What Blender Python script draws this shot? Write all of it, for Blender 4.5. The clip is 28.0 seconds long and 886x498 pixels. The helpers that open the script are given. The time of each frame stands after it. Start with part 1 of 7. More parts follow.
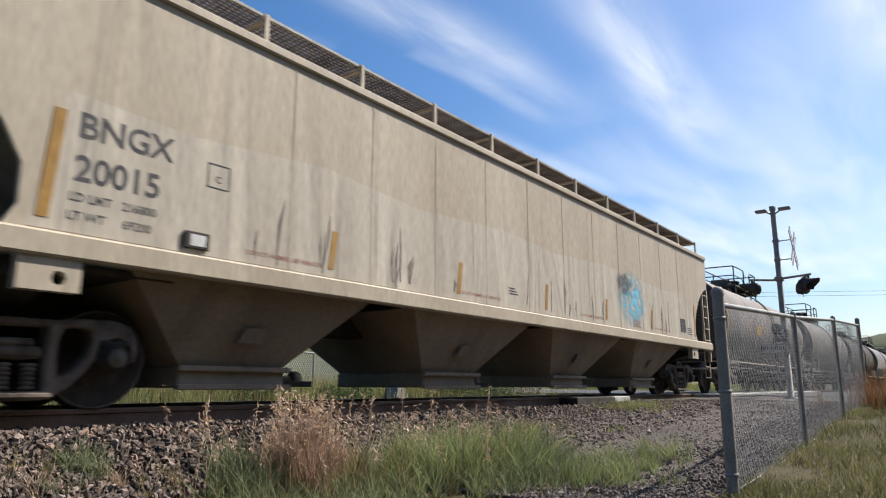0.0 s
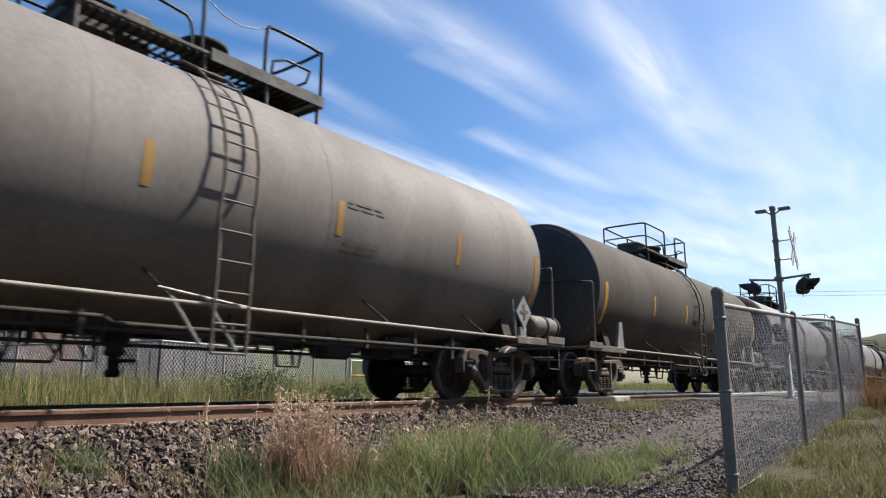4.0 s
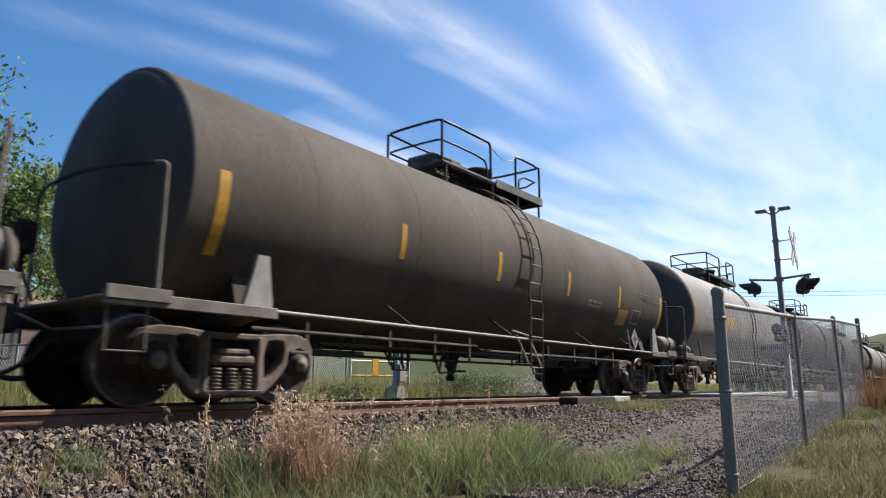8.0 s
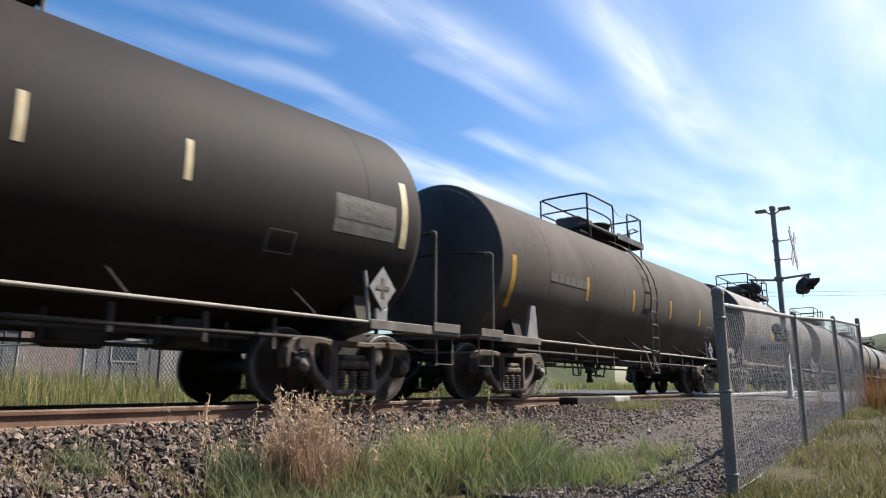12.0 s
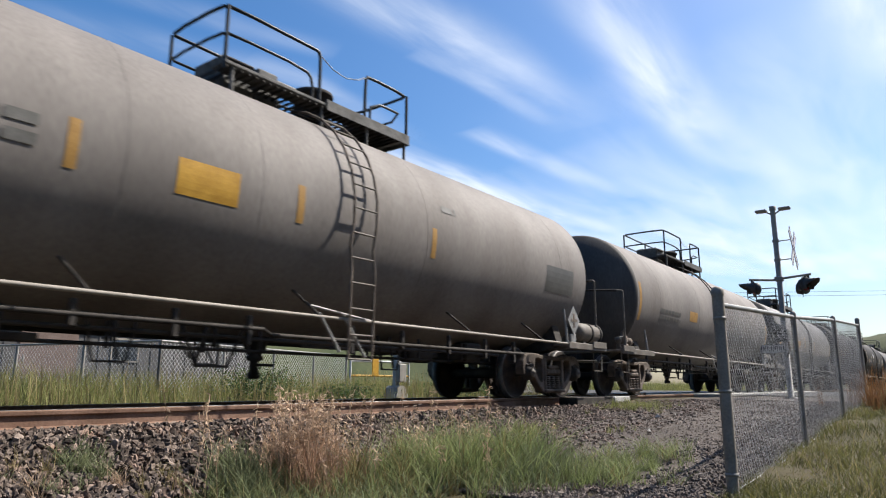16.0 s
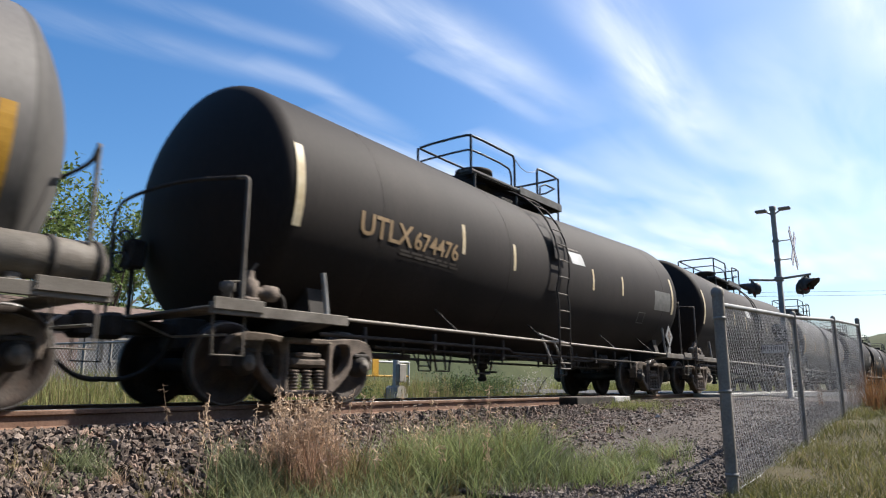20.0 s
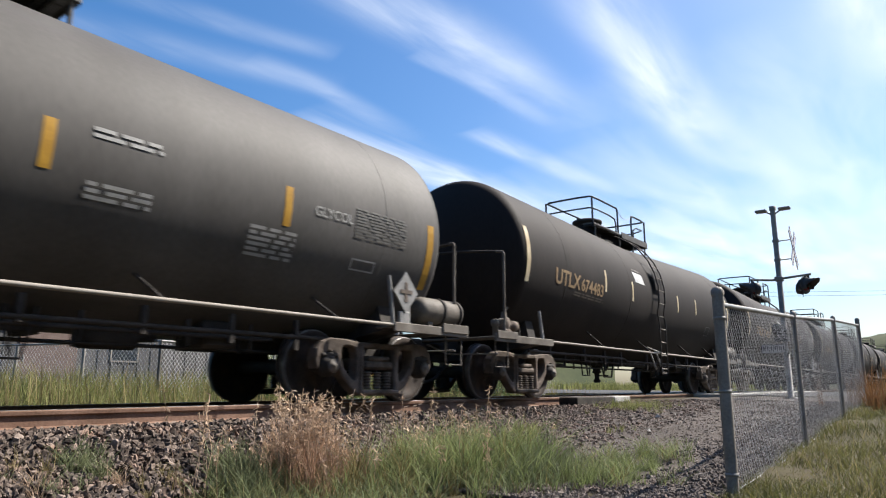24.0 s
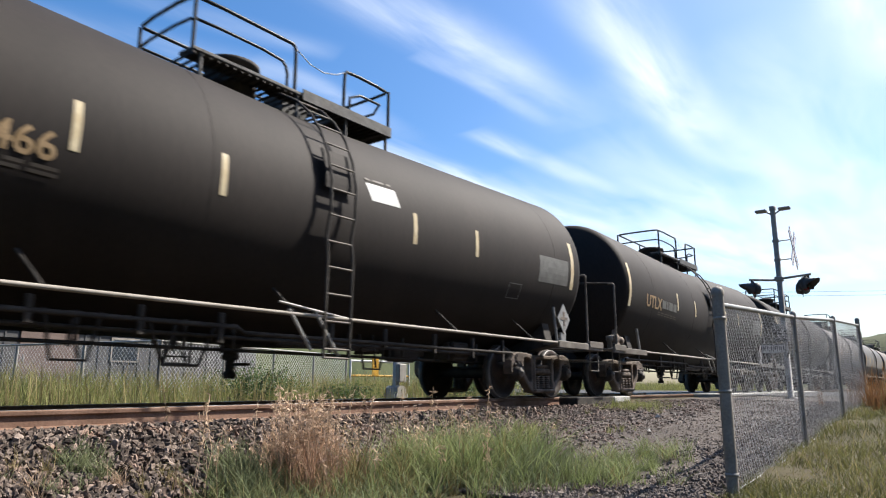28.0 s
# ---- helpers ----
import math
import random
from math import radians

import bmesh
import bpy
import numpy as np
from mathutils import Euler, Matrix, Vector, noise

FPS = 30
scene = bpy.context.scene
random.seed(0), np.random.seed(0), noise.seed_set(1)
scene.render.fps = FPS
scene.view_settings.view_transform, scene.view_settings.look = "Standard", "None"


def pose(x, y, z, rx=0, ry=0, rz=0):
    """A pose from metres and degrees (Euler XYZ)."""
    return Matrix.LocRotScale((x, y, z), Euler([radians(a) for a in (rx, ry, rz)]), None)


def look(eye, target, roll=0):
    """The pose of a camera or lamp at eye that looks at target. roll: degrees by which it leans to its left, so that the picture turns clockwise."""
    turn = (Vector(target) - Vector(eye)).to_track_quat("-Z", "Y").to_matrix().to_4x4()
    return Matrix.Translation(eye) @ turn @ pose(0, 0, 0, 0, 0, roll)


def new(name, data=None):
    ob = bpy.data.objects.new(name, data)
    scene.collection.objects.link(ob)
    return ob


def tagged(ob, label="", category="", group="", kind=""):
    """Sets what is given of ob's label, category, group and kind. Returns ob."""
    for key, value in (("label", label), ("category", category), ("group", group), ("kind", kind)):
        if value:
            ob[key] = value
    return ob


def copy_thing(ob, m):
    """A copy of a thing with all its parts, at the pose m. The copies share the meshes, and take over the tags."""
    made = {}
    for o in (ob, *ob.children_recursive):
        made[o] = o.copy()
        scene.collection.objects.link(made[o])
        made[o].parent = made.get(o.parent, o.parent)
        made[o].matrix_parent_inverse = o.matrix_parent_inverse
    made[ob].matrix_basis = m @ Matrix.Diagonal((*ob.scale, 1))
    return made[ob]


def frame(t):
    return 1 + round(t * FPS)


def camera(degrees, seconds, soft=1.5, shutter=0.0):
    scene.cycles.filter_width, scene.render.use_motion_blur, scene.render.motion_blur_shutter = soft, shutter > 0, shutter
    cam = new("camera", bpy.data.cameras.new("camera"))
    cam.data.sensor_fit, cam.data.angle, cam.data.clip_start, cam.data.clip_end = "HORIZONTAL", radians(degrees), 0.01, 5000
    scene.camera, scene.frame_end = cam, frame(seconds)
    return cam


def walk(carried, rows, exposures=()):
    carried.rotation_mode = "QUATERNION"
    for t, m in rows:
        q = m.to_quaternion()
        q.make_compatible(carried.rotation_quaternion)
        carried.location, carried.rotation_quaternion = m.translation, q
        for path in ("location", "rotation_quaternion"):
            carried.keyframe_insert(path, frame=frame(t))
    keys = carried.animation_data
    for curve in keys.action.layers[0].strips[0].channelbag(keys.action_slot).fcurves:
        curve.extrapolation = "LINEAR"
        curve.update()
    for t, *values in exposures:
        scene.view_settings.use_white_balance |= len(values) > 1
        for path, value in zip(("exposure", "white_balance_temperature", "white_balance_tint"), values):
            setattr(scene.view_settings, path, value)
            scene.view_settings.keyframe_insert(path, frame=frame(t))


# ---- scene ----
cam = camera(66.7, 28.0, soft=1.1, shutter=0.15)
EYE = (0.0, 0.0, 0.217)
AIM = (7.7946, 5.9394, 2.2088)
walk(cam, [(0.0, look(EYE, AIM, 0.11)), (28.0, look(EYE, AIM, 0.11))], exposures=[(0.0, 0.95), (1.0, 0.80), (2.0, 0.82), (3.0, 0.92), (6.0, 1.07), (9.0, 1.09), (12.0, 1.20), (15.0, 1.06), (16.0, 1.06), (19.0, 1.09), (20.0, 1.15), (21.0, 1.22), (24.0, 1.18), (26.0, 1.27), (28.0, 1.32)])

# ---- world, sun ----
TO_SUN = Vector((0.78, -0.43, 1.0)).normalized()
SUN_EL = math.asin(TO_SUN.z)
SUN_AZ = math.atan2(TO_SUN.x, TO_SUN.y)
world = bpy.data.worlds.new("sky")
scene.world = world
world.use_nodes = True
wn = world.node_tree.nodes
sky = wn.new("ShaderNodeTexSky")
sky.sky_type = "NISHITA"
sky.sun_disc = False
sky.sun_elevation, sky.sun_rotation = SUN_EL, SUN_AZ
sky.air_density, sky.dust_density, sky.ozone_density = 1.0, 1.8, 4.0
wn["Background"].inputs["Strength"].default_value = 0.083
deep = wn.new("ShaderNodeHueSaturation")
deep.inputs["Saturation"].default_value = 1.28
world.node_tree.links.new(sky.outputs[0], deep.inputs["Color"])
world.node_tree.links.new(deep.outputs[0], wn["Background"].inputs["Color"])
sun_data = bpy.data.lights.new("sun", "SUN")
sun_data.energy, sun_data.angle, sun_data.color = 5.0, radians(0.55), (1.0, 0.94, 0.86)
sun = new("sun", sun_data)
sun.matrix_world = look(TO_SUN * 60, (0, 0, 0))

# ---- materials ----


def surface(name, dark, light, scale=3.0, rough=0.7, metal=0.0, bump=0.15, fine=40.0, stretch=(1, 1, 1), third=None, third_amount=0.35,
            island=0.0, vary=0.0, stain_scale=0.8, gloss=0.2, dust=0.0, dent=0.0):
    """Two scales of noise between two colours, an optional third colour in stains, fine relief."""
    m = bpy.data.materials.new(name)
    m.use_nodes = True
    nt = m.node_tree
    n, l = nt.nodes, nt.links
    b = n["Principled BSDF"]
    tc, mp = n.new("ShaderNodeTexCoord"), n.new("ShaderNodeMapping")
    mp.inputs["Scale"].default_value = stretch
    l.new(tc.outputs["Object"], mp.inputs["Vector"])
    big, small = n.new("ShaderNodeTexNoise"), n.new("ShaderNodeTexNoise")
    big.inputs["Scale"].default_value, big.inputs["Detail"].default_value = scale, 5
    small.inputs["Scale"].default_value, small.inputs["Detail"].default_value = fine, 3
    l.new(mp.outputs[0], big.inputs["Vector"])
    l.new(mp.outputs[0], small.inputs["Vector"])
    ramp = n.new("ShaderNodeMapRange")
    ramp.inputs["From Min"].default_value, ramp.inputs["From Max"].default_value = 0.32, 0.68
    l.new(big.outputs["Fac"], ramp.inputs["Value"])
    mix = n.new("ShaderNodeMix")
    mix.data_type = "RGBA"
    mix.inputs["A"].default_value, mix.inputs["B"].default_value = (*dark, 1), (*light, 1)
    l.new(ramp.outputs[0], mix.inputs["Factor"])
    out = mix.outputs["Result"]
    if third:
        st = n.new("ShaderNodeTexNoise")
        st.inputs["Scale"].default_value, st.inputs["Detail"].default_value = stain_scale, 8
        l.new(mp.outputs[0], st.inputs["Vector"])
        r2 = n.new("ShaderNodeMapRange")
        r2.inputs["From Min"].default_value, r2.inputs["From Max"].default_value = 0.52, 0.72
        r2.inputs["To Max"].default_value = third_amount
        l.new(st.outputs["Fac"], r2.inputs["Value"])
        m2 = n.new("ShaderNodeMix")
        m2.data_type = "RGBA"
        m2.inputs["B"].default_value = (*third, 1)
        l.new(out, m2.inputs["A"])
        l.new(r2.outputs[0], m2.inputs["Factor"])
        out = m2.outputs["Result"]
    if island or vary:
        src = n.new("ShaderNodeNewGeometry").outputs["Random Per Island"] if island else n.new("ShaderNodeObjectInfo").outputs["Random"]
        amount = island or vary
        r3 = n.new("ShaderNodeMapRange")
        r3.inputs["To Min"].default_value, r3.inputs["To Max"].default_value = 1 - amount, 1 + amount
        l.new(src, r3.inputs["Value"])
        hs = n.new("ShaderNodeHueSaturation")
        l.new(r3.outputs[0], hs.inputs["Value"])
        l.new(out, hs.inputs["Color"])
        out = hs.outputs["Color"]
    m3 = n.new("ShaderNodeMix")
    m3.data_type, m3.blend_type = "RGBA", "OVERLAY"
    m3.inputs["Factor"].default_value = 0.35
    l.new(out, m3.inputs["A"])
    grey = n.new("ShaderNodeCombineColor")
    for i in range(3):
        l.new(small.outputs["Fac"], grey.inputs[i])
    l.new(grey.outputs[0], m3.inputs["B"])
    l.new(m3.outputs["Result"], b.inputs["Base Color"])
    b.inputs["Roughness"].default_value, b.inputs["Metallic"].default_value = rough, metal
    b.inputs["Specular IOR Level"].default_value = gloss
    if dust:
        b.inputs["Sheen Weight"].default_value, b.inputs["Sheen Roughness"].default_value = dust, 0.45
        b.inputs["Sheen Tint"].default_value = (1.0, 0.93, 0.84, 1)
    if bump:
        bp = n.new("ShaderNodeBump")
        bp.inputs["Strength"].default_value, bp.inputs["Distance"].default_value = bump, 0.02
        l.new(small.outputs["Fac"], bp.inputs["Height"])
        l.new(bp.outputs[0], b.inputs["Normal"])
        if dent:
            fold, bd = n.new("ShaderNodeTexNoise"), n.new("ShaderNodeBump")
            fold.inputs["Scale"].default_value, fold.inputs["Detail"].default_value, fold.inputs["Distortion"].default_value = 1.7, 2, 0.8
            l.new(mp.outputs[0], fold.inputs["Vector"])
            bd.inputs["Strength"].default_value, bd.inputs["Distance"].default_value = dent, 0.12
            l.new(fold.outputs["Fac"], bd.inputs["Height"])
            l.new(bd.outputs[0], bp.inputs["Normal"])
    return m


def leafy(name, dark, light, rough=0.6, through_light=0.35, island=0.35):
    """Thin leaves and blades: light passes through them."""
    m = surface(name, dark, light, 1.2, rough, 0, 0, 30, island=island)
    nt = m.node_tree
    n, l = nt.nodes, nt.links
    b = n["Principled BSDF"]
    tr, mx = n.new("ShaderNodeBsdfTranslucent"), n.new("ShaderNodeMixShader")
    src = b.inputs["Base Color"].links[0].from_socket
    l.new(src, tr.inputs["Color"])
    mx.inputs[0].default_value = through_light
    l.new(b.outputs[0], mx.inputs[1])
    l.new(tr.outputs[0], mx.inputs[2])
    l.new(mx.outputs[0], n["Material Output"].inputs["Surface"])
    return m


V = (1, 1, 0.25)     # vertical streaks
M = {
    "tank_grey": surface("weathered_grey_paint", (0.128, 0.115, 0.1055), (0.1754, 0.1589, 0.1458), 1.1, 0.72, 0.0, 0.03, 30, V, (0.08299, 0.06876, 0.05809), 0.6, gloss=0.22),
    "tank_grey_dark": surface("dark_grey_paint", (0.05167, 0.0488, 0.04521), (0.0732, 0.06889, 0.06387), 1.1, 0.68, 0.0, 0.03, 30, V, (0.03588, 0.03086, 0.02583), 0.5, gloss=0.3, dust=0.06),
    "tank_olive": surface("olive_brown_paint", (0.05856, 0.05002, 0.04148), (0.08296, 0.07198, 0.061), 1.0, 0.8, 0.0, 0.05, 30, V, (0.0366, 0.0305, 0.0244), 0.5, gloss=0.1),
    "tank_brown": surface("dark_brown_paint", (0.0125, 0.0097, 0.0082), (0.0195, 0.0152, 0.0128), 1.0, 0.72, 0.0, 0.04, 30, V, (0.0088, 0.007, 0.006), 0.5, gloss=0.16),
    "tank_pale": surface("faded_grey_paint", (0.0738, 0.0684, 0.063), (0.1044, 0.0963, 0.09), 1.1, 0.6, 0.0, 0.03, 30, V, (0.0495, 0.0423, 0.036), 0.55, gloss=0.35, dust=0.1),
    # dark streaked grey of both tank ends, except on brown cars
    "head_dark": surface("dark_head_paint", (0.042, 0.039, 0.036), (0.075, 0.07, 0.065), 1.3, 0.75, 0.0, 0.04, 30, V, (0.022, 0.02, 0.018), 0.7, gloss=0.25),
    "under": surface("sooty_steel", (0.022, 0.0195, 0.0175), (0.05, 0.044, 0.039), 4, 0.8, 0.0, 0.2, 50),
    "truck": surface("dusty_cast_steel", (0.075, 0.06, 0.049), (0.16, 0.128, 0.104), 5, 0.8, 0.0, 0.35, 45, third=(0.03, 0.023, 0.018), third_amount=0.7, stain_scale=3),
    "deck_steel": surface("weathered_deck_steel", (0.06, 0.059, 0.056), (0.115, 0.112, 0.106), 5, 0.7, 0.0, 0.2, 45, third=(0.04, 0.033, 0.028), third_amount=0.6, stain_scale=3),
    "wheel": surface("rusty_wheel_steel", (0.026, 0.021, 0.0185), (0.055, 0.043, 0.036), 5, 0.75, 0.0, 0.2, 40, third=(0.085, 0.05, 0.035), third_amount=0.55, stain_scale=4),
    "tread": surface("worn_steel_tread", (0.0936, 0.09, 0.0864), (0.1728, 0.1656, 0.1584), 8, 0.45, 0.4, 0.05, 60),
    "sill": surface("grimy_platform_paint", (0.085, 0.075, 0.063), (0.16, 0.143, 0.122), 4, 0.65, 0.0, 0.15, 50, third=(0.05, 0.036, 0.026), third_amount=0.5, stain_scale=3),
    "pipe": surface("worn_galvanised_pipe", (0.1872, 0.1836, 0.1764), (0.2736, 0.2664, 0.252), 6, 0.5, 0.3, 0.05, 60),
    "black": surface("black_paint", (0.010, 0.012, 0.013), (0.022, 0.024, 0.025), 4, 0.45, 0.0, 0.05, 40),
    "yellow": surface("faded_yellow_tape", (0.3024, 0.1584, 0.01584), (0.4176, 0.2376, 0.0324), 5, 0.55, 0.0, 0.05, 50),
    "orange": surface("faded_orange_tape", (0.2376, 0.1296, 0.0288), (0.3168, 0.18, 0.0504), 5, 0.6, 0.0, 0.05, 50),
    "cream": surface("cream_reflective_tape", (0.396, 0.3168, 0.1872), (0.5184, 0.4464, 0.3024), 5, 0.5, 0.0, 0.05, 50),
    "white": surface("off_white_paint", (0.396, 0.396, 0.3816), (0.5184, 0.5184, 0.504), 5, 0.5, 0.0, 0.05, 50),
    "letter_white": surface("white_lettering", (0.2304, 0.2304, 0.2196), (0.3168, 0.3168, 0.3024), 8, 0.6, 0.0, 0.0, 60),
    "letter_tan": surface("tan_lettering", (0.216, 0.144, 0.072), (0.3024, 0.2124, 0.1188), 8, 0.6, 0.0, 0.0, 60),
    "letter_dark": surface("dark_lettering", (0.0288, 0.0288, 0.0324), (0.0648, 0.0612, 0.0612), 8, 0.6, 0.0, 0.0, 60),
    "letter_faint": surface("faint_grey_lettering", (0.0792, 0.07776, 0.072), (0.1224, 0.1195, 0.1116), 8, 0.6, 0.0, 0.0, 60),
    "patch": surface("repainted_grey_patch", (0.0612, 0.05904, 0.05544), (0.0864, 0.08352, 0.07776), 3, 0.5, 0.0, 0.02, 40),
    "beige": surface("dusty_beige_paint", (0.3147, 0.2645, 0.1975), (0.375, 0.3248, 0.2511), 1.0, 0.6, 0.0, 0.05, 30, (1, 1, 0.2), (0.2344, 0.1908, 0.1406), 0.45, dent=0.25),
    "beige_pale": surface("pale_dusty_beige_paint", (0.3348, 0.298, 0.2411), (0.3984, 0.3582, 0.2946), 1.0, 0.6, 0.0, 0.05, 30, (1, 1, 0.2), (0.2478, 0.2109, 0.1641), 0.45, dent=0.5),
    "letter_red": surface("faded_red_lettering", (0.1944, 0.072, 0.054), (0.2592, 0.1152, 0.0864), 8, 0.6, 0.0, 0.0, 60),
    # darker, browner beige for the outlet bays, gates and end slopes
    "beige_low": surface("darker_beige_paint", (0.18, 0.1425, 0.105), (0.27, 0.2213, 0.1688), 1.6, 0.75, 0.0, 0.08, 30, V, (0.09, 0.06375, 0.045), 0.7, dent=0.35),
    "dent": surface("scuffed_grime", (0.108, 0.0936, 0.0792), (0.216, 0.1872, 0.1584), 6, 0.7, 0.0, 0.0, 40),
    "rail": surface("rusty_rail_steel", (0.1221, 0.06922, 0.0456), (0.2036, 0.1262, 0.09118), 2.5, 0.75, 0.0, 0.2, 40, third=(0.06515, 0.04072, 0.02931), third_amount=0.6, stain_scale=2),
    "rail_top": surface("bright_rail_head", (0.216, 0.2016, 0.1872), (0.324, 0.3096, 0.2952), 6, 0.35, 0.8, 0.03, 60),
    "tie": surface("weathered_timber_tie", (0.036, 0.0288, 0.02304), (0.0864, 0.072, 0.0576), 6, 0.9, 0.0, 0.4, 30, (0.4, 4, 4)),
    # Bed near black: the shade between loose stones is put into its colour
    "ballast": surface("shaded_stone_bed", (0.01584, 0.01152, 0.00936), (0.0432, 0.03168, 0.0252), 9, 0.95, 0.0, 0.8, 60),
    "stone": surface("crushed_stone", (0.0616, 0.04664, 0.03784), (0.1628, 0.1294, 0.1082), 10, 0.9, 0.0, 0.25, 60, island=0.65, third=(0.1672, 0.09856, 0.0704), third_amount=0.6, stain_scale=4),
    "ground": surface("grassy_soil", (0.0288, 0.02664, 0.0108), (0.0576, 0.04608, 0.02016), 2.2, 0.95, 0.0, 0.5, 14, third=(0.0648, 0.0468, 0.0288), third_amount=0.6, stain_scale=0.8),
    "gravel_stone": surface("grey_gravel", (0.085, 0.069, 0.058), (0.175, 0.148, 0.128), 10, 0.9, 0.0, 0.25, 60, island=0.5, third=(0.12, 0.083, 0.065), third_amount=0.6, stain_scale=4),
    "gravel": surface("grey_gravel_soil", (0.05, 0.041, 0.035), (0.1, 0.083, 0.072), 7.0, 0.95, 0.0, 1.0, 45, third=(0.045, 0.037, 0.03), third_amount=0.6),
    "asphalt": surface("asphalt", (0.0432, 0.0432, 0.0432), (0.072, 0.072, 0.072), 2, 0.9, 0.0, 0.3, 60),
    "concrete": surface("pale_concrete", (0.2736, 0.2664, 0.252), (0.3744, 0.3672, 0.3456), 2.5, 0.85, 0.0, 0.2, 40),
    "galv": surface("galvanised_steel", (0.1944, 0.1836, 0.167), (0.2736, 0.2606, 0.2376), 5, 0.55, 0.0, 0.08, 50),
    "galv_dull": surface("dull_galvanised_steel", (0.1872, 0.167, 0.1418), (0.2664, 0.2412, 0.2088), 5, 0.65, 0.0, 0.08, 50),
    "wire": surface("fence_wire", (0.2995, 0.3018, 0.3053), (0.4147, 0.4182, 0.4216), 8, 0.55, 0.1, 0.0, 60),
    "aluminium": surface("dull_aluminium", (0.3024, 0.3096, 0.3168), (0.396, 0.4032, 0.4104), 4, 0.5, 0.1, 0.05, 40),
    "signal_black": surface("weathered_black_housing", (0.036, 0.03744, 0.03744), (0.072, 0.072, 0.07056), 5, 0.6, 0.0, 0.1, 40),
    "red_lens": surface("red_lens", (0.0972, 0.00648, 0.00486), (0.1361, 0.00972, 0.00648), 8, 0.2, 0.0, 0.05, 60),
    "wall_grey": surface("grey_metal_siding", (0.054, 0.05256, 0.05184), (0.0828, 0.08064, 0.0792), 1.2, 0.7, 0.0, 0.05, 30, V),
    "roof": surface("brown_roofing", (0.1008, 0.072, 0.0612), (0.144, 0.108, 0.0936), 2, 0.8, 0.0, 0.2, 30),
    "glass": surface("dark_window_glass", (0.02, 0.025, 0.03), (0.04, 0.045, 0.05), 2, 0.12, 0.0, 0.0, 30),
    "bark": surface("grey_bark", (0.072, 0.0612, 0.0504), (0.144, 0.1296, 0.108), 6, 0.9, 0.0, 0.5, 30, (3, 3, 0.6)),
    "hill": surface("grassy_hillside", (0.0216, 0.03096, 0.0108), (0.0504, 0.05616, 0.02304), 0.03, 0.95, 0.0, 0.0, 0.6, third=(0.0144, 0.0216, 0.00864), third_amount=0.8, stain_scale=0.06),
    "blade_green": leafy("green_grass_blade", (0.088, 0.115, 0.042), (0.215, 0.245, 0.105), through_light=0.45, island=0.5),
    "blade_fence": leafy("short_grass_blade", (0.062, 0.068, 0.022), (0.145, 0.138, 0.054), through_light=0.4, island=0.4),
    "blade_far": leafy("meadow_grass_blade", (0.10, 0.115, 0.036), (0.235, 0.235, 0.09), through_light=0.5, island=0.45),
    "blade_weed": leafy("greyish_weed_leaf", (0.09, 0.112, 0.055), (0.2, 0.22, 0.12), through_light=0.45, island=0.5),
    "blade_rust": leafy("rusty_grass_blade", (0.15, 0.075, 0.03375), (0.27, 0.15, 0.0675)),
    "blade_straw": leafy("straw_grass_blade", (0.165, 0.135, 0.06), (0.285, 0.2325, 0.1125)),
    "blade_dry": leafy("dry_grass_blade", (0.26, 0.155, 0.10), (0.48, 0.33, 0.225), island=0.5),
    "blade_olive": leafy("olive_grass_blade", (0.10, 0.085, 0.032), (0.225, 0.185, 0.085), island=0.45),
    "seed": leafy("pale_seed_head", (0.3, 0.2, 0.135), (0.47, 0.35, 0.245)),
    "leaf": leafy("tree_leaf", (0.0648, 0.108, 0.027), (0.162, 0.2052, 0.0648)),
    "bush": leafy("bush_leaf", (0.036, 0.0648, 0.0216), (0.0792, 0.1152, 0.0432)),
    "flower": leafy("pale_flower", (0.324, 0.3024, 0.2736), (0.432, 0.4104, 0.3744)),
    "rubber": surface("black_rubber", (0.012, 0.012, 0.012), (0.03, 0.03, 0.03), 5, 0.6, 0.0, 0.05, 40),
    "timber": surface("dark_crossing_timber", (0.0216, 0.01872, 0.01584), (0.0504, 0.0432, 0.036), 4, 0.85, 0.0, 0.3, 30),
}


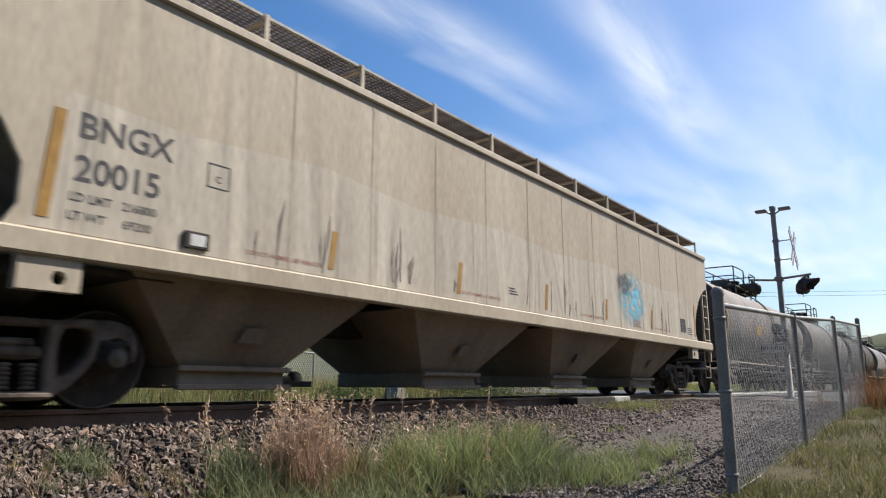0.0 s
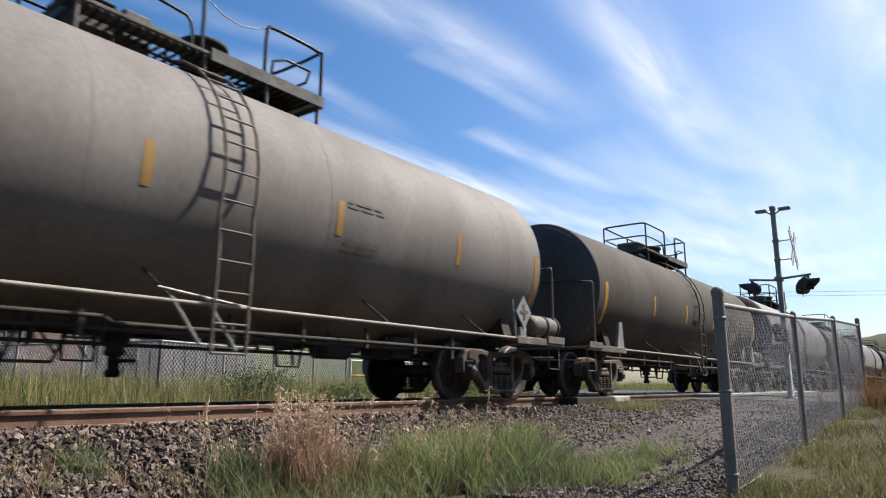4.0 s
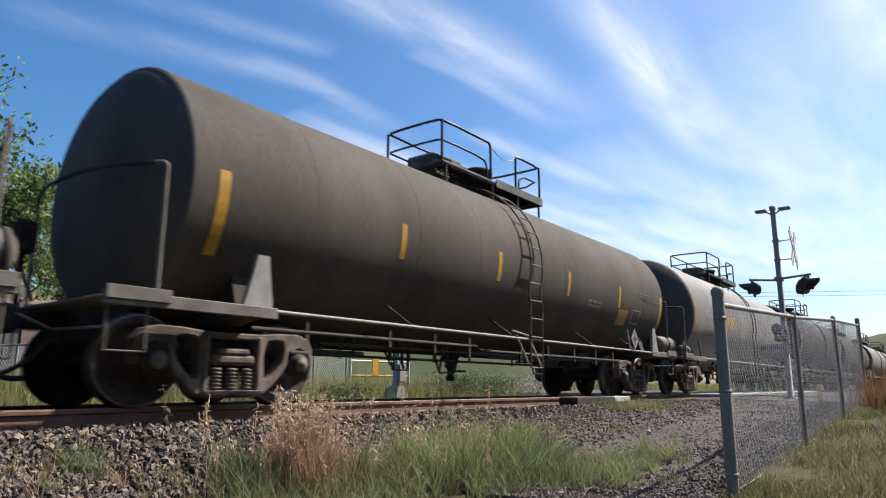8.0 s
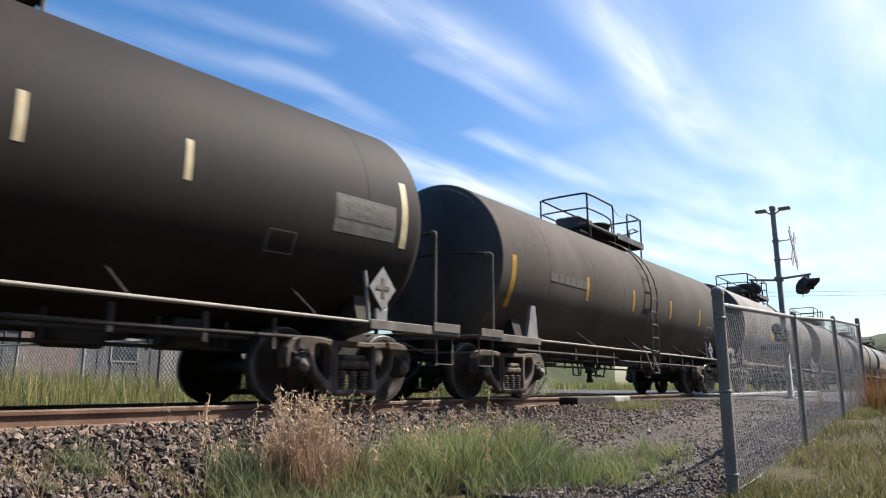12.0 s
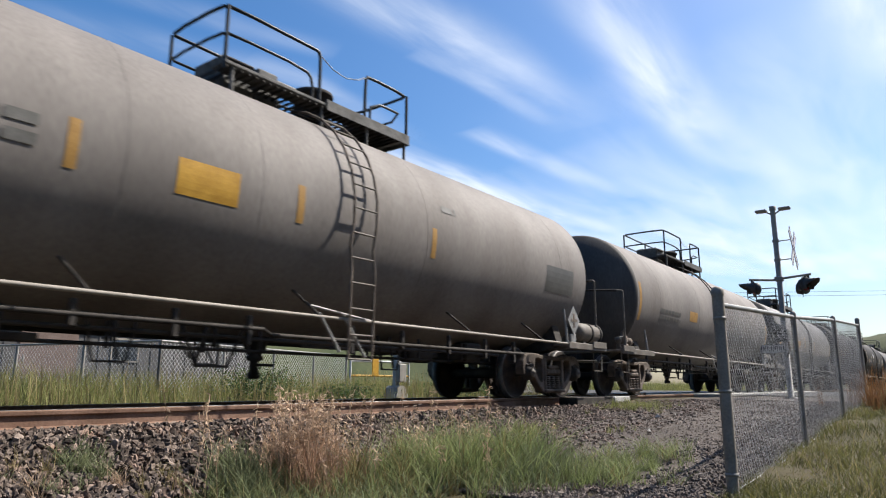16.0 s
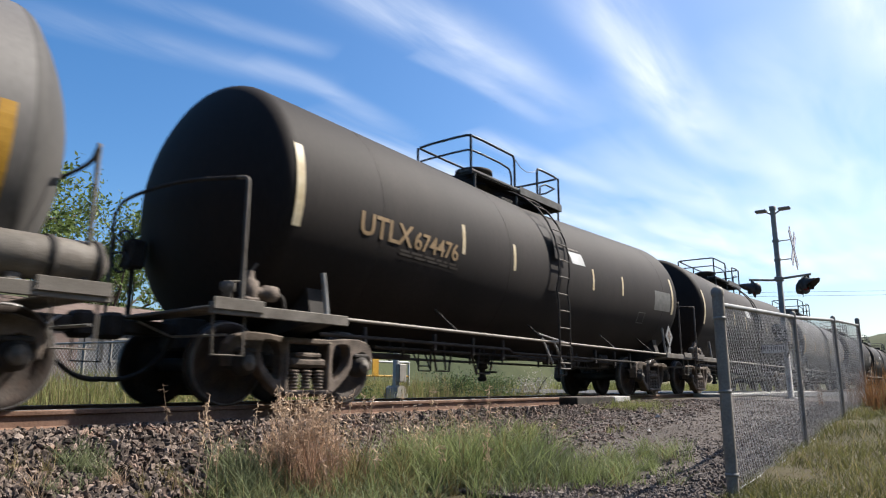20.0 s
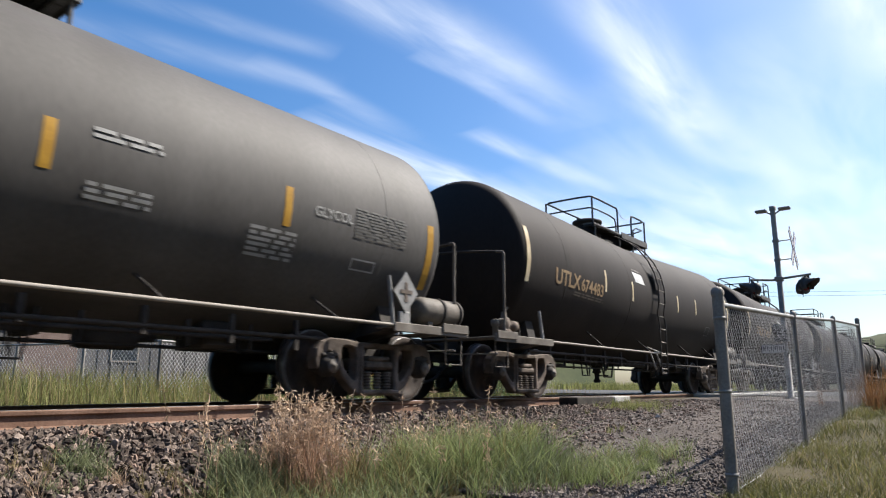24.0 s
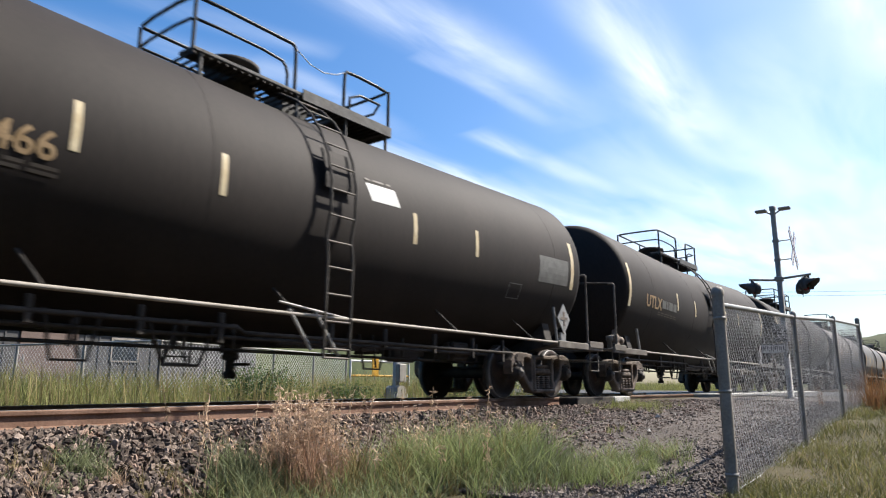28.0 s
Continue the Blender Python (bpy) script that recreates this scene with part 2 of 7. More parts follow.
def cloud_material():
    m = bpy.data.materials.new("cirrus")
    m.use_nodes = True
    n, l = m.node_tree.nodes, m.node_tree.links
    n.remove(n["Principled BSDF"])
    uv = n.new("ShaderNodeUVMap")
    sep = n.new("ShaderNodeSeparateXYZ")
    l.new(uv.outputs[0], sep.inputs[0])

    def bell(sock, power):
        a = n.new("ShaderNodeMath"); a.operation = "MULTIPLY_ADD"; a.inputs[1].default_value, a.inputs[2].default_value = 2, -1
        l.new(sock, a.inputs[0])
        q = n.new("ShaderNodeMath"); q.operation = "MULTIPLY"
        l.new(a.outputs[0], q.inputs[0]); l.new(a.outputs[0], q.inputs[1])
        s = n.new("ShaderNodeMath"); s.operation = "SUBTRACT"; s.use_clamp = True; s.inputs[0].default_value = 1
        l.new(q.outputs[0], s.inputs[1])
        p = n.new("ShaderNodeMath"); p.operation = "POWER"; p.inputs[1].default_value = power
        l.new(s.outputs[0], p.inputs[0])
        return p.outputs[0]
    tc, mp = n.new("ShaderNodeTexCoord"), n.new("ShaderNodeMapping")
    mp.inputs["Scale"].default_value = (0.0016, 0.0065, 0.01)
    l.new(tc.outputs["Object"], mp.inputs["Vector"])
    ns = n.new("ShaderNodeTexNoise")
    ns.inputs["Scale"].default_value, ns.inputs["Detail"].default_value, ns.inputs["Roughness"].default_value, ns.inputs["Distortion"].default_value = 1.0, 6, 0.55, 0.5
    l.new(mp.outputs[0], ns.inputs["Vector"])
    mr = n.new("ShaderNodeMapRange")
    mr.inputs["From Min"].default_value, mr.inputs["From Max"].default_value = 0.3, 0.7
    l.new(ns.outputs["Fac"], mr.inputs["Value"])

    def times(a, b):
        q = n.new("ShaderNodeMath"); q.operation = "MULTIPLY"
        l.new(a, q.inputs[0]); l.new(b, q.inputs[1])
        return q.outputs[0]
    info = n.new("ShaderNodeObjectInfo")
    alpha = times(times(bell(sep.outputs[0], 1.2), bell(sep.outputs[1], 3.0)), mr.outputs[0])
    alpha = times(alpha, info.outputs["Alpha"])
    em, tr, mx = n.new("ShaderNodeEmission"), n.new("ShaderNodeBsdfTransparent"), n.new("ShaderNodeMixShader")
    em.inputs["Color"].default_value, em.inputs["Strength"].default_value = (0.93, 0.96, 1.0, 1), 0.63
    l.new(alpha, mx.inputs[0]); l.new(tr.outputs[0], mx.inputs[1]); l.new(em.outputs[0], mx.inputs[2])
    l.new(mx.outputs[0], n["Material Output"].inputs["Surface"])
    return m


M["cirrus"] = cloud_material()


def spray(name, colour, centre, size, seed):
    """A soft-edged patch of spray paint round a centre."""
    m = bpy.data.materials.new(name)
    m.use_nodes = True
    n, l = m.node_tree.nodes, m.node_tree.links
    b = n["Principled BSDF"]
    b.inputs["Base Color"].default_value, b.inputs["Roughness"].default_value = (*colour, 1), 0.6
    tc, mp, gr = n.new("ShaderNodeTexCoord"), n.new("ShaderNodeMapping"), n.new("ShaderNodeTexGradient")
    mp.vector_type = "POINT"
    mp.inputs["Scale"].default_value = (1 / size[0], 0.0, 1 / size[1])
    mp.inputs["Location"].default_value = (-centre[0] / size[0], 0.0, -centre[1] / size[1])
    gr.gradient_type = "SPHERICAL"
    l.new(tc.outputs["Object"], mp.inputs["Vector"])
    l.new(mp.outputs[0], gr.inputs["Vector"])
    ns = n.new("ShaderNodeTexNoise")
    ns.noise_dimensions = "4D"
    ns.inputs["W"].default_value, ns.inputs["Scale"].default_value, ns.inputs["Detail"].default_value, ns.inputs["Distortion"].default_value = seed, 5.0, 4, 0.6
    l.new(tc.outputs["Object"], ns.inputs["Vector"])
    mr = n.new("ShaderNodeMapRange")
    mr.inputs["From Min"].default_value, mr.inputs["From Max"].default_value = 0.36, 0.56
    l.new(ns.outputs["Fac"], mr.inputs["Value"])
    q = n.new("ShaderNodeMath")
    q.operation = "MULTIPLY"
    g2 = n.new("ShaderNodeMapRange")
    g2.inputs["From Max"].default_value, g2.inputs["To Max"].default_value = 0.6, 0.9
    l.new(gr.outputs["Fac"], g2.inputs["Value"])
    l.new(g2.outputs[0], q.inputs[0])
    l.new(mr.outputs[0], q.inputs[1])
    l.new(q.outputs[0], b.inputs["Alpha"])
    return m


M["spray_teal"] = spray("teal_spray_paint", (0.12, 0.40, 0.55), (4.0, 2.12), (0.85, 0.66), 2.0)
M["spray_dark"] = spray("dark_grey_spray_paint", (0.07, 0.07, 0.072), (3.58, 2.42), (0.5, 0.3), 5.0)

# ---- mesh building ----


class Shape:
    """Collects vertices and faces for one part."""

    def __init__(self):
        self.v, self.f, self.s = [], [], []

    def add(self, verts, faces, smooth=False):
        o = len(self.v)
        self.v += [tuple(q) for q in verts]
        self.f += [tuple(i + o for i in q) for q in faces]
        self.s += [smooth] * len(faces)
        return self

    def box(self, x0, x1, y0, y1, z0, z1, c=0.0):
        """A box with chamfered edges of width c."""
        if c <= 0:
            v = [(x, y, z) for x in (x0, x1) for y in (y0, y1) for z in (z0, z1)]
            return self.add(v, [(0, 1, 3, 2), (4, 6, 7, 5), (0, 4, 5, 1), (2, 3, 7, 6), (0, 2, 6, 4), (1, 5, 7, 3)])
        c = min(c, (x1 - x0) / 2.01, (y1 - y0) / 2.01, (z1 - z0) / 2.01)
        bm = bmesh.new()
        bmesh.ops.create_cube(bm, size=1, matrix=Matrix.LocRotScale(((x0 + x1) / 2, (y0 + y1) / 2, (z0 + z1) / 2), None, (x1 - x0, y1 - y0, z1 - z0)))
        bmesh.ops.bevel(bm, geom=list(bm.edges), offset=c, segments=1, profile=0.5, affect="EDGES")
        return self.take(bm)

    def take(self, bm, smooth=False):
        bm.verts.index_update()
        self.add([v.co for v in bm.verts], [[v.index for v in f.verts] for f in bm.faces], smooth)
        bm.free()
        return self

    def tube(self, pts, r, n=8, close=False):
        pts = [Vector(q) for q in pts]
        rings, last = [], None
        for i, q in enumerate(pts):
            a = pts[i - 1] if i or close else q
            b = pts[(i + 1) % len(pts)] if i < len(pts) - 1 or close else q
            d = (b - a).normalized()
            up = last if last is not None and abs(last.dot(d)) < 0.95 else (Vector((0, 0, 1)) if abs(d.z) < 0.9 else Vector((0, 1, 0)))
            e1 = (up - d * up.dot(d)).normalized()
            last = e1
            e2 = d.cross(e1)
            rings.append([q + r * (math.cos(2 * math.pi * k / n) * e1 + math.sin(2 * math.pi * k / n) * e2) for k in range(n)])
        v = [w for ring in rings for w in ring]
        m = len(rings)
        f = [(i * n + k, i * n + (k + 1) % n, ((i + 1) % m) * n + (k + 1) % n, ((i + 1) % m) * n + k) for i in range(m if close else m - 1) for k in range(n)]
        self.add(v, f, True)
        if not close:
            self.add(rings[0], [tuple(range(n))[::-1]])
            self.add(rings[-1], [tuple(range(n))])
        return self

    def lathe(self, profile, axis="x", n=24, at=(0, 0, 0), smooth=True, caps=True):
        """Turns (along, radius) pairs round an axis."""
        at = Vector(at)
        ax = {"x": (Vector((1, 0, 0)), Vector((0, 1, 0)), Vector((0, 0, 1))), "y": (Vector((0, 1, 0)), Vector((0, 0, 1)), Vector((1, 0, 0))),
              "z": (Vector((0, 0, 1)), Vector((1, 0, 0)), Vector((0, 1, 0)))}[axis]
        v = [at + ax[0] * a + r * (math.cos(2 * math.pi * k / n) * ax[1] + math.sin(2 * math.pi * k / n) * ax[2]) for a, r in profile for k in range(n)]
        f = [(i * n + k, i * n + (k + 1) % n, (i + 1) * n + (k + 1) % n, (i + 1) * n + k) for i in range(len(profile) - 1) for k in range(n)]
        self.add(v, f, smooth)
        if caps and profile[0][1] > 1e-6:
            self.add(v[:n], [tuple(range(n))[::-1]])
        if caps and profile[-1][1] > 1e-6:
            self.add(v[-n:], [tuple(range(n))])
        return self

    def prism(self, outer, y0, y1, holes=(), plane="xz", place=None):
        """A plate: an outline with holes, drawn in a plane and thickened."""
        from mathutils.geometry import tessellate_polygon
        loops = [list(outer)] + [list(h) for h in holes]
        flat = [Vector((a, b, 0)) for lp in loops for a, b in lp]
        tris = tessellate_polygon([[Vector((a, b, 0)) for a, b in lp] for lp in loops])
        put = {"xz": lambda a, b, y: (a, y, b), "yz": lambda a, b, y: (y, a, b), "xy": lambda a, b, y: (a, b, y)}[plane]
        n = len(flat)
        v = [put(q.x, q.y, y0) for q in flat] + [put(q.x, q.y, y1) for q in flat]
        if place:
            v = [place @ Vector(q) for q in v]
        f = [tuple(t) for t in tris] + [tuple(i + n for i in t)[::-1] for t in tris]
        o = 0
        for lp in loops:
            k = len(lp)
            f += [(o + i, o + (i + 1) % k, o + (i + 1) % k + n, o + i + n) for i in range(k)]
            o += k
        return self.add(v, f)

    def mesh(self, name, material, uvs=None, fix=True):
        me = bpy.data.meshes.new(name)
        me.from_pydata(self.v, [], self.f)
        me.polygons.foreach_set("use_smooth", self.s)
        me.materials.append(M[material])
        if fix:
            bm = bmesh.new()
            bm.from_mesh(me)
            bmesh.ops.recalc_face_normals(bm, faces=bm.faces)
            bm.to_mesh(me)
            bm.free()
        me.update()
        return me


def part(name, sh, material, parent, label="", at=None):
    """One mesh object under a thing or under a part."""
    ob = new(name, sh.mesh(name, material) if isinstance(sh, Shape) else sh)
    ob.parent = parent
    if at is not None:
        ob.matrix_basis = at if isinstance(at, Matrix) else Matrix.Translation(at)
    return tagged(ob, label) if label else ob


def thing(name, label, category, group="", kind="", at=(0, 0, 0)):
    ob = new(name)
    ob.empty_display_size = 0.2
    ob.location = at
    return tagged(ob, label, category, group, kind)


def whole(name, sh, material, label, category, group="", kind=""):
    ob = new(name, sh.mesh(name, material) if isinstance(sh, Shape) else sh)
    return tagged(ob, label, category, group, kind)


def chaikin(pts, times=2):
    pts = [Vector(q) for q in pts]
    for _ in range(times):
        o = [pts[0]]
        for a, b in zip(pts, pts[1:]):
            o += [a * 0.75 + b * 0.25, a * 0.25 + b * 0.75]
        pts = o + [pts[-1]]
    return pts


def soft_poly(pts, times=2):
    for _ in range(times):
        o = []
        for i, a in enumerate(pts):
            b = pts[(i + 1) % len(pts)]
            o += [(a[0] * 0.8 + b[0] * 0.2, a[1] * 0.8 + b[1] * 0.2), (a[0] * 0.2 + b[0] * 0.8, a[1] * 0.2 + b[1] * 0.8)]
        pts = o
    return pts


def letters(text, size, bold=0.0, width=None):
    """The outlines of a line of text as flat triangles, from its left lower corner."""
    cu = bpy.data.curves.new("text", "FONT")
    cu.body, cu.size, cu.offset, cu.resolution_u = text, size, bold * size, 3
    ob = new("text", cu)
    bpy.context.view_layer.update()
    me = ob.to_mesh()
    v = [tuple(q.co) for q in me.vertices]
    f = [tuple(q.vertices) for q in me.polygons]
    if width:
        wide = max(q[0] for q in v) - min(q[0] for q in v)
        v = [(a * width / wide, b, c) for a, b, c in v]
    ob.to_mesh_clear()
    bpy.data.objects.remove(ob)
    return v, f


YC = 7.25            # middle of the track
RAIL = 0.72          # rail from the middle

# ---- ground, track ----


def ground_z(x, y):
    """Height of the ground: a hollow before the camera that rises towards the road, a meadow behind the track."""
    near = np.interp(x, [-60, 0, 4.9, 7.9, 11.2, 14, 18, 400], [-0.85, -0.78, -0.62, -0.43, -0.21, -0.13, -0.1, -0.1])
    t = np.clip((y - 4.6) / 1.2, 0, 1)
    near = near * (1 - t) + np.maximum(near, -0.3) * t
    far = np.interp(y, [8.6, 9.6, 13.5, 40, 400], [-0.3, -0.4, -0.05, 0.1, 0.1])
    k = np.clip((y - 8.2) / 0.6, 0, 1)
    return near * (1 - k) + far * k


def bed_z(y):
    """Height of the crushed stone across the track."""
    return np.interp(np.abs(y - YC), [0, 1.28, 1.5, 2.75], [-0.19, -0.19, -0.24, -0.80])


def top_z(x, y):
    return np.maximum(ground_z(x, y), bed_z(y))


def sheet(xs, ys, zf, wobble=0.0, size=0.6):
    xs, ys = np.asarray(xs, float), np.asarray(ys, float)
    gx, gy = np.meshgrid(xs, ys, indexing="ij")
    z = zf(gx, gy)
    if wobble:
        z = z + np.array([[wobble * noise.noise((a / size, b / size, 0.3)) for b in ys] for a in xs])
    n = len(ys)
    v = np.stack([gx, gy, z], -1).reshape(-1, 3).tolist()
    f = [(i * n + j, (i + 1) * n + j, (i + 1) * n + j + 1, i * n + j + 1) for i in range(len(xs) - 1) for j in range(n - 1)]
    return Shape().add(v, f, True)


gxs = [-4500, -1500, -500, -200, -80, -40, -20, -10, -5] + list(np.arange(-3, 20, 0.25)) + list(np.arange(20, 60, 2)) + [70, 90, 130, 200, 350, 700, 1500, 4500]
gys = [-4500, -1500, -400, -100, -30, -10, -5, -2] + list(np.arange(-1, 15, 0.25)) + [16, 18, 21, 25, 30, 36, 45, 60, 90, 150, 300, 700, 1500, 4500]
whole("ground", sheet(gxs, gys, ground_z, 0.05), "ground", "uneven grassy soil beside a railway track", "ground", kind="structure")
bxs = [-300, -100, -40, -20, -10] + list(np.arange(-4, 22, 0.2)) + list(range(22, 60, 2)) + [80, 120, 200, 400]
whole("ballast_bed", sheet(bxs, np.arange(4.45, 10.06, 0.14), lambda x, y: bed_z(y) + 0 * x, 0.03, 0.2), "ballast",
      "bed of crushed stone under the track, coloured near black as shaded gaps", "track bed", kind="structure")
# worn gravel path beside the fence
path = sheet(np.arange(5.0, 22, 0.25), np.linspace(0, 1, 15), lambda x, y: 0 * x)
path.v = [(x, 1.45 + t * float(np.interp(x, [5, 6.0, 7, 9, 12, 22], [1.5, 3.0, 3.9, 4.25, 4.5, 4.5])), 0.0) for x, t, _ in path.v]
path.v = [(x, y, float(ground_z(x, y)) + min(1.0, (x - 5.0) * 2) * 0.035 * math.sin(math.pi * min(1, max(0, (y - 1.45) / max(0.1, np.interp(x, [5, 6.0, 7, 9, 12, 22], [1.5, 3.0, 3.9, 4.25, 4.5, 4.5]))))) ** 0.4 - 0.006
           + 0.035 * noise.noise((x / 0.6, y / 0.6, 0.3))) for x, y, z in path.v]
whole("gravel_path", path, "gravel", "worn grey gravel and soil beside the fence", "path", kind="structure")


def rail_shape(x0, x1, y):
    """Head, web and foot of one rail."""
    half = [(-0.07, -0.172), (-0.07, -0.160), (-0.012, -0.140), (-0.009, -0.050), (-0.034, -0.040), (-0.036, -0.010), (-0.030, 0.0)]
    prof = half + [(-a, b) for a, b in half[::-1]]
    return Shape().prism([(y + a, b) for a, b in prof], x0, x1, plane="yz")


track = thing("railway_track", "rusty steel rails on timber ties in crushed stone", "track", kind="structure")
for y in (YC - RAIL, YC + RAIL):
    r = part("rail", rail_shape(-60, 260, y), "rail", track, "rail with rust-brown web and foot")
    part("rail_head", Shape().box(-60, 260, y - 0.028, y + 0.028, -0.001, 0.0035, 0.001), "rail_top", r, "running surface polished bright by wheels")
tie_mesh = Shape().box(-0.11, 0.11, -1.28, 1.28, -0.36, -0.176, 0.012).mesh("tie", "tie")
plate_mesh = Shape().box(-0.09, 0.09, -0.17, 0.17, -0.1785, -0.166, 0.003).mesh("tie_plate", "rail")
spike_mesh = Shape().box(-0.012, 0.012, -0.02, 0.02, -0.17, -0.135, 0.004).mesh("spike", "rail")
for i in range(70):
    x = -6.0 + 0.53 * i
    tie = part("tie", tie_mesh, "tie", track, at=(x, YC, 0.004 * math.sin(i * 7.0)))
    for s in (-1, 1):
        part("tie_plate", plate_mesh, "rail", tie, at=(0, s * RAIL, 0))
        if x < 20 and s < 0:
            part("spike", spike_mesh, "rail", tie, at=(0.04, s * RAIL - 0.085, 0))

# road crossing
whole("road", sheet([21, 24, 27, 30, 33, 36], [-60, -20, 0, 3, 5.6], lambda x, y: np.interp(y, [-60, 0, 5.6], [-0.06, -0.06, -0.02]) + 0 * x), "asphalt",
      "grey asphalt road up to the crossing", "road", kind="structure")
whole("road", sheet([21, 24, 27, 30, 33, 36], [8.95, 12, 20, 60], lambda x, y: np.interp(y, [8.95, 20, 60], [-0.02, 0.02, 0.13]) + 0 * x), "asphalt",
      "grey asphalt road beyond the crossing", "road", kind="structure")
crossing = thing("level_crossing", "pale concrete crossing panels beside the rails", "crossing", kind="structure")
for i in range(7):
    x = 20.6 + i * 2.4
    for y0, y1 in ((5.62, 6.43), (6.63, 7.86), (8.07, 8.9)):
        part("panel", Shape().box(x, x + 2.37, y0, y1, -0.2, 0.004, 0.02), "concrete", crossing)
block = thing("crossing_edge", "dark timber crossing board with a whitish concrete end", "crossing board")
part("board", Shape().box(12.2, 13.92, 6.02, 6.42, -0.23, 0.0, 0.015), "timber", block, "dark oily timber")
part("end_block", Shape().box(13.95, 14.8, 6.0, 6.42, -0.22, 0.0, 0.02), "concrete", block, "whitish concrete end")

# ---- stones, grass ----
rng = np.random.default_rng(5)


def rock_shapes(k):
    """Angular broken stones: hulls of a few random points."""
    out = []
    for j in range(k):
        bm = bmesh.new()
        s = rng.uniform(0.6, 1.2, 3) * (1, 1, 0.75)
        for q in rng.normal(0, 1, (11, 3)):
            bm.verts.new(Vector(q / np.linalg.norm(q) * s * rng.uniform(0.85, 1.1)))
        got = bmesh.ops.convex_hull(bm, input=bm.verts)
        bmesh.ops.delete(bm, geom=list({g for g in got["geom_unused"] + got["geom_interior"] if isinstance(g, bmesh.types.BMVert)}), context="VERTS")
        bm.verts.index_update()
        out.append((np.array([v.co[:] for v in bm.verts]), np.array([[v.index for v in f.verts] for f in bm.faces])))
        bm.free()
    return out


ROCKS = rock_shapes(16)


def big_mesh(name, verts, faces, material, smooth=False):
    me = bpy.data.meshes.new(name)
    nv, nf, k = len(verts), len(faces), faces.shape[1]
    me.vertices.add(nv)
    me.vertices.foreach_set("co", verts.astype(np.float32).ravel())
    me.loops.add(nf * k)
    me.loops.foreach_set("vertex_index", faces.astype(np.int32).ravel())
    me.polygons.add(nf)
    me.polygons.foreach_set("loop_start", np.arange(0, nf * k, k, dtype=np.int32))
    me.update(calc_edges=True)
    me.polygons.foreach_set("use_smooth", np.full(nf, smooth))
    me.materials.append(M[material])
    me.update()
    return me


def stones(name, pts, sizes, material, label):
    V_, F_, o = [], [], 0
    for (x, y, z), s in zip(pts, sizes):
        rv, rf = ROCKS[rng.integers(len(ROCKS))]
        q = Euler(rng.uniform(0, 6.28, 3)).to_matrix()
        V_.append(rv @ np.array(q).T * s + (x, y, z))
        F_.append(rf + o)
        o += len(rv)
    return tagged(new(name, big_mesh(name, np.concatenate(V_), np.concatenate(F_), material)), label, "stones", kind="stuff")


n = 27000
px_ = 1.2 + 15.5 * rng.uniform(0, 1, n) ** 1.6
py_ = rng.uniform(4.35, 6.42, n)
keep = (bed_z(py_) > ground_z(px_, py_) - 0.05)
px_, py_ = px_[keep], py_[keep]
stones("ballast_stones", np.stack([px_, py_, top_z(px_, py_) + rng.uniform(-0.02, 0.035, len(px_))], 1), 0.016 + 0.032 * rng.uniform(0, 1, len(px_)) ** 1.4, "stone",
       "loose reddish grey crushed stones beside the rail")
n = 3500
px_, py_ = 0.5 + 20 * rng.uniform(0, 1, n), rng.uniform(6.65, 9.6, n)
stones("ballast_stones", np.stack([px_, py_, top_z(px_, py_) + rng.uniform(-0.01, 0.02, n)], 1), rng.uniform(0.02, 0.045, n), "stone", "crushed stones between and behind the rails")
n = 42000
px_ = 4.6 + 11.4 * rng.uniform(0, 1, n) ** 1.6
py_ = rng.uniform(1.5, 5.7, n)
stones("gravel_stones", np.stack([px_, py_, ground_z(px_, py_) + 0.02 + 0.035 * np.array([noise.noise((a / 0.6, b / 0.6, 0.3)) for a, b in zip(px_, py_)])], 1),
       0.007 + 0.022 * rng.uniform(0, 1, n) ** 1.8, "gravel_stone", "scattered grey gravel on the path")


n = 15000
px_ = 5.6 + 10 * rng.uniform(0, 1, n) ** 1.3
py_ = 3.2 + 2.5 * rng.uniform(0, 1, n) ** 0.7
stones("ballast_stones", np.stack([px_, py_, top_z(px_, py_) + 0.02 + 0.03 * np.array([noise.noise((a / 0.6, b / 0.6, 0.3)) for a, b in zip(px_, py_)])], 1), 0.01 + 0.034 * rng.uniform(0, 1, n) ** 1.6, "stone",
       "coarse reddish grey stones strewn beside the track")


def blades(name, xy, height, width, material, label, lean=0.35, zf=None, segs=3, category="grass"):
    """Many thin bent blades as one mesh."""
    xy = np.asarray(xy)
    k = len(xy)
    z0 = (zf or top_z)(xy[:, 0], xy[:, 1]) - 0.03
    base = np.stack([xy[:, 0], xy[:, 1], z0], 1)
    a = rng.uniform(0, 2 * np.pi, k)
    side = np.stack([np.cos(a), np.sin(a), 0 * a], 1)
    b = rng.uniform(0, 2 * np.pi, k)
    bend = np.stack([np.cos(b), np.sin(b), 0 * b], 1) * (rng.uniform(0.1, 1, k) * lean * height)[:, None]
    V_ = []
    for i in range(segs + 1):
        t = i / segs
        c = base + np.array((0, 0, 1.0)) * (height * t * (1 - 0.12 * t))[:, None] + bend * t * t
        w = width * (1 - t) ** 0.7 * 0.5 + 0.0008
        V_ += [c - side * w[:, None], c + side * w[:, None]]
    verts = np.stack(V_, 1).reshape(-1, 3)
    m = 2 * (segs + 1)
    f = np.array([[2 * i, 2 * i + 1, 2 * i + 3, 2 * i + 2] for i in range(segs)])
    faces = (f[None] + (np.arange(k) * m)[:, None, None]).reshape(-1, 4)
    return tagged(new(name, big_mesh(name, verts, faces, material)), label, category, kind="stuff")


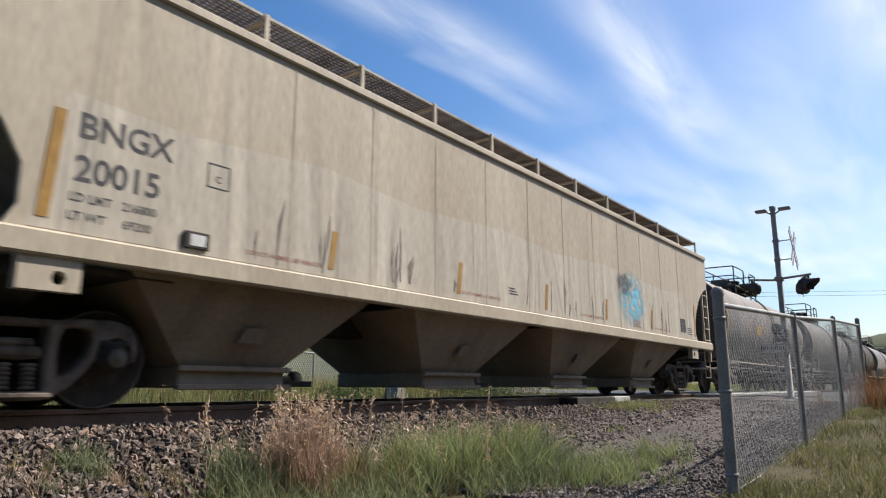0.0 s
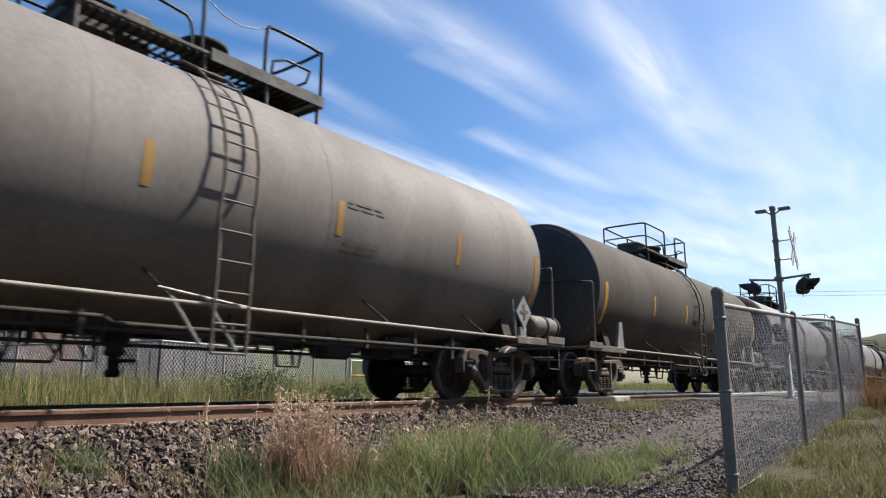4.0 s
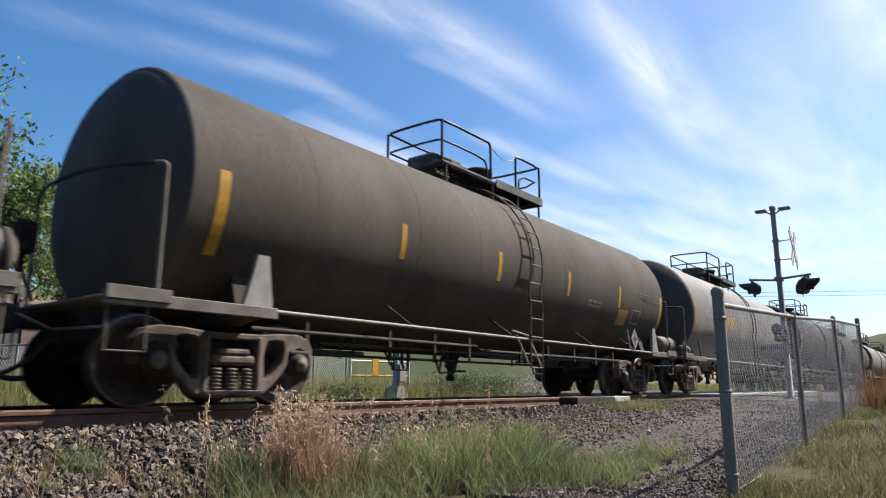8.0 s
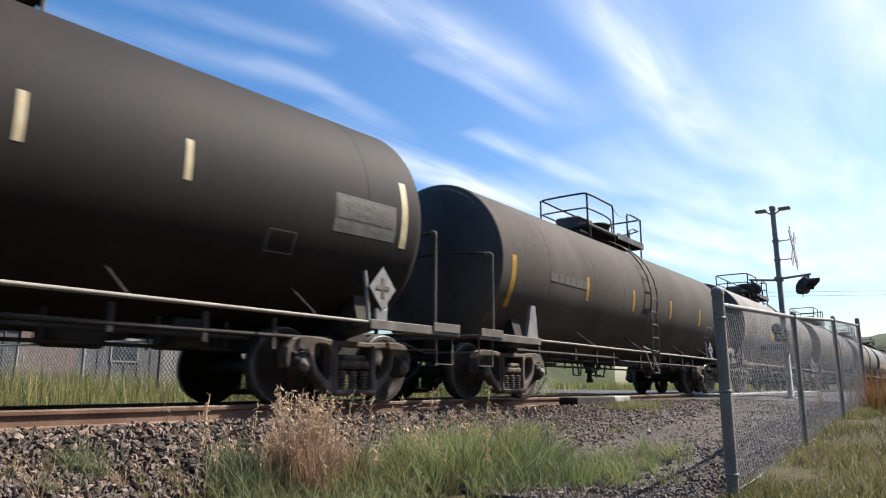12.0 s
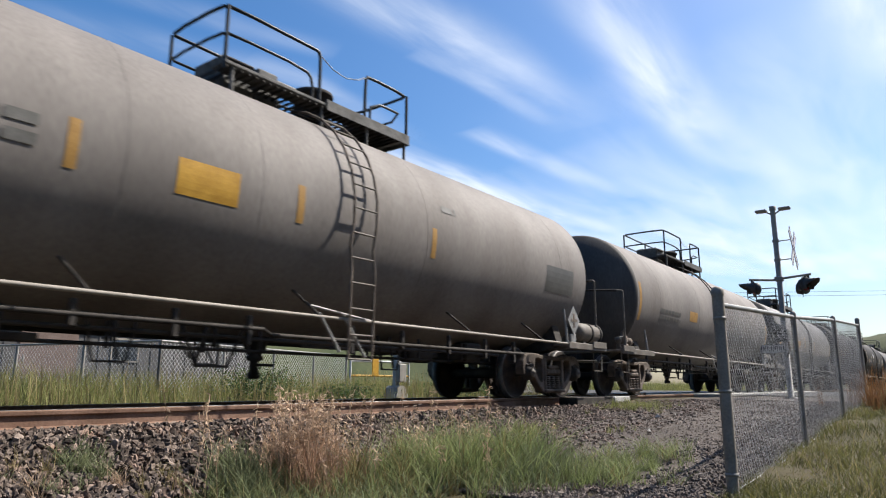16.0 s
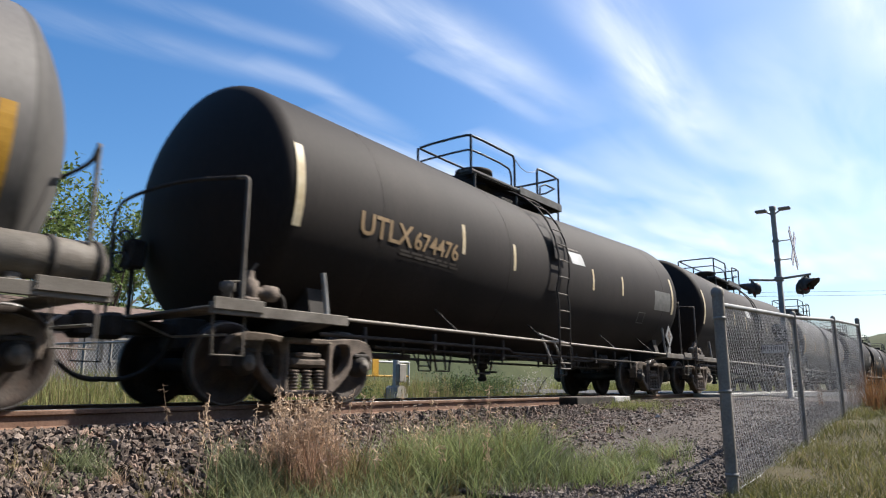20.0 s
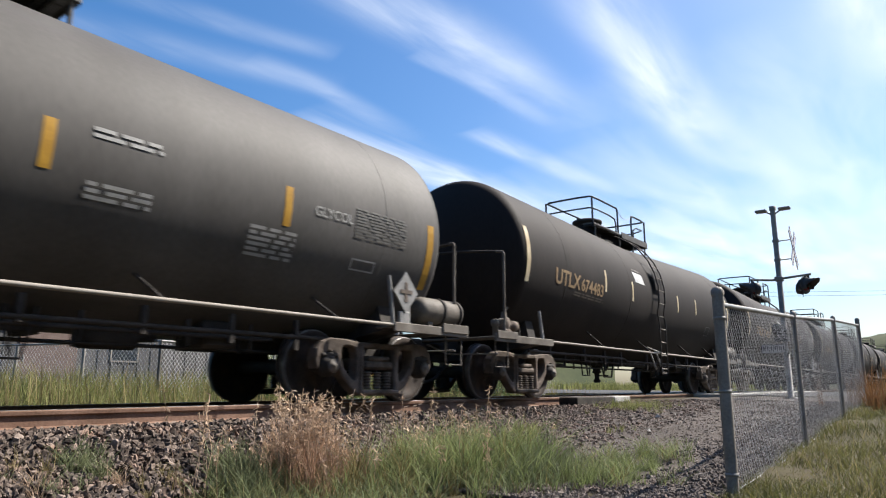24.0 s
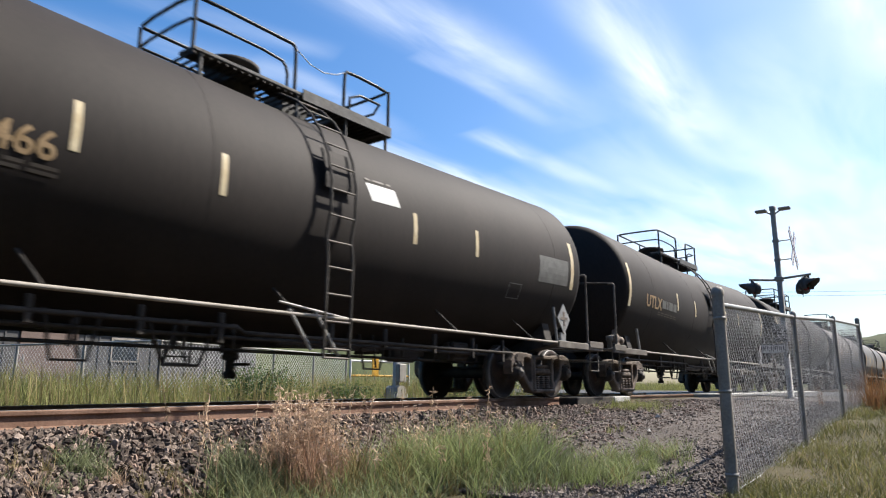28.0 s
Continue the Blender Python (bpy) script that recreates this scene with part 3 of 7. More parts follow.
def seeds(name, xy, height, size, label, zf=None):
    """Drooping seed heads on thin bent stalks."""
    V_, F_, o = [], [], 0
    zf = zf or top_z
    for (x, y), h in zip(xy, height):
        z = float(zf(np.array(x), np.array(y)))
        root, tip = np.array((x, y, z - 0.03)), np.array((x + rng.normal(0, 0.09), y + rng.normal(0, 0.09), z + h))
        a = rng.uniform(0, 6.28)
        w = np.array((math.cos(a), math.sin(a), 0)) * 0.0022
        mid = (root + tip) / 2 + rng.normal(0, 0.02, 3)
        for q0, q1 in ((root, mid), (mid, tip)):
            V_.append(np.array((q0 - w, q0 + w, q1 + w, q1 - w)))
            F_.append(np.array([[0, 1, 2, 3]]) + o)
            o += 4
        for j in range(14):
            c = root + (tip - root) * rng.uniform(0.72, 1.0) + rng.normal(0, 0.008, 3)
            d = np.array((rng.normal(0, 0.6), rng.normal(0, 0.6), rng.uniform(-1.0, 0.6)))
            d = d / np.linalg.norm(d) * size
            s = np.cross(d, rng.normal(0, 1, 3))
            s = s / np.linalg.norm(s) * size * 0.16
            V_.append(np.array((c - s * 0.4, c + s * 0.4, c + d * 0.6 + s, c + d - s * 0.3)))
            F_.append(np.array([[0, 1, 2, 3]]) + o)
            o += 4
    return tagged(new(name, big_mesh(name, np.concatenate(V_), np.concatenate(F_), "seed")), label, "grass", kind="stuff")


def blob(cx, cy, sx, sy, k):
    return np.stack([rng.normal(cx, sx, k), rng.normal(cy, sy, k)], 1)


# foreground plants
def tufts(spots, lo, hi, wide, material, label, lean=0.6, name="green_grass"):
    """Uneven tufts: spots of (x, y, spread, count), each blade grows from one of many small roots."""
    out, hs = [], []
    for x, y, sp, k in spots:
        roots = max(3, k // 22)
        rx, ry = rng.normal(x, sp, roots), rng.normal(y, sp * 0.75, roots)
        tall = rng.uniform(0.45, 1.0, roots)
        q = rng.integers(0, roots, k)
        out.append(np.stack([rx[q] + rng.normal(0, 0.022, k), ry[q] + rng.normal(0, 0.022, k)], 1))
        hs.append((lo + (hi - lo) * rng.uniform(0, 1, k) ** 1.3) * tall[q])
    p, h = np.concatenate(out), np.concatenate(hs)
    blades(name, p, h, rng.uniform(0.5, 1.0, len(p)) * wide, material, label, lean, segs=4)


tufts([(4.85, 3.95, 0.3, 1500), (5.35, 3.85, 0.3, 1200), (5.6, 3.5, 0.28, 900), (4.75, 3.6, 0.3, 900), (5.2, 3.3, 0.3, 700), (5.7, 4.2, 0.2, 400)], 0.12, 0.72, 0.011, "blade_green", "lush green grass at the edge of the stones", 1.1)
tufts([(4.85, 3.9, 0.36, 420), (5.4, 3.6, 0.4, 420), (4.5, 4.1, 0.25, 360)], 0.25, 0.78, 0.007, "blade_olive", "straw coloured stalks among green grass", 0.6, "olive_grass")
tufts([(3.62, 4.92, 0.12, 1100), (3.8, 4.7, 0.14, 900), (3.55, 4.6, 0.14, 700)], 0.15, 0.5, 0.010, "blade_weed", "greyish green weeds among the stones", 0.8)
tufts([(3.98, 4.72, 0.15, 420), (4.2, 4.5, 0.17, 420), (3.9, 4.5, 0.14, 240), (4.1, 4.3, 0.2, 240)], 0.25, 0.8, 0.008, "blade_dry", "clump of dry reddish brown grass", 0.6, "dry_grass")
tufts([(4.3, 4.2, 0.25, 900), (4.0, 4.4, 0.2, 500)], 0.1, 0.4, 0.006, "blade_olive", "short olive grass under the dry clump", 0.9, "olive_grass")
tufts([(2.25, 5.35, 0.12, 160), (3.0, 4.95, 0.2, 160)], 0.08, 0.3, 0.0045, "blade_straw", "sparse dry grass among the stones", 0.8, "dry_grass")
k = 15000
p = np.stack([rng.uniform(3.1, 7.0, k), rng.uniform(1.9, 5.2, k)], 1)
off = p[:, 1] - np.interp(p[:, 0], [3.1, 3.6, 4.2, 5.0, 5.8, 7.0], [4.75, 4.85, 4.75, 4.2, 3.3, 2.75])
p = p[(off < 0) & (off > -1.6) & ((p[:, 0] < 5.75) | (off > -0.55))]
p = p[np.array([noise.noise((a / 0.35, b / 0.35, 4.2)) for a, b in p]) > -0.12]
pick = rng.uniform(0, 1, len(p))
for m_, lo_, mt_, nm_ in ((pick < 0.45, 0.08, "blade_weed", "short_green_grass"), ((pick >= 0.45) & (pick < 0.75), 0.08, "blade_green", "short_green_grass"), (pick >= 0.75, 0.06, "blade_olive", "olive_grass")):
    q = p[m_]
    blades(nm_, q, rng.uniform(lo_, 0.3, len(q)), rng.uniform(0.004, 0.009, len(q)), mt_, "low mixed grass and weeds under the tufts", 1.3)
p = np.concatenate([blob(4.1, 4.55, 0.2, 0.18, 130), blob(3.3, 4.8, 0.3, 0.2, 12), blob(4.9, 3.9, 0.4, 0.3, 22), blob(5.4, 4.0, 0.4, 0.3, 16)])
seeds("seed_heads", p, rng.uniform(0.3, 0.85, len(p)), 0.05, "pale feathery seed heads of dry grass")
tufts([(5.5, 2.95, 0.17, 1100), (5.35, 3.2, 0.2, 700)], 0.12, 0.42, 0.007, "blade_weed", "dark green weeds at the edge of the gravel")
tufts([(5.75, 2.5, 0.2, 900), (6.2, 2.5, 0.22, 700), (6.9, 2.6, 0.2, 450), (5.5, 2.6, 0.2, 600)], 0.08, 0.3, 0.007, "blade_green", "green grass at the edge of the gravel")
tufts([(11.4, 4.6, 0.35, 1100), (12.4, 4.9, 0.5, 1300), (8.0, 4.65, 0.22, 600), (8.6, 3.6, 0.12, 120), (7.0, 4.6, 0.25, 300)], 0.06, 0.27, 0.009, "blade_far",
      "short green grass tufts on the gravel", 0.75)
tufts([(2.58, 5.36, 0.12, 900), (2.2, 5.15, 0.15, 120)], 0.06, 0.3, 0.008, "blade_weed", "small green weed among the stones", 0.9, "green_weed")
tufts([(2.1, 5.2, 0.08, 60), (2.75, 5.0, 0.1, 80), (3.1, 4.9, 0.08, 60)], 0.1, 0.26, 0.005, "seed", "pale dry grass tufts among the stones", 0.8, "dry_grass")
white_stones = np.array([[10.3, 3.75], [8.7, 3.3], [10.6, 3.6], [7.4, 3.6]])
stones("pale_stones", np.column_stack([white_stones, top_z(white_stones[:, 0], white_stones[:, 1]) + 0.03]), np.array([0.06, 0.05, 0.07, 0.04]), "concrete", "a few whitish stones on the gravel")
# grass beyond the near fence, on the side of the camera
k = 52000
p = np.stack([4.4 + 14 * rng.uniform(0, 1, k) ** 1.7, rng.uniform(-2.6, 1.5, k)], 1)
tone = np.array([noise.noise((a / 0.5, b / 0.5, 1.7)) for a, b in p])
for mask, mt, nm, lab in ((tone < 0.02, "blade_fence", "olive_grass", "short olive and straw coloured grass along the fence"), (tone >= 0.02, "blade_fence", "short_green_grass", "short green grass along the fence")):
    q = p[mask]
    blades(nm, q, rng.uniform(0.04, 0.15, len(q)) * (1 + 0.5 * np.sin(q[:, 0] * 3 + 1) * np.sin(q[:, 1] * 4)), rng.uniform(0.005, 0.011, len(q)), mt, lab, 1.1, segs=2)
k = 2500
p = np.stack([4.4 + 12 * rng.uniform(0, 1, k) ** 1.5, rng.uniform(-2.4, 1.4, k)], 1)
blades("straw_grass", p, rng.uniform(0.08, 0.24, k), rng.uniform(0.003, 0.006, k), "blade_straw", "thin straw stalks along the fence", 0.7, segs=2)
tufts([(13.6, 0.75, 0.6, 1200), (16.0, 0.7, 0.9, 900), (12.9, 1.0, 0.2, 250)], 0.3, 1.0, 0.011, "blade_rust", "tall rusty brown grass behind the fence end", 0.35, "tall_dry_grass")
p = np.concatenate([blob(13.8, 0.5, 1.0, 0.35, 700)])
blades("tall_green_grass", p, rng.uniform(0.3, 0.6, len(p)), rng.uniform(0.006, 0.012, len(p)), "blade_olive", "tall green grass behind the fence end", 0.35)
# thin grass on the ground around
k = 14000
p = np.stack([rng.normal(-1.5, 5.0, k), rng.normal(-2.0, 4.0, k)], 1)
p = p[(p[:, 1] < 4.6) & ((p[:, 0] < 2.6) | (p[:, 1] < -2.2))]
blades("olive_grass", p, rng.uniform(0.05, 0.2, len(p)), rng.uniform(0.005, 0.011, len(p)), "blade_olive", "thin olive grass on the soil", 1.0, segs=2)
# meadow behind the track
k = 9000
p = np.stack([3 + 90 * rng.uniform(0, 1, k) ** 1.2, 16 + 45 * rng.uniform(0, 1, k) ** 1.5], 1)
p = p[(p[:, 0] < 20.5) | (p[:, 0] > 36.5)]
p = p[~((p[:, 0] > -4) & (p[:, 0] < 23) & (p[:, 1] > 26) & (p[:, 1] < 40))]
blades("far_meadow", p, rng.uniform(0.35, 0.8, len(p)), rng.uniform(0.04, 0.09, len(p)), "blade_far", "far meadow of tall green grass", 0.4, segs=1)
k = 46000
p = np.stack([2 + 58 * rng.uniform(0, 1, k) ** 1.7, 9.3 + 9 * rng.uniform(0, 1, k) ** 1.4], 1)
p = p[(p[:, 0] < 20.5) | (p[:, 0] > 36.5)]
h = rng.uniform(0.2, 0.85, len(p)) * np.clip(0.6 + (p[:, 1] - 9.3) * 0.12, 0.6, 1.15) * (0.75 + 0.25 * np.sin(p[:, 0] * 1.3) * np.cos(p[:, 1] * 1.7))
blades("meadow_grass", p, h, rng.uniform(0.008, 0.018, len(p)), "blade_far", "tall meadow grass behind the track", 0.8, segs=3)
p = np.stack([2 + 24 * rng.uniform(0, 1, 2500), 9.5 + 7 * rng.uniform(0, 1, 2500)], 1)
p = p[p[:, 0] < 20.5]
blades("meadow_grass", p, rng.uniform(0.5, 0.95, len(p)), rng.uniform(0.01, 0.02, len(p)), "blade_straw", "dry stalks in the tall meadow grass", 0.25, segs=2)


def bush(x, y, w, h, k, material, label, name="bush"):
    t = thing(name, label, "bush", at=(x, y, float(top_z(np.array(x), np.array(y)))))
    stems = Shape()
    for j in range(9):
        a = rng.uniform(0, 6.28)
        stems.tube(chaikin([(0.05 * math.cos(a), 0.05 * math.sin(a), -0.05), (0.2 * w * math.cos(a), 0.2 * w * math.sin(a), 0.5 * h),
                            (0.38 * w * math.cos(a + 0.3), 0.38 * w * math.sin(a + 0.3), 0.9 * h)], 1), 0.008, 5)
    part("stems", stems, "bark", t)
    c = rng.normal(0, 1, (k, 3)) * (w * 0.26, w * 0.26, h * 0.22) + (0, 0, h * 0.55)
    c = c[c[:, 2] > 0.02]
    part("foliage", leaf_cloud(c, 0.03), material, t)
    return t


def leaf_cloud(c, size):
    """Small leaves at the given places."""
    k = len(c)
    d = rng.normal(0, 1, (k, 3))
    d /= np.linalg.norm(d, axis=1)[:, None]
    e = np.cross(d, rng.normal(0, 1, (k, 3)))
    e /= np.linalg.norm(e, axis=1)[:, None]
    s = rng.uniform(0.6, 1.3, k)[:, None] * size
    verts = np.stack([c - d * s, c + e * s * 0.45, c + d * s, c - e * s * 0.45], 1).reshape(-1, 3)
    faces = np.arange(4 * k).reshape(-1, 4)
    return big_mesh("foliage", verts, faces, "leaf")


def recolour(ob, material):
    ob.data.materials[0] = M[material]


for x, y, w, h, k, m_, lab in ((11.2, 11.3, 1.4, 0.5, 1500, "bush", "rounded green bush in the meadow"), (15.6, 11.3, 1.8, 0.85, 2600, "bush", "low green bush in the meadow"),
                              (17.2, 11.2, 1.6, 0.8, 2200, "bush", "low green bush in the meadow"), (19.2, 11.0, 1.3, 0.85, 900, "flower", "bush covered in pale dry flowers"),
                              (9.4, 12.2, 1.6, 0.8, 2200, "bush", "green weedy bush in the meadow")):
    b_ = bush(x, y, w, h, k, m_, lab)
    for c_ in b_.children:
        if c_.name.startswith("foliage"):
            recolour(c_, m_)


def tree(x, y, h, w, seed, label):
    r = np.random.default_rng(seed)
    t = thing("tree", label, "tree", "trees behind the track", at=(x, y, float(top_z(np.array(x), np.array(y)))))
    sh, tips = Shape(), []

    def limb(a, d, length, rad, level):
        pts = [a]
        for i in range(4):
            d = (d + Vector(r.normal(0, 0.13, 3))).normalized()
            pts.append(pts[-1] + d * length / 4)
        n_ = 7 if level < 2 else 5
        for i in range(4):
            ra, rb = rad * (1 - i * 0.17), rad * (1 - (i + 1) * 0.17)
            sh.tube([pts[i], pts[i + 1]], (ra + rb) / 2, n_)
        if level >= 2:
            tips.extend(pts[1:])
        if level < 3:
            for i in range(5 if level == 0 else 4):
                q = pts[1 + int(r.integers(0, 4))] if level else pts[2] + (pts[4] - pts[2]) * r.uniform(0, 1)
                a_ = r.uniform(0, 6.28)
                nd = (d * 0.7 + Vector((math.cos(a_), math.sin(a_), r.uniform(-0.1, 0.6))) * 0.9).normalized()
                limb(q, nd, length * r.uniform(0.45, 0.7), rad * 0.45, level + 1)
    limb(Vector((0, 0, -0.2)), Vector((0.03, 0, 1)), h * 0.62, h * 0.022, 0)
    part("trunk", sh, "bark", t, "grey bark trunk and limbs")
    tips = np.array([q[:] for q in tips])
    c = tips[r.integers(len(tips), size=9000)] + r.normal(0, 0.28, (9000, 3)) * (w, w, w)
    part("crown", leaf_cloud(c, 0.12), "leaf", t, "loose crown of small green leaves")


tree(8.6, 29.0, 12.5, 1.3, 1, "tall slender leafy tree with gaps in its crown")
tree(12.6, 31.0, 10.5, 1.2, 2, "leafy green tree behind the track")
tree(16.2, 36.0, 9.5, 1.2, 3, "leafy green tree behind the track")
tree(4.5, 32.0, 13.5, 1.3, 4, "leafy green tree behind the track")

# hills
def ridge(name, pts, base, depth, label):
    """A long hill whose crest passes the given points."""
    sh = Shape()
    xs = np.array(pts)
    t = np.linspace(0, 1, 80)
    cx = np.interp(t, np.linspace(0, 1, len(xs)), xs[:, 0])
    cy = np.interp(t, np.linspace(0, 1, len(xs)), xs[:, 1])
    cz = np.interp(t, np.linspace(0, 1, len(xs)), xs[:, 2])
    d = np.stack([cx, cy], 1)
    d /= np.linalg.norm(d, axis=1)[:, None]
    v = []
    m_ = 12
    for i in range(80):
        for j in range(m_ + 1):
            u = j / m_ * 2 - 1
            hgt = (math.cos(u * math.pi / 2)) ** 1.2 if abs(u) < 1 else 0
            wob = 1 + 0.16 * noise.noise((cx[i] / 60, cy[i] / 60, u * 2)) + 0.05 * noise.noise((cx[i] / 9, cy[i] / 9, u * 9))
            v.append((cx[i] + d[i, 0] * u * depth, cy[i] + d[i, 1] * u * depth, base + cz[i] * hgt * wob))
    f = [(i * (m_ + 1) + j, (i + 1) * (m_ + 1) + j, (i + 1) * (m_ + 1) + j + 1, i * (m_ + 1) + j + 1) for i in range(79) for j in range(m_)]
    whole(name, sh.add(v, f, True), "hill", label, "hill", kind="structure")


ridge("hill_1", [(-60, 150, 22), (10, 165, 27), (60, 165, 24), (110, 170, 22), (190, 190, 22), (300, 210, 22), (420, 180, 22)], -2, 60, "green grassy hillside behind the track")
# Unseen bank added behind the camera; keeps low sky off the tank bellies
ridge("hill_3", [(-170, 10, 22), (-90, -55, 24), (0, -48, 25), (70, -52, 24), (150, -90, 24)], -3, 34, "unseen dark grassy bank added behind the camera")
ridge("hill_2", [(430, 120, 20), (520, 60, 30), (560, 28, 44), (560, 0, 52), (560, -60, 60), (500, -160, 60)], -2, 110, "distant green hill beyond the road")

# ---- clouds ----


def cloud(points, width, strength, drift=(14, 3)):
    """A long thin veil of cirrus along a line at one height."""
    pts = [Vector((a, b, 0)) for a, b in points]
    pts = chaikin(pts, 2)
    mid = sum(pts, Vector()) / len(pts)
    k = len(pts)
    sh = Shape()
    for i, q in enumerate(pts):
        d = (pts[min(i + 1, k - 1)] - pts[max(i - 1, 0)]).normalized()
        s = Vector((-d.y, d.x, 0))
        for j in range(9):
            u = j / 8 * 2 - 1
            sh.v.append(tuple(q - mid + s * u * width / 2 + Vector((0, 0, 6 * u * u))))
    f = [(i * 9 + j, (i + 1) * 9 + j, (i + 1) * 9 + j + 1, i * 9 + j + 1) for i in range(k - 1) for j in range(8)]
    sh.f, sh.s = f, [True] * len(f)
    me = sh.mesh("cirrus_cloud", "cirrus", fix=False)
    uv = me.uv_layers.new(name="UVMap")
    for lp in me.loops:
        i, j = divmod(lp.vertex_index, 9)
        uv.data[lp.index].uv = (i / (k - 1), j / 8)
    ob = tagged(new("cirrus_cloud", me), "thin white wispy cirrus streak in blue sky", "cloud", "cirrus streaks")
    ob.location = mid + Vector((0, 0, 600))
    ob.color = (1, 1, 1, strength)
    CLOUDS.append((ob, drift))
    return ob


CLOUDS = []
cloud([(560, 690), (725, 672), (862, 645), (1050, 645), (1400, 650)], 250, 0.62)
cloud([(800, 372), (1070, 395), (1369, 435), (1715, 430), (2350, 330)], 240, 0.85)
cloud([(1230, 872), (1484, 856), (1711, 839), (2060, 795)], 150, 0.6)
cloud([(420, 990), (542, 941), (636, 915), (790, 850)], 120, 0.24)
cloud([(690, 995), (826, 980), (969, 993), (1220, 1015)], 120, 0.32)
cloud([(900, 1110), (1294, 1140), (1866, 1146), (2698, 1097), (3900, 980)], 360, 0.75)
cloud([(860, 735), (1065, 705), (1330, 706)], 90, 0.4)
cloud([(1050, 75), (1311, 44), (1650, -20)], 190, 0.8)
cloud([(330, 1180), (560, 1090), (900, 960)], 190, 0.2)
cloud([(1500, 900), (2500, 700), (4300, 100)], 1700, 0.4)
cloud([(2200, 900), (3400, 800), (4700, 500)], 1500, 0.6)
cloud([(1100, 300), (2600, 180), (4600, 100)], 1500, 0.4)

# ---- near fence, crossing signal, things behind the track ----


def wires(x0, x1, z0a, z0b, h, y, step, r, along=None):
    """Diamond mesh of thin straight wires between two slanting edges."""
    sh = Shape()
    span = x1 - x0
    k = int((span + h) / step)
    for sgn in (1, -1):
        for i in range(k + 1):
            a = -h + i * step if sgn > 0 else i * step
            p0, p1 = (a, 0.0), (a + sgn * h, h)
            t0, t1 = 0.0, 1.0
            dx = p1[0] - p0[0]
            for lim, s in ((0, 1), (span, -1)):
                num, den = s * (lim - p0[0]), s * dx
                if den > 0:
                    t0 = max(t0, num / den)
                else:
                    t1 = min(t1, num / den)
            if t1 - t0 < 0.02:
                continue
            q = []
            for t in (t0, t1):
                x = p0[0] + t * dx
                q.append(Vector((x0 + x, y + sgn * r * 0.9, z0a + (z0b - z0a) * x / span + t * h)))
            d = (q[1] - q[0]).normalized()
            e = Vector((0, 1, 0))
            f = d.cross(e)
            ring = [e * r, (-0.5 * e + 0.87 * f) * r, (-0.5 * e - 0.87 * f) * r]
            sh.add([w + c for w in q for c in ring], [(0, 1, 4, 3), (1, 2, 5, 4), (2, 0, 3, 5)], True)
    if along:
        sh.v = [tuple(along @ Vector(v)) for v in sh.v]
    return sh


def post_shape(r, h, cap=True):
    sh = Shape().lathe([(-0.25, r), (h - 0.02, r)], "z", 16)
    if cap:
        sh.lathe([(h - 0.03, r * 1.12), (h + 0.005, r * 1.12), (h + 0.03, r * 0.75), (h + 0.04, 0.0)], "z", 16)
    return sh


FY = 1.45
fence = thing("chain_link_fence", "grey galvanised chain-link fence with pipe posts", "fence")
fx = [5.42, 8.37, 11.42, 14.47]
fz = [-0.58, -0.44, -0.24, -0.10]
ftop = [0.84, 0.98, 1.18, 1.32]
for i, (x, z) in enumerate(zip(fx, fz)):
    big = i in (0, 3)
    h_ = ftop[i] - z + (0.10 if big else 0.03)
    q = part("post", post_shape(0.044 if i == 0 else (0.036 if big else 0.03), h_), "galv_dull", fence, "weathered end post with domed cap" if big else "", at=(x, FY, z))
    if i == 0:
        for zz in (0.15, 0.75, 1.3):
            part("band", Shape().lathe([(zz, 0.0445), (zz, 0.048), (zz + 0.022, 0.048), (zz + 0.022, 0.0445)], "z", 16, caps=False), "galv", q)
        part("tension_bar", Shape().box(0.045, 0.055, -0.012, 0.008, 0.03, 1.40, 0.002), "pipe", q)
for i in range(3):
    x0, x1 = fx[i], fx[i + 1]
    part("top_rail", Shape().tube([(x0 + 0.03, FY, ftop[i]), (x1, FY, ftop[i + 1])], 0.021, 10), "pipe", fence, "bright top rail")
    part("bottom_wire", Shape().tube([(x0, FY, fz[i] + 0.035), ((x0 + x1) / 2, FY, (fz[i] + fz[i + 1]) / 2 + 0.02), (x1, FY, fz[i + 1] + 0.035)], 0.006, 6), "pipe", fence)
    part("chain_link", wires(x0 + 0.05, x1, fz[i] + 0.03, fz[i + 1] + 0.03, ftop[i] - fz[i] - 0.03, FY, 0.058, 0.0014), "wire", fence, "diamond wire mesh")
fence2 = thing("chain_link_fence", "second run of chain-link fence farther along the slope", "fence")
for i in range(3):
    x = 17.6 + 3.2 * i
    part("post", post_shape(0.036, 1.75), "galv_dull", fence2, at=(x, 0.95 - 0.35 * i, -0.13))
    if i < 2:
        part("top_rail", Shape().tube([(x, 0.95 - 0.35 * i, 1.5), (x + 3.2, 0.6 - 0.35 * i, 1.35)], 0.021, 8), "pipe", fence2)
        part("chain_link", wires(0, 3.2, 0, 0, 1.5, 0, 0.09, 0.0025, Matrix.Translation((x, 0.95 - 0.35 * i, -0.08)) @ Matrix.Rotation(math.atan2(-0.35, 3.2), 4, "Z")), "wire", fence2)


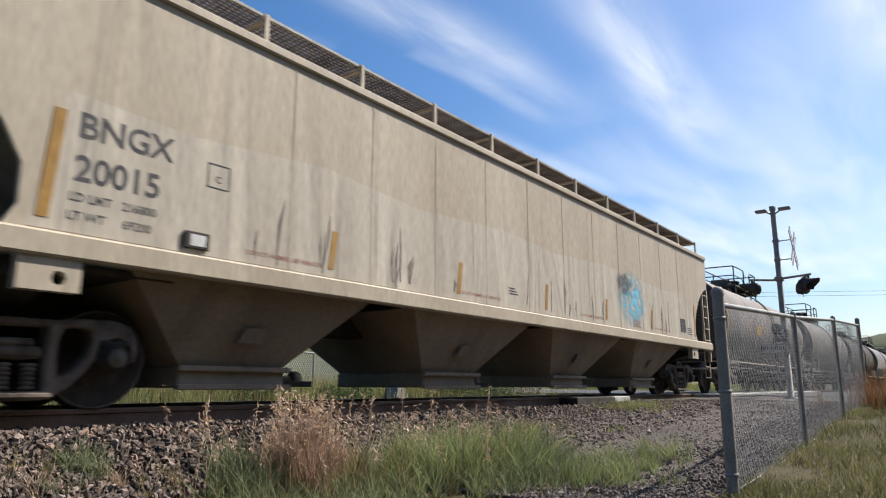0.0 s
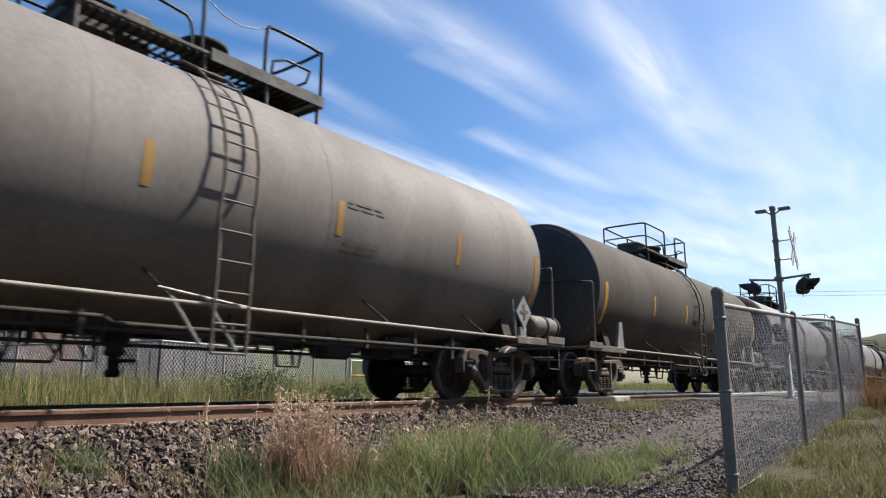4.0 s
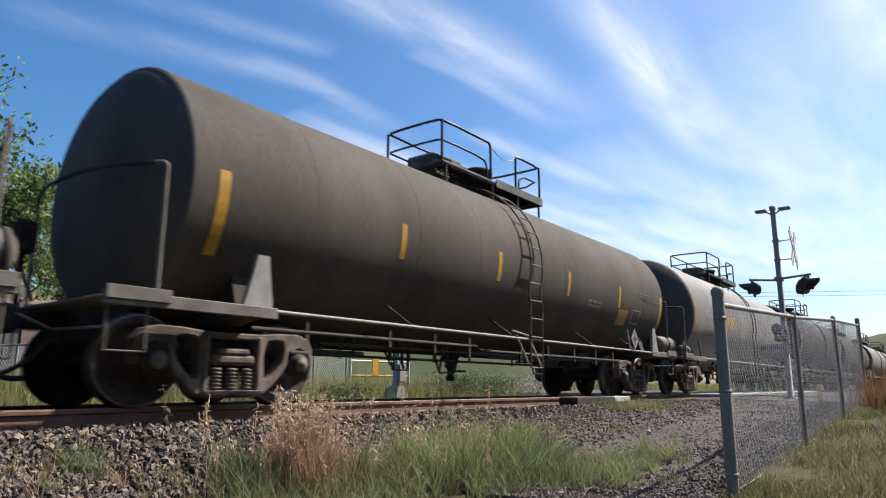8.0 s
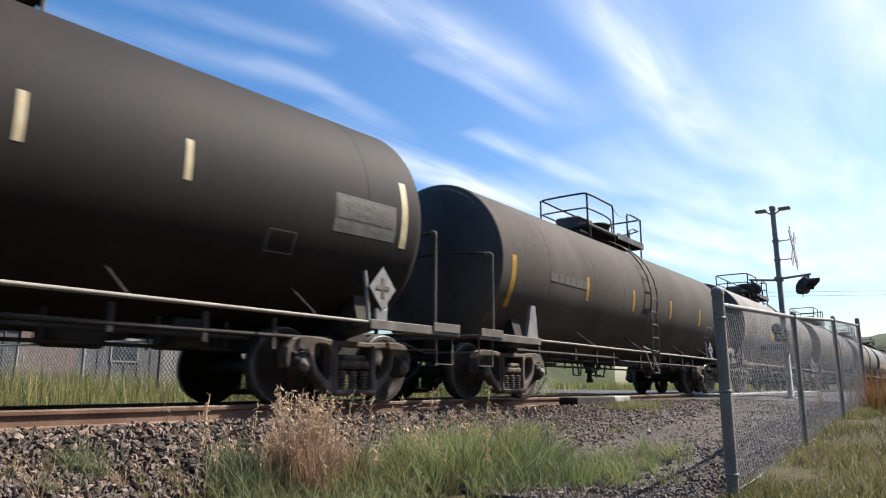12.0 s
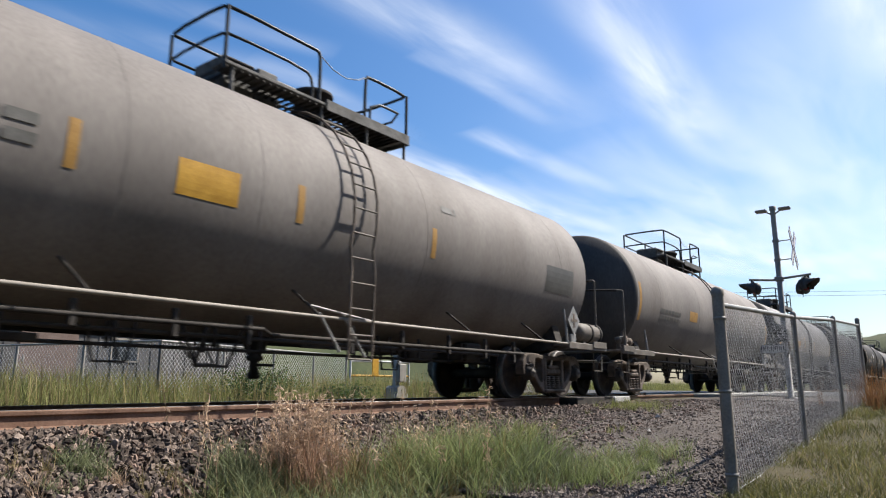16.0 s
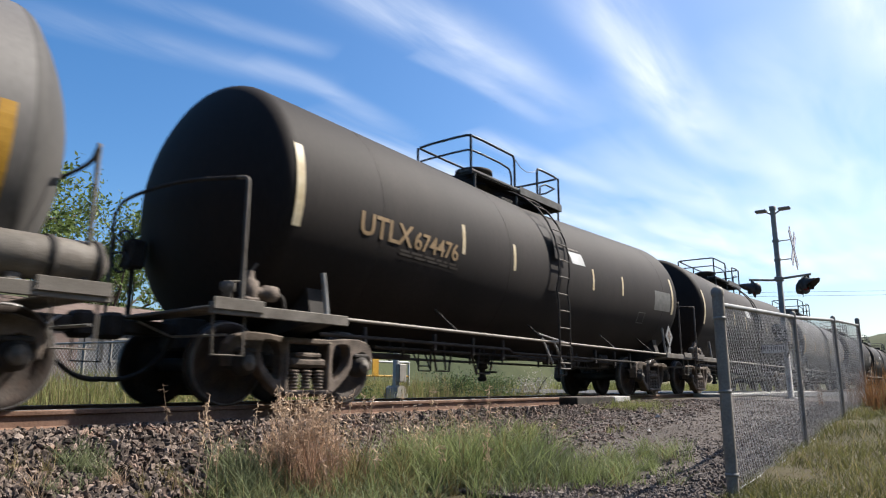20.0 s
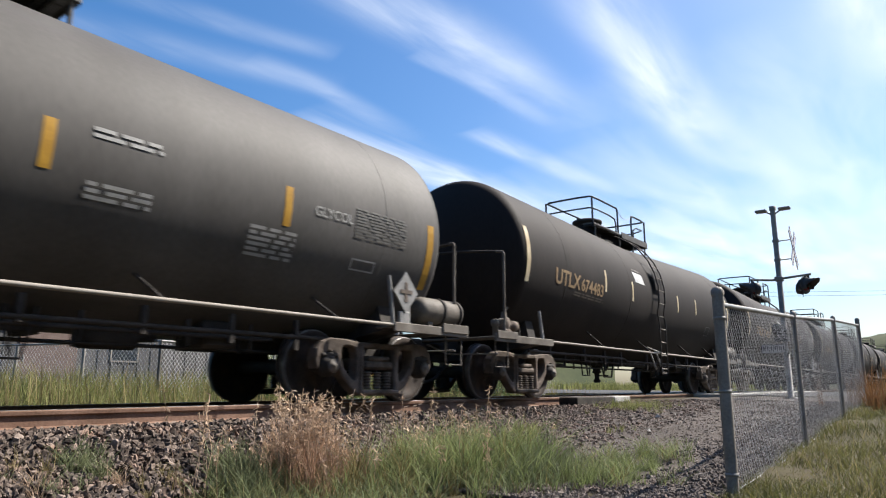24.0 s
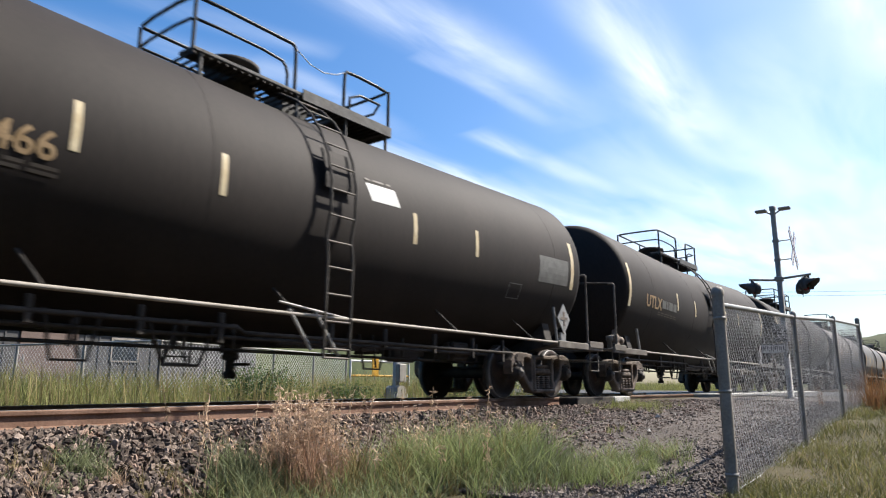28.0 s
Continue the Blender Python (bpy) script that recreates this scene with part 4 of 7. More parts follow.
def signal(x, y, z, label):
    """Crossing signal: pole, flashing lights with hoods and backgrounds, crossbuck seen edge-on, small floodlights on top."""
    s = thing("crossing_signal", label, "crossing signal", at=(x, y, z))
    part("pole", Shape().lathe([(-0.1, 0.16), (0.12, 0.16), (0.14, 0.075), (4.95, 0.062), (5.0, 0.062)], "z", 16), "galv", s, "dull metal pole")
    part("pole_cap", Shape().lathe([(4.93, 0.08), (5.03, 0.08), (5.05, 0.0)], "z", 14), "galv_dull", s)
    arm = part("light_arm", Shape().tube([(-0.12, -0.75, 3.14), (-0.12, -0.2, 3.1), (0.1, 0.2, 3.1), (0.12, 0.75, 3.16)], 0.03, 8).box(-0.1, 0.1, -0.1, 0.1, 3.04, 3.16, 0.02), "galv_dull", s)
    for sy in (-1, 1):
        for sx in (-1, 1):
            if sx > 0 and sy > 0:
                continue
            c = Vector((sx * 0.12, sy * 0.60 + (0.0 if sx < 0 else 0.1), 2.88 - 0.05 * (sx > 0)))
            m_ = Matrix.Translation(c) @ Matrix.Rotation(radians((180 if sy > 0 else 0) + sy * (24 if sx < 0 else -8)), 4, "Z") @ Matrix.Rotation(radians(5), 4, "X")
            # background disc, housing, hood
            disc = Shape().lathe([(-0.012, 0.0), (-0.012, 0.22), (0.0, 0.23), (0.004, 0.0)], "y", 28)
            disc.v = [tuple(m_ @ Vector(v)) for v in disc.v]
            d_ = part("background", disc, "signal_black", s, "round black background plate")
            ring = Shape().lathe([(0.0, 0.0), (0.0, 0.16), (0.12, 0.15), (0.16, 0.09), (0.16, 0.0)], "y", 20)
            ring.v = [tuple(m_ @ Vector(v)) for v in ring.v]
            part("housing", ring, "signal_black", d_)
            hood = Shape()
            pts = []
            for t in range(15):
                a = radians(-40 + 260 * t / 14)
                ln = 0.34 * (0.35 + 0.65 * max(0, math.sin(a)) ** 0.6) if math.sin(a) > 0 else 0.12
                pts.append((math.cos(a) * 0.165, math.sin(a) * 0.165, ln))
            vv = [(a, -0.013, b) for a, b, ln in pts] + [(a * 1.03, -0.013 - ln, b * 1.03) for a, b, ln in pts]
            vv += [(a * 0.96, -0.013, b * 0.96) for a, b, ln in pts] + [(a * 0.99, -0.013 - ln, b * 0.99) for a, b, ln in pts]
            hood.add([m_ @ Vector(v) for v in vv], [(i, i + 1, i + 16, i + 15) for i in range(14)] + [(i + 30, i + 31, i + 46, i + 45) for i in range(14)] + [(i + 15, i + 16, i + 46, i + 45) for i in range(14)], True)
            part("hood", hood, "signal_black", d_)
            lens = Shape().lathe([(-0.016, 0.15), (-0.03, 0.1), (-0.036, 0.0)], "y", 20)
            lens.v = [tuple(m_ @ Vector(v)) for v in lens.v]
            part("lens", lens, "red_lens", d_, "dark red lens")
        part("drop_pipe", Shape().tube([(0.0, sy * 0.66, 3.13), (0.0, sy * 0.66, 2.86)], 0.035, 8).tube([(-0.15, sy * 0.66, 2.86), (0.15, sy * 0.66, 2.86)], 0.04, 8), "signal_black", s)
    for zz in (3.6, 4.1):
        part("bracket", Shape().tube([(0.05, 0, zz), (0.12, -0.35, zz + 0.02)], 0.014, 6).lathe([(zz - 0.03, 0.085), (zz + 0.03, 0.085)], "z", 12), "galv_dull", s)
    for a in (45, -45):
        pl = Matrix.Translation((0.0, -0.40, 3.86)) @ Matrix.Rotation(radians(91.5), 4, "Z") @ Matrix.Rotation(radians(a), 4, "X")
        b = Shape()
        b.box(-0.006, 0.006, -0.61, 0.61, -0.11, 0.11)
        b.v = [tuple(pl @ Vector(v)) for v in b.v]
        part("crossbuck_blade", b, "white", s, "white crossing blade with a red border")
        e = Shape()
        for ss in (-1, 1):
            e.box(-0.010, 0.010, -0.61, 0.61, ss * 0.088 - 0.02, ss * 0.088 + 0.02)
        e.v = [tuple(pl @ Vector(v)) for v in e.v]
        part("blade_border", e, "red_lens", s)
    for sy in (-1, 1):
        part("floodlight", Shape().box(-0.1, 0.1, sy * 0.28 - 0.14, sy * 0.28 + 0.14, 4.9, 4.97, 0.02).tube([(0, 0, 4.8), (0, sy * 0.2, 4.92)], 0.02, 6), "galv_dull", s)
    return s


sig = signal(18.9, 3.5, -0.17, "crossing signal pole with hooded red lights and crossbuck")
plate = thing("equipment_case", "dark equipment case with a row of small white plates", "equipment case", at=(18.3, 3.66, 0.0))
part("case", Shape().box(0.0, 0.3, -0.33, -0.02, 1.3, 1.62, 0.03), "signal_black", plate)
part("bell", Shape().lathe([(-0.06, 0.0), (-0.05, 0.07), (-0.02, 0.13), (0.0, 0.14), (0.02, 0.0)], "x", 16, (-0.02, -0.12, 1.6)), "signal_black", plate, "dark round bell")
part("conduit", Shape().tube([(0.15, -0.3, 1.4), (0.3, -0.3, 1.1), (0.6, -0.14, 0.9), (0.6, -0.12, -0.1)], 0.03, 8), "galv_dull", plate)
part("bracket", Shape().box(0.28, 0.62, -0.2, -0.1, 1.4, 1.5, 0.01), "galv_dull", plate)
part("backing", Shape().box(0.0, 0.02, -0.26, 0.3, 1.02, 1.23, 0.004), "signal_black", plate)
for i in range(6):
    q = part("plate", Shape().box(-0.015, 0.0, -0.25 + 0.09 * i, -0.175 + 0.09 * i, 1.03, 1.22, 0.004), "white", plate)
    part("mark", Shape().box(-0.018, -0.0155, -0.235 + 0.09 * i, -0.20 + 0.09 * i, 1.09, 1.19), "letter_dark", q)

# mast base and barrier behind the track
mast = thing("signal_mast", "silver metal mast on a bolted base behind the track", "mast", at=(12.9, 11.3, -0.2))
part("pole", Shape().lathe([(0.1, 0.085), (2.3, 0.075)], "z", 16), "aluminium", mast)
part("base", Shape().prism(soft_poly([(-0.28, 0), (0.28, 0), (0.2, 0.16), (0.12, 0.42), (-0.12, 0.42), (-0.2, 0.16)], 1), -0.2, 0.2), "galv", mast, "flared cast base")
part("box", Shape().box(-0.14, 0.14, -0.24, -0.1, 0.5, 0.95, 0.02), "galv", mast)
for a in range(4):
    part("bolt", Shape().lathe([(0.0, 0.02), (0.22, 0.02)], "z", 8, (0.24 * (1 if a % 2 else -1), 0.16 * (1 if a > 1 else -1), 0)), "aluminium", mast)
gate = thing("barrier_gate", "white and yellow pipe barrier in the meadow", "barrier")
for (xa, ya), (xb, yb) in (((16.6, 16.6), (19.2, 16.2)),):
    for z, mt in ((0.55, "yellow"), (1.05, "white")):
        part("rail", Shape().tube([(xa, ya, z), (xb, yb, z)], 0.04, 8), mt, gate)
    for t in (0, 1.0):
        x, y = xa + (xb - xa) * t, ya + (yb - ya) * t
        part("post", Shape().tube([(x, y, -0.2), (x, y, 1.08)], 0.04, 8), "white", gate)
ysign = thing("yellow_marker", "yellow marker panel on a thin post", "marker", at=(17.3, 16.1, 0))
part("panel", Shape().box(-0.16, 0.16, -0.015, 0.015, 0.55, 1.15, 0.008), "yellow", ysign)
part("post", Shape().tube([(0, 0.03, -0.2), (0, 0.03, 1.15)], 0.025, 8), "galv", ysign)


def far_fence(a, b, k, h, label):
    f = thing("chain_link_fence", label, "fence")
    a, b = Vector(a), Vector(b)
    ln = (b - a).length
    turn = Matrix.Translation(a) @ Matrix.Rotation(math.atan2(b.y - a.y, b.x - a.x), 4, "Z")
    for i in range(k + 1):
        q = a.lerp(b, i / k)
        part("post", post_shape(0.035, h, False), "galv", f, at=(q.x, q.y, q.z))
    part("top_rail", Shape().tube([a + Vector((0, 0, h)), b + Vector((0, 0, h))], 0.025, 8), "pipe", f)
    part("chain_link", wires(0, ln, 0, b.z - a.z, h, 0, 0.12, 0.005, turn), "wire", f, "diamond wire mesh")


far_fence((5.9, 23.0, 0.0), (7.9, 13.6, -0.05), 4, 1.2, "galvanised fence between the meadow and a yard")
far_fence((7.9, 13.6, -0.05), (16.2, 16.4, 0.0), 4, 1.2, "galvanised fence along the meadow")


def shed(x, y, w, d, h, turn, label, wall="wall_grey"):
    t = thing("shed", label, "building", at=(x, y, 0.05))
    t.rotation_euler = (0, 0, radians(turn))
    part("wall", Shape().box(0, w, 0, d, -0.3, h, 0.02), wall, t)
    part("roof", Shape().prism([(-0.3, h), (d + 0.3, h), (d / 2, h + d * 0.16)], -0.3, w + 0.3, plane="yz"), "roof", t)
    rib = Shape().box(-0.03, 0.03, -0.03, 0.0, -0.2, h - 0.05).mesh("siding_rib", wall)
    for i in range(int(w / 0.6)):
        part("siding_rib", rib, wall, t, at=(0.3 + 0.6 * i, 0, 0))
    for i in range(int(w / 6)):
        q = part("window", Shape().box(2 + 6 * i, 3.3 + 6 * i, -0.05, 0.0, 1.1, 2.1, 0.01), "galv_dull", t, "grey window frame")
        part("pane", Shape().box(2.08 + 6 * i, 3.22 + 6 * i, -0.06, -0.051, 1.18, 2.02), "glass", q)
    q = part("door", Shape().box(4.4, 6.6, -0.06, 0.0, 0, 2.3, 0.02), "roof", t, "large brown sliding door")
    part("handle", Shape().box(4.55, 4.6, -0.1, -0.06, 1.0, 1.25, 0.01), "galv", q)


shed(6.0, 27.0, 16, 8, 2.6, 6, "long low grey metal-sided shed behind the fence")
shed(-3.0, 30.5, 9, 7, 2.9, 4, "reddish brown low shed behind the fence", "roof")
for x, y, z in ((150, 130, 34), (300, -60, 35)):
    ut = thing("utility_pole", "distant wooden utility pole with a crossarm", "utility pole", "utility poles", at=(x, y, 0))
    part("pole", Shape().lathe([(-0.5, 0.16), (z, 0.11)], "z", 10), "bark", ut)
    part("crossarm", Shape().box(-1.2, 1.2, -0.06, 0.06, z - 1.9, z - 1.75, 0.01), "bark", ut)
cable = thing("power_line", "two thin overhead wires in the distance", "cable")
for dz in (0, 1.3):
    part("wire", Shape().tube([(150, 130, 32 + dz), (220, 70, 28.5 + dz), (260, 10, 29 + dz), (300, -60, 33 + dz)], 0.05, 5), "black", cable)

# ---- the train ----
WHEEL_R = 0.457
PARTS = {}


def shared(key, make, material):
    """One mesh for all parts of a kind."""
    if key not in PARTS:
        PARTS[key] = make().mesh(key, material)
    return PARTS[key]


def wheel_mesh(s):
    prof = [(-0.795, 0.0), (-0.795, 0.12), (-0.755, 0.14), (-0.735, 0.2), (-0.73, 0.33), (-0.782, 0.365), (-0.785, 0.445), (-0.775, 0.4555), (-0.69, 0.4565), (-0.68, 0.48), (-0.66, 0.482),
            (-0.65, 0.45), (-0.65, 0.37), (-0.70, 0.33), (-0.70, 0.2), (-0.63, 0.13), (-0.63, 0.085)]
    return Shape().lathe([(s * a, r) for a, r in prof], "y", 40)


def tread_mesh(s):
    return Shape().lathe([(s * a, r) for a, r in [(-0.7865, 0.438), (-0.7875, 0.449), (-0.776, 0.4585), (-0.692, 0.4595), (-0.692, 0.45), (-0.776, 0.45), (-0.7865, 0.438)]], "y", 40, caps=False)


def frame_plate(y0, y1):
    """One cast side frame: arched top, rounded openings on both sides of the spring seat, hooked ends over the bearings."""
    half = [(0.0, 0.77), (0.36, 0.77), (0.60, 0.795), (0.86, 0.80), (1.02, 0.755), (1.10, 0.66), (1.115, 0.52), (1.09, 0.42), (1.05, 0.42), (1.035, 0.58), (0.90, 0.635), (0.76, 0.58),
            (0.735, 0.44), (0.66, 0.33), (0.52, 0.20), (0.40, 0.115), (0.30, 0.09), (0.0, 0.085)]
    outer = half + [(-a, b) for a, b in half[-2:0:-1]]
    win = soft_poly([(0.40, 0.70), (0.66, 0.72), (0.69, 0.60), (0.65, 0.46), (0.52, 0.32), (0.41, 0.26)], 2)
    sh = Shape().prism(outer, y0, y1, [win, [(-a, b) for a, b in win], [(-0.30, 0.70), (0.30, 0.70), (0.30, 0.17), (-0.30, 0.17)]])
    bm = bmesh.new()
    vs = [bm.verts.new(v) for v in sh.v]
    for f in sh.f:
        bm.faces.new([vs[i] for i in f])
    bmesh.ops.recalc_face_normals(bm, faces=bm.faces)
    rim = [e for e in bm.edges if len(e.link_faces) == 2 and e.calc_face_angle(0) > 1.2 and abs(e.verts[0].co.y - e.verts[1].co.y) < 1e-4]
    bmesh.ops.bevel(bm, geom=rim, offset=0.016, segments=1, profile=0.5, affect="EDGES")
    return Shape().take(bm)


def spring_mesh():
    prof = []
    for i in range(6):
        z = 0.17 + i * 0.038
        prof += [(z, 0.045), (z + 0.01, 0.062), (z + 0.022, 0.062), (z + 0.032, 0.045)]
    return Shape().lathe(prof, "z", 10)


def truck(car, x):
    """Two wheelsets in a bolstered pair of cast side frames with springs."""
    wheels = []
    for dx in (-0.889, 0.889):
        ws = part("wheelset", shared("axle", lambda: Shape().lathe([(-1.08, 0.07), (-0.8, 0.075), (-0.6, 0.085), (0, 0.075), (0.6, 0.085), (0.8, 0.075), (1.08, 0.07)], "y", 14), "under"), "under", car,
                  "axle with two rusty steel wheels", at=(x + dx, 0, WHEEL_R))
        for s in (1, -1):
            part("wheel", shared("wheel" + str(s), lambda: wheel_mesh(s), "wheel"), "wheel", ws)
            part("tread", shared("tread" + str(s), lambda: tread_mesh(s), "tread"), "tread", ws, "bright worn rim")
        wheels.append(ws)
    part("bolster", shared("bolster", lambda: Shape().box(-0.2, 0.2, -1.04, 1.04, 0.42, 0.58, 0.02).lathe([(0.56, 0.3), (0.8, 0.3)], "z", 16), "truck"), "truck", car, at=(x, 0, 0))
    for s in (-1, 1):
        fr = part("side_frame", shared("side_frame" + str(s), lambda: frame_plate(s * 1.0 - 0.085, s * 1.0 + 0.085)
                                              .box(-0.37, 0.37, s * 1.0 - 0.14, s * 1.0 + 0.14, 0.10, 0.165, 0.02)
                                              .box(-0.37, -0.295, s * 1.0 - 0.11, s * 1.0 + 0.11, 0.15, 0.74, 0.02).box(0.295, 0.37, s * 1.0 - 0.11, s * 1.0 + 0.11, 0.15, 0.74, 0.02)
                                              .box(-0.28, 0.28, s * 1.0 - 0.1, s * 1.0 + 0.125, 0.43, 0.535, 0.03).box(-0.2, 0.2, s * 1.0 - 0.1, s * 1.0 + 0.09, 0.535, 0.60, 0.02), "truck"), "truck", car,
                  "dusty cast steel side frame", at=(x, 0, 0))
        for dx in (-0.19, 0.0, 0.19):
            part("spring", shared("spring", spring_mesh, "truck"), "truck", fr, at=(dx, s * 1.05, 0.005))
        for dx in (-0.889, 0.889):
            part("bearing_cap", shared("bearing" + str(s), lambda: Shape().lathe([(s * 0.98, 0.14), (s * 1.1, 0.135), (s * 1.13, 0.09), (s * 1.15, 0.085), (s * 1.155, 0.0)], "y", 16)
                                       .box(-0.14, 0.14, s * 1.0 - 0.11, s * 1.0 + 0.11, 0.1, 0.16, 0.02), "under"), "under", fr, at=(dx, 0, WHEEL_R))
        for dx in (-0.889, 0.889):
            part("end_cap", shared("end_cap" + str(s), lambda: Shape().lathe([(s * 1.15, 0.0), (s * 1.15, 0.088), (s * 1.168, 0.08), (s * 1.17, 0.03), (s * 1.19, 0.025), (s * 1.19, 0.0)], "y", 14), "sill"), "sill", fr, "dusty bearing end cap", at=(dx, 0, WHEEL_R))
    part("brake_beam", shared("brake_beam", lambda: Shape().tube([(-0.36, -0.7, 0.4), (-0.36, 0.7, 0.4)], 0.035, 8).tube([(0.36, -0.7, 0.4), (0.36, 0.7, 0.4)], 0.035, 8)
                              .box(-0.46, -0.40, -0.78, -0.66, 0.3, 0.6, 0.01).box(0.40, 0.46, -0.78, -0.66, 0.3, 0.6, 0.01), "under"), "under", car, at=(x, 0, 0))
    return wheels


def coupler(car, x, s):
    part("coupler", Shape().box(min(x, x - s * 0.9), max(x, x - s * 0.9), -0.09, 0.09, 0.76, 0.92, 0.02)
         .box(min(x, x + s * 0.2), max(x, x + s * 0.2), -0.16, 0.14, 0.70, 0.98, 0.04), "under", car, "knuckle coupler")
    part("air_hose", Shape().tube(chaikin([(x - s * 0.45, -0.35, 0.78), (x - s * 0.35, -0.36, 0.55), (x - s * 0.1, -0.34, 0.33), (x + s * 0.12, -0.3, 0.27), (x + s * 0.25, -0.28, 0.28)], 2), 0.026, 8), "rubber", car, "drooping black air hose")
    part("cut_lever", Shape().tube([(x - s * 0.42, -1.35, 0.72), (x - s * 0.42, -0.35, 0.74), (x - s * 0.15, -0.12, 0.9)], 0.014, 6), "pipe", car)


def bend(car, name, v, f, x0, arc0, r, zc, material, label="", proud=0.0075):
    """Lays flat letters or a strip on the near side of the tank; arc0: height along the curve above the middle."""
    out = []
    for x, y, _ in v:
        a = (arc0 + y) / r
        out.append((x0 + x, -(r + proud) * math.cos(a), zc + (r + proud) * math.sin(a)))
    return part(name, Shape().add(out, f), material, car, label)


def strip(x0, x1, a0, a1, n=6):
    v = [(x, a0 + (a1 - a0) * i / n, 0) for i in range(n + 1) for x in (x0, x1)]
    return v, [(2 * i, 2 * i + 1, 2 * i + 3, 2 * i + 2) for i in range(n)]


def bars(car, x0, arc, w, h, lines, r, zc, material, seed):
    """Small lines of writing too worn to read, as plain bars."""
    g = random.Random(seed)
    v, f = [], []
    for i in range(lines):
        x, a = x0, arc - i * h * 1.7
        while x < x0 + w:
            l_ = g.uniform(0.08, 0.3)
            vv, ff = strip(x, min(x + l_, x0 + w), a, a + h, 1)
            f += [tuple(q + len(v) for q in t) for t in ff]
            v += vv
            x += l_ + 0.05
    bend(car, "small_print", v, f, 0, 0, r, zc, material, "rows of small worn print")




def tank_car(label, shell, r, zc, rounded, HALF, xl=0.22, white_gusset=False, manway_high=True):
    """Tank, platforms, ladder, railing, running gear; middle of the car at x = 0, top of rail at z = 0."""
    car = thing("tank_car", label, "tank car", "cars of the freight train")
    if rounded:
        # dished end: a wide crown and a tight knuckle
        rk, rc = (0.24, 2.55) if manway_high else (0.17, 2.2)
        phi = math.asin((r - rk) / (rc - rk))
        xc = -HALF + 0.02 + (rc - rk) * math.cos(phi)
        prof = [(xc - rc * math.cos(phi * k / 9), rc * math.sin(phi * k / 9)) for k in range(10)]
        prof += [(-HALF + 0.02 - rk * math.cos(q), r - rk + rk * math.sin(q)) for q in [phi + (math.pi / 2 - phi) * k / 7 for k in range(1, 8)]]
        prof[0] = (prof[0][0], 0.0)
    else:
        prof = [(-HALF - 0.36 * (1 - q * q) ** 0.5, (r - 0.05) * q) for q in (0, 0.15, 0.3, 0.45, 0.6, 0.72, 0.82, 0.9, 0.96)] + [(-HALF - 0.05, r - 0.05), (-HALF - 0.03, r - 0.015), (-HALF, r)]
    half_prof = prof
    mids = [(x, r) for x in (-4.0, -2.0, 0.0, 2.0, 4.0)] if rounded else []
    if rounded:
        rim = [half_prof[-1]] + mids + [(-half_prof[-1][0], r)]
        part("tank_shell", Shape().lathe(rim, "x", 72, (0, 0, zc), caps=False), shell, car)
        for s in (-1, 1):
            part("tank_head", Shape().lathe([(-s * a, b) for a, b in half_prof], "x", 72, (0, 0, zc), caps=False), shell if shell == "tank_brown" else "head_dark", car, "dished dark tank end")
    else:
        part("tank_shell", Shape().lathe([half_prof[-1], (-half_prof[-1][0], r)], "x", 72, (0, 0, zc), caps=False), shell, car)
        for s in (-1, 1):
            part("tank_head", Shape().lathe([(-s * a, b) for a, b in half_prof[:-2]], "x", 72, (0, 0, zc), caps=False).lathe([(-s * a, b) for a, b in half_prof[-3:]], "x", 72, (0, 0, zc), caps=False), "head_dark", car, "dished dark tank end")
    for x in ((-4.9, -3.0, -1.5, 1.33, 5.3) if not rounded else (-4.88, -1.79, 5.35)):
        part("seam", Shape().lathe([(x - 0.006, r - 0.01), (x - 0.004, r + 0.002), (x + 0.004, r + 0.002), (x + 0.006, r - 0.01)], "x", 72, (0, 0, zc), caps=False), shell, car, "raised weld seam round the tank")
    top = zc + r
    # stub sills, bolsters, cradle
    for s in (-1, 1):
        part("stub_sill", Shape().box(min(s * 3.6, s * (HALF + 0.5)), max(s * 3.6, s * (HALF + 0.5)), -0.2, 0.2, 0.62, max(0.98, zc - r + 0.1), 0.02), "under", car)
        xc_ = HALF - (0.86 if white_gusset else 0.66)
        xt = s * xc_
        part("body_bolster", Shape().prism([(-1.4, 0.95), (-1.4, 1.03), (1.4, 1.03), (1.4, 0.95), (0.5, 0.78), (-0.5, 0.78)], xt - 0.18, xt + 0.18, plane="yz"), "under", car)
        part("saddle", Shape().prism([(-1.25, 0.95), (1.25, 0.95), (1.1, zc - r * 0.55), (0.6, zc - r * 0.9), (-0.6, zc - r * 0.9), (-1.1, zc - r * 0.55)], xt - 0.12, xt + 0.12, plane="yz"), "under", car)
        e = xc_ + (1.66 if s < 0 or manway_high else 1.42)
        lo, hi = min(s * (xc_ - 0.2), s * e), max(s * (xc_ - 0.2), s * e)
        pl = Shape().box(lo, hi, -1.52, -1.2, 0.95, 0.985, 0.01).box(lo, hi, 1.2, 1.52, 0.95, 0.985, 0.01)
        pl.box(lo, hi, -1.54, -1.5, 0.90, 1.02, 0.008).box(lo, hi, 1.5, 1.54, 0.90, 1.02, 0.008)
        pl.box(min(s * (e - 0.36), s * e), max(s * (e - 0.36), s * e), -1.2, 1.2, 0.945, 0.98, 0.008)
        part("end_platform", pl, "sill", car, "grey end platform")
        part("end_plate", Shape().box(min(s * (e - 0.62), s * (e - 0.02)), max(s * (e - 0.62), s * (e - 0.02)), -1.56, -1.541, 0.95, 1.07, 0.004), "sill", car)
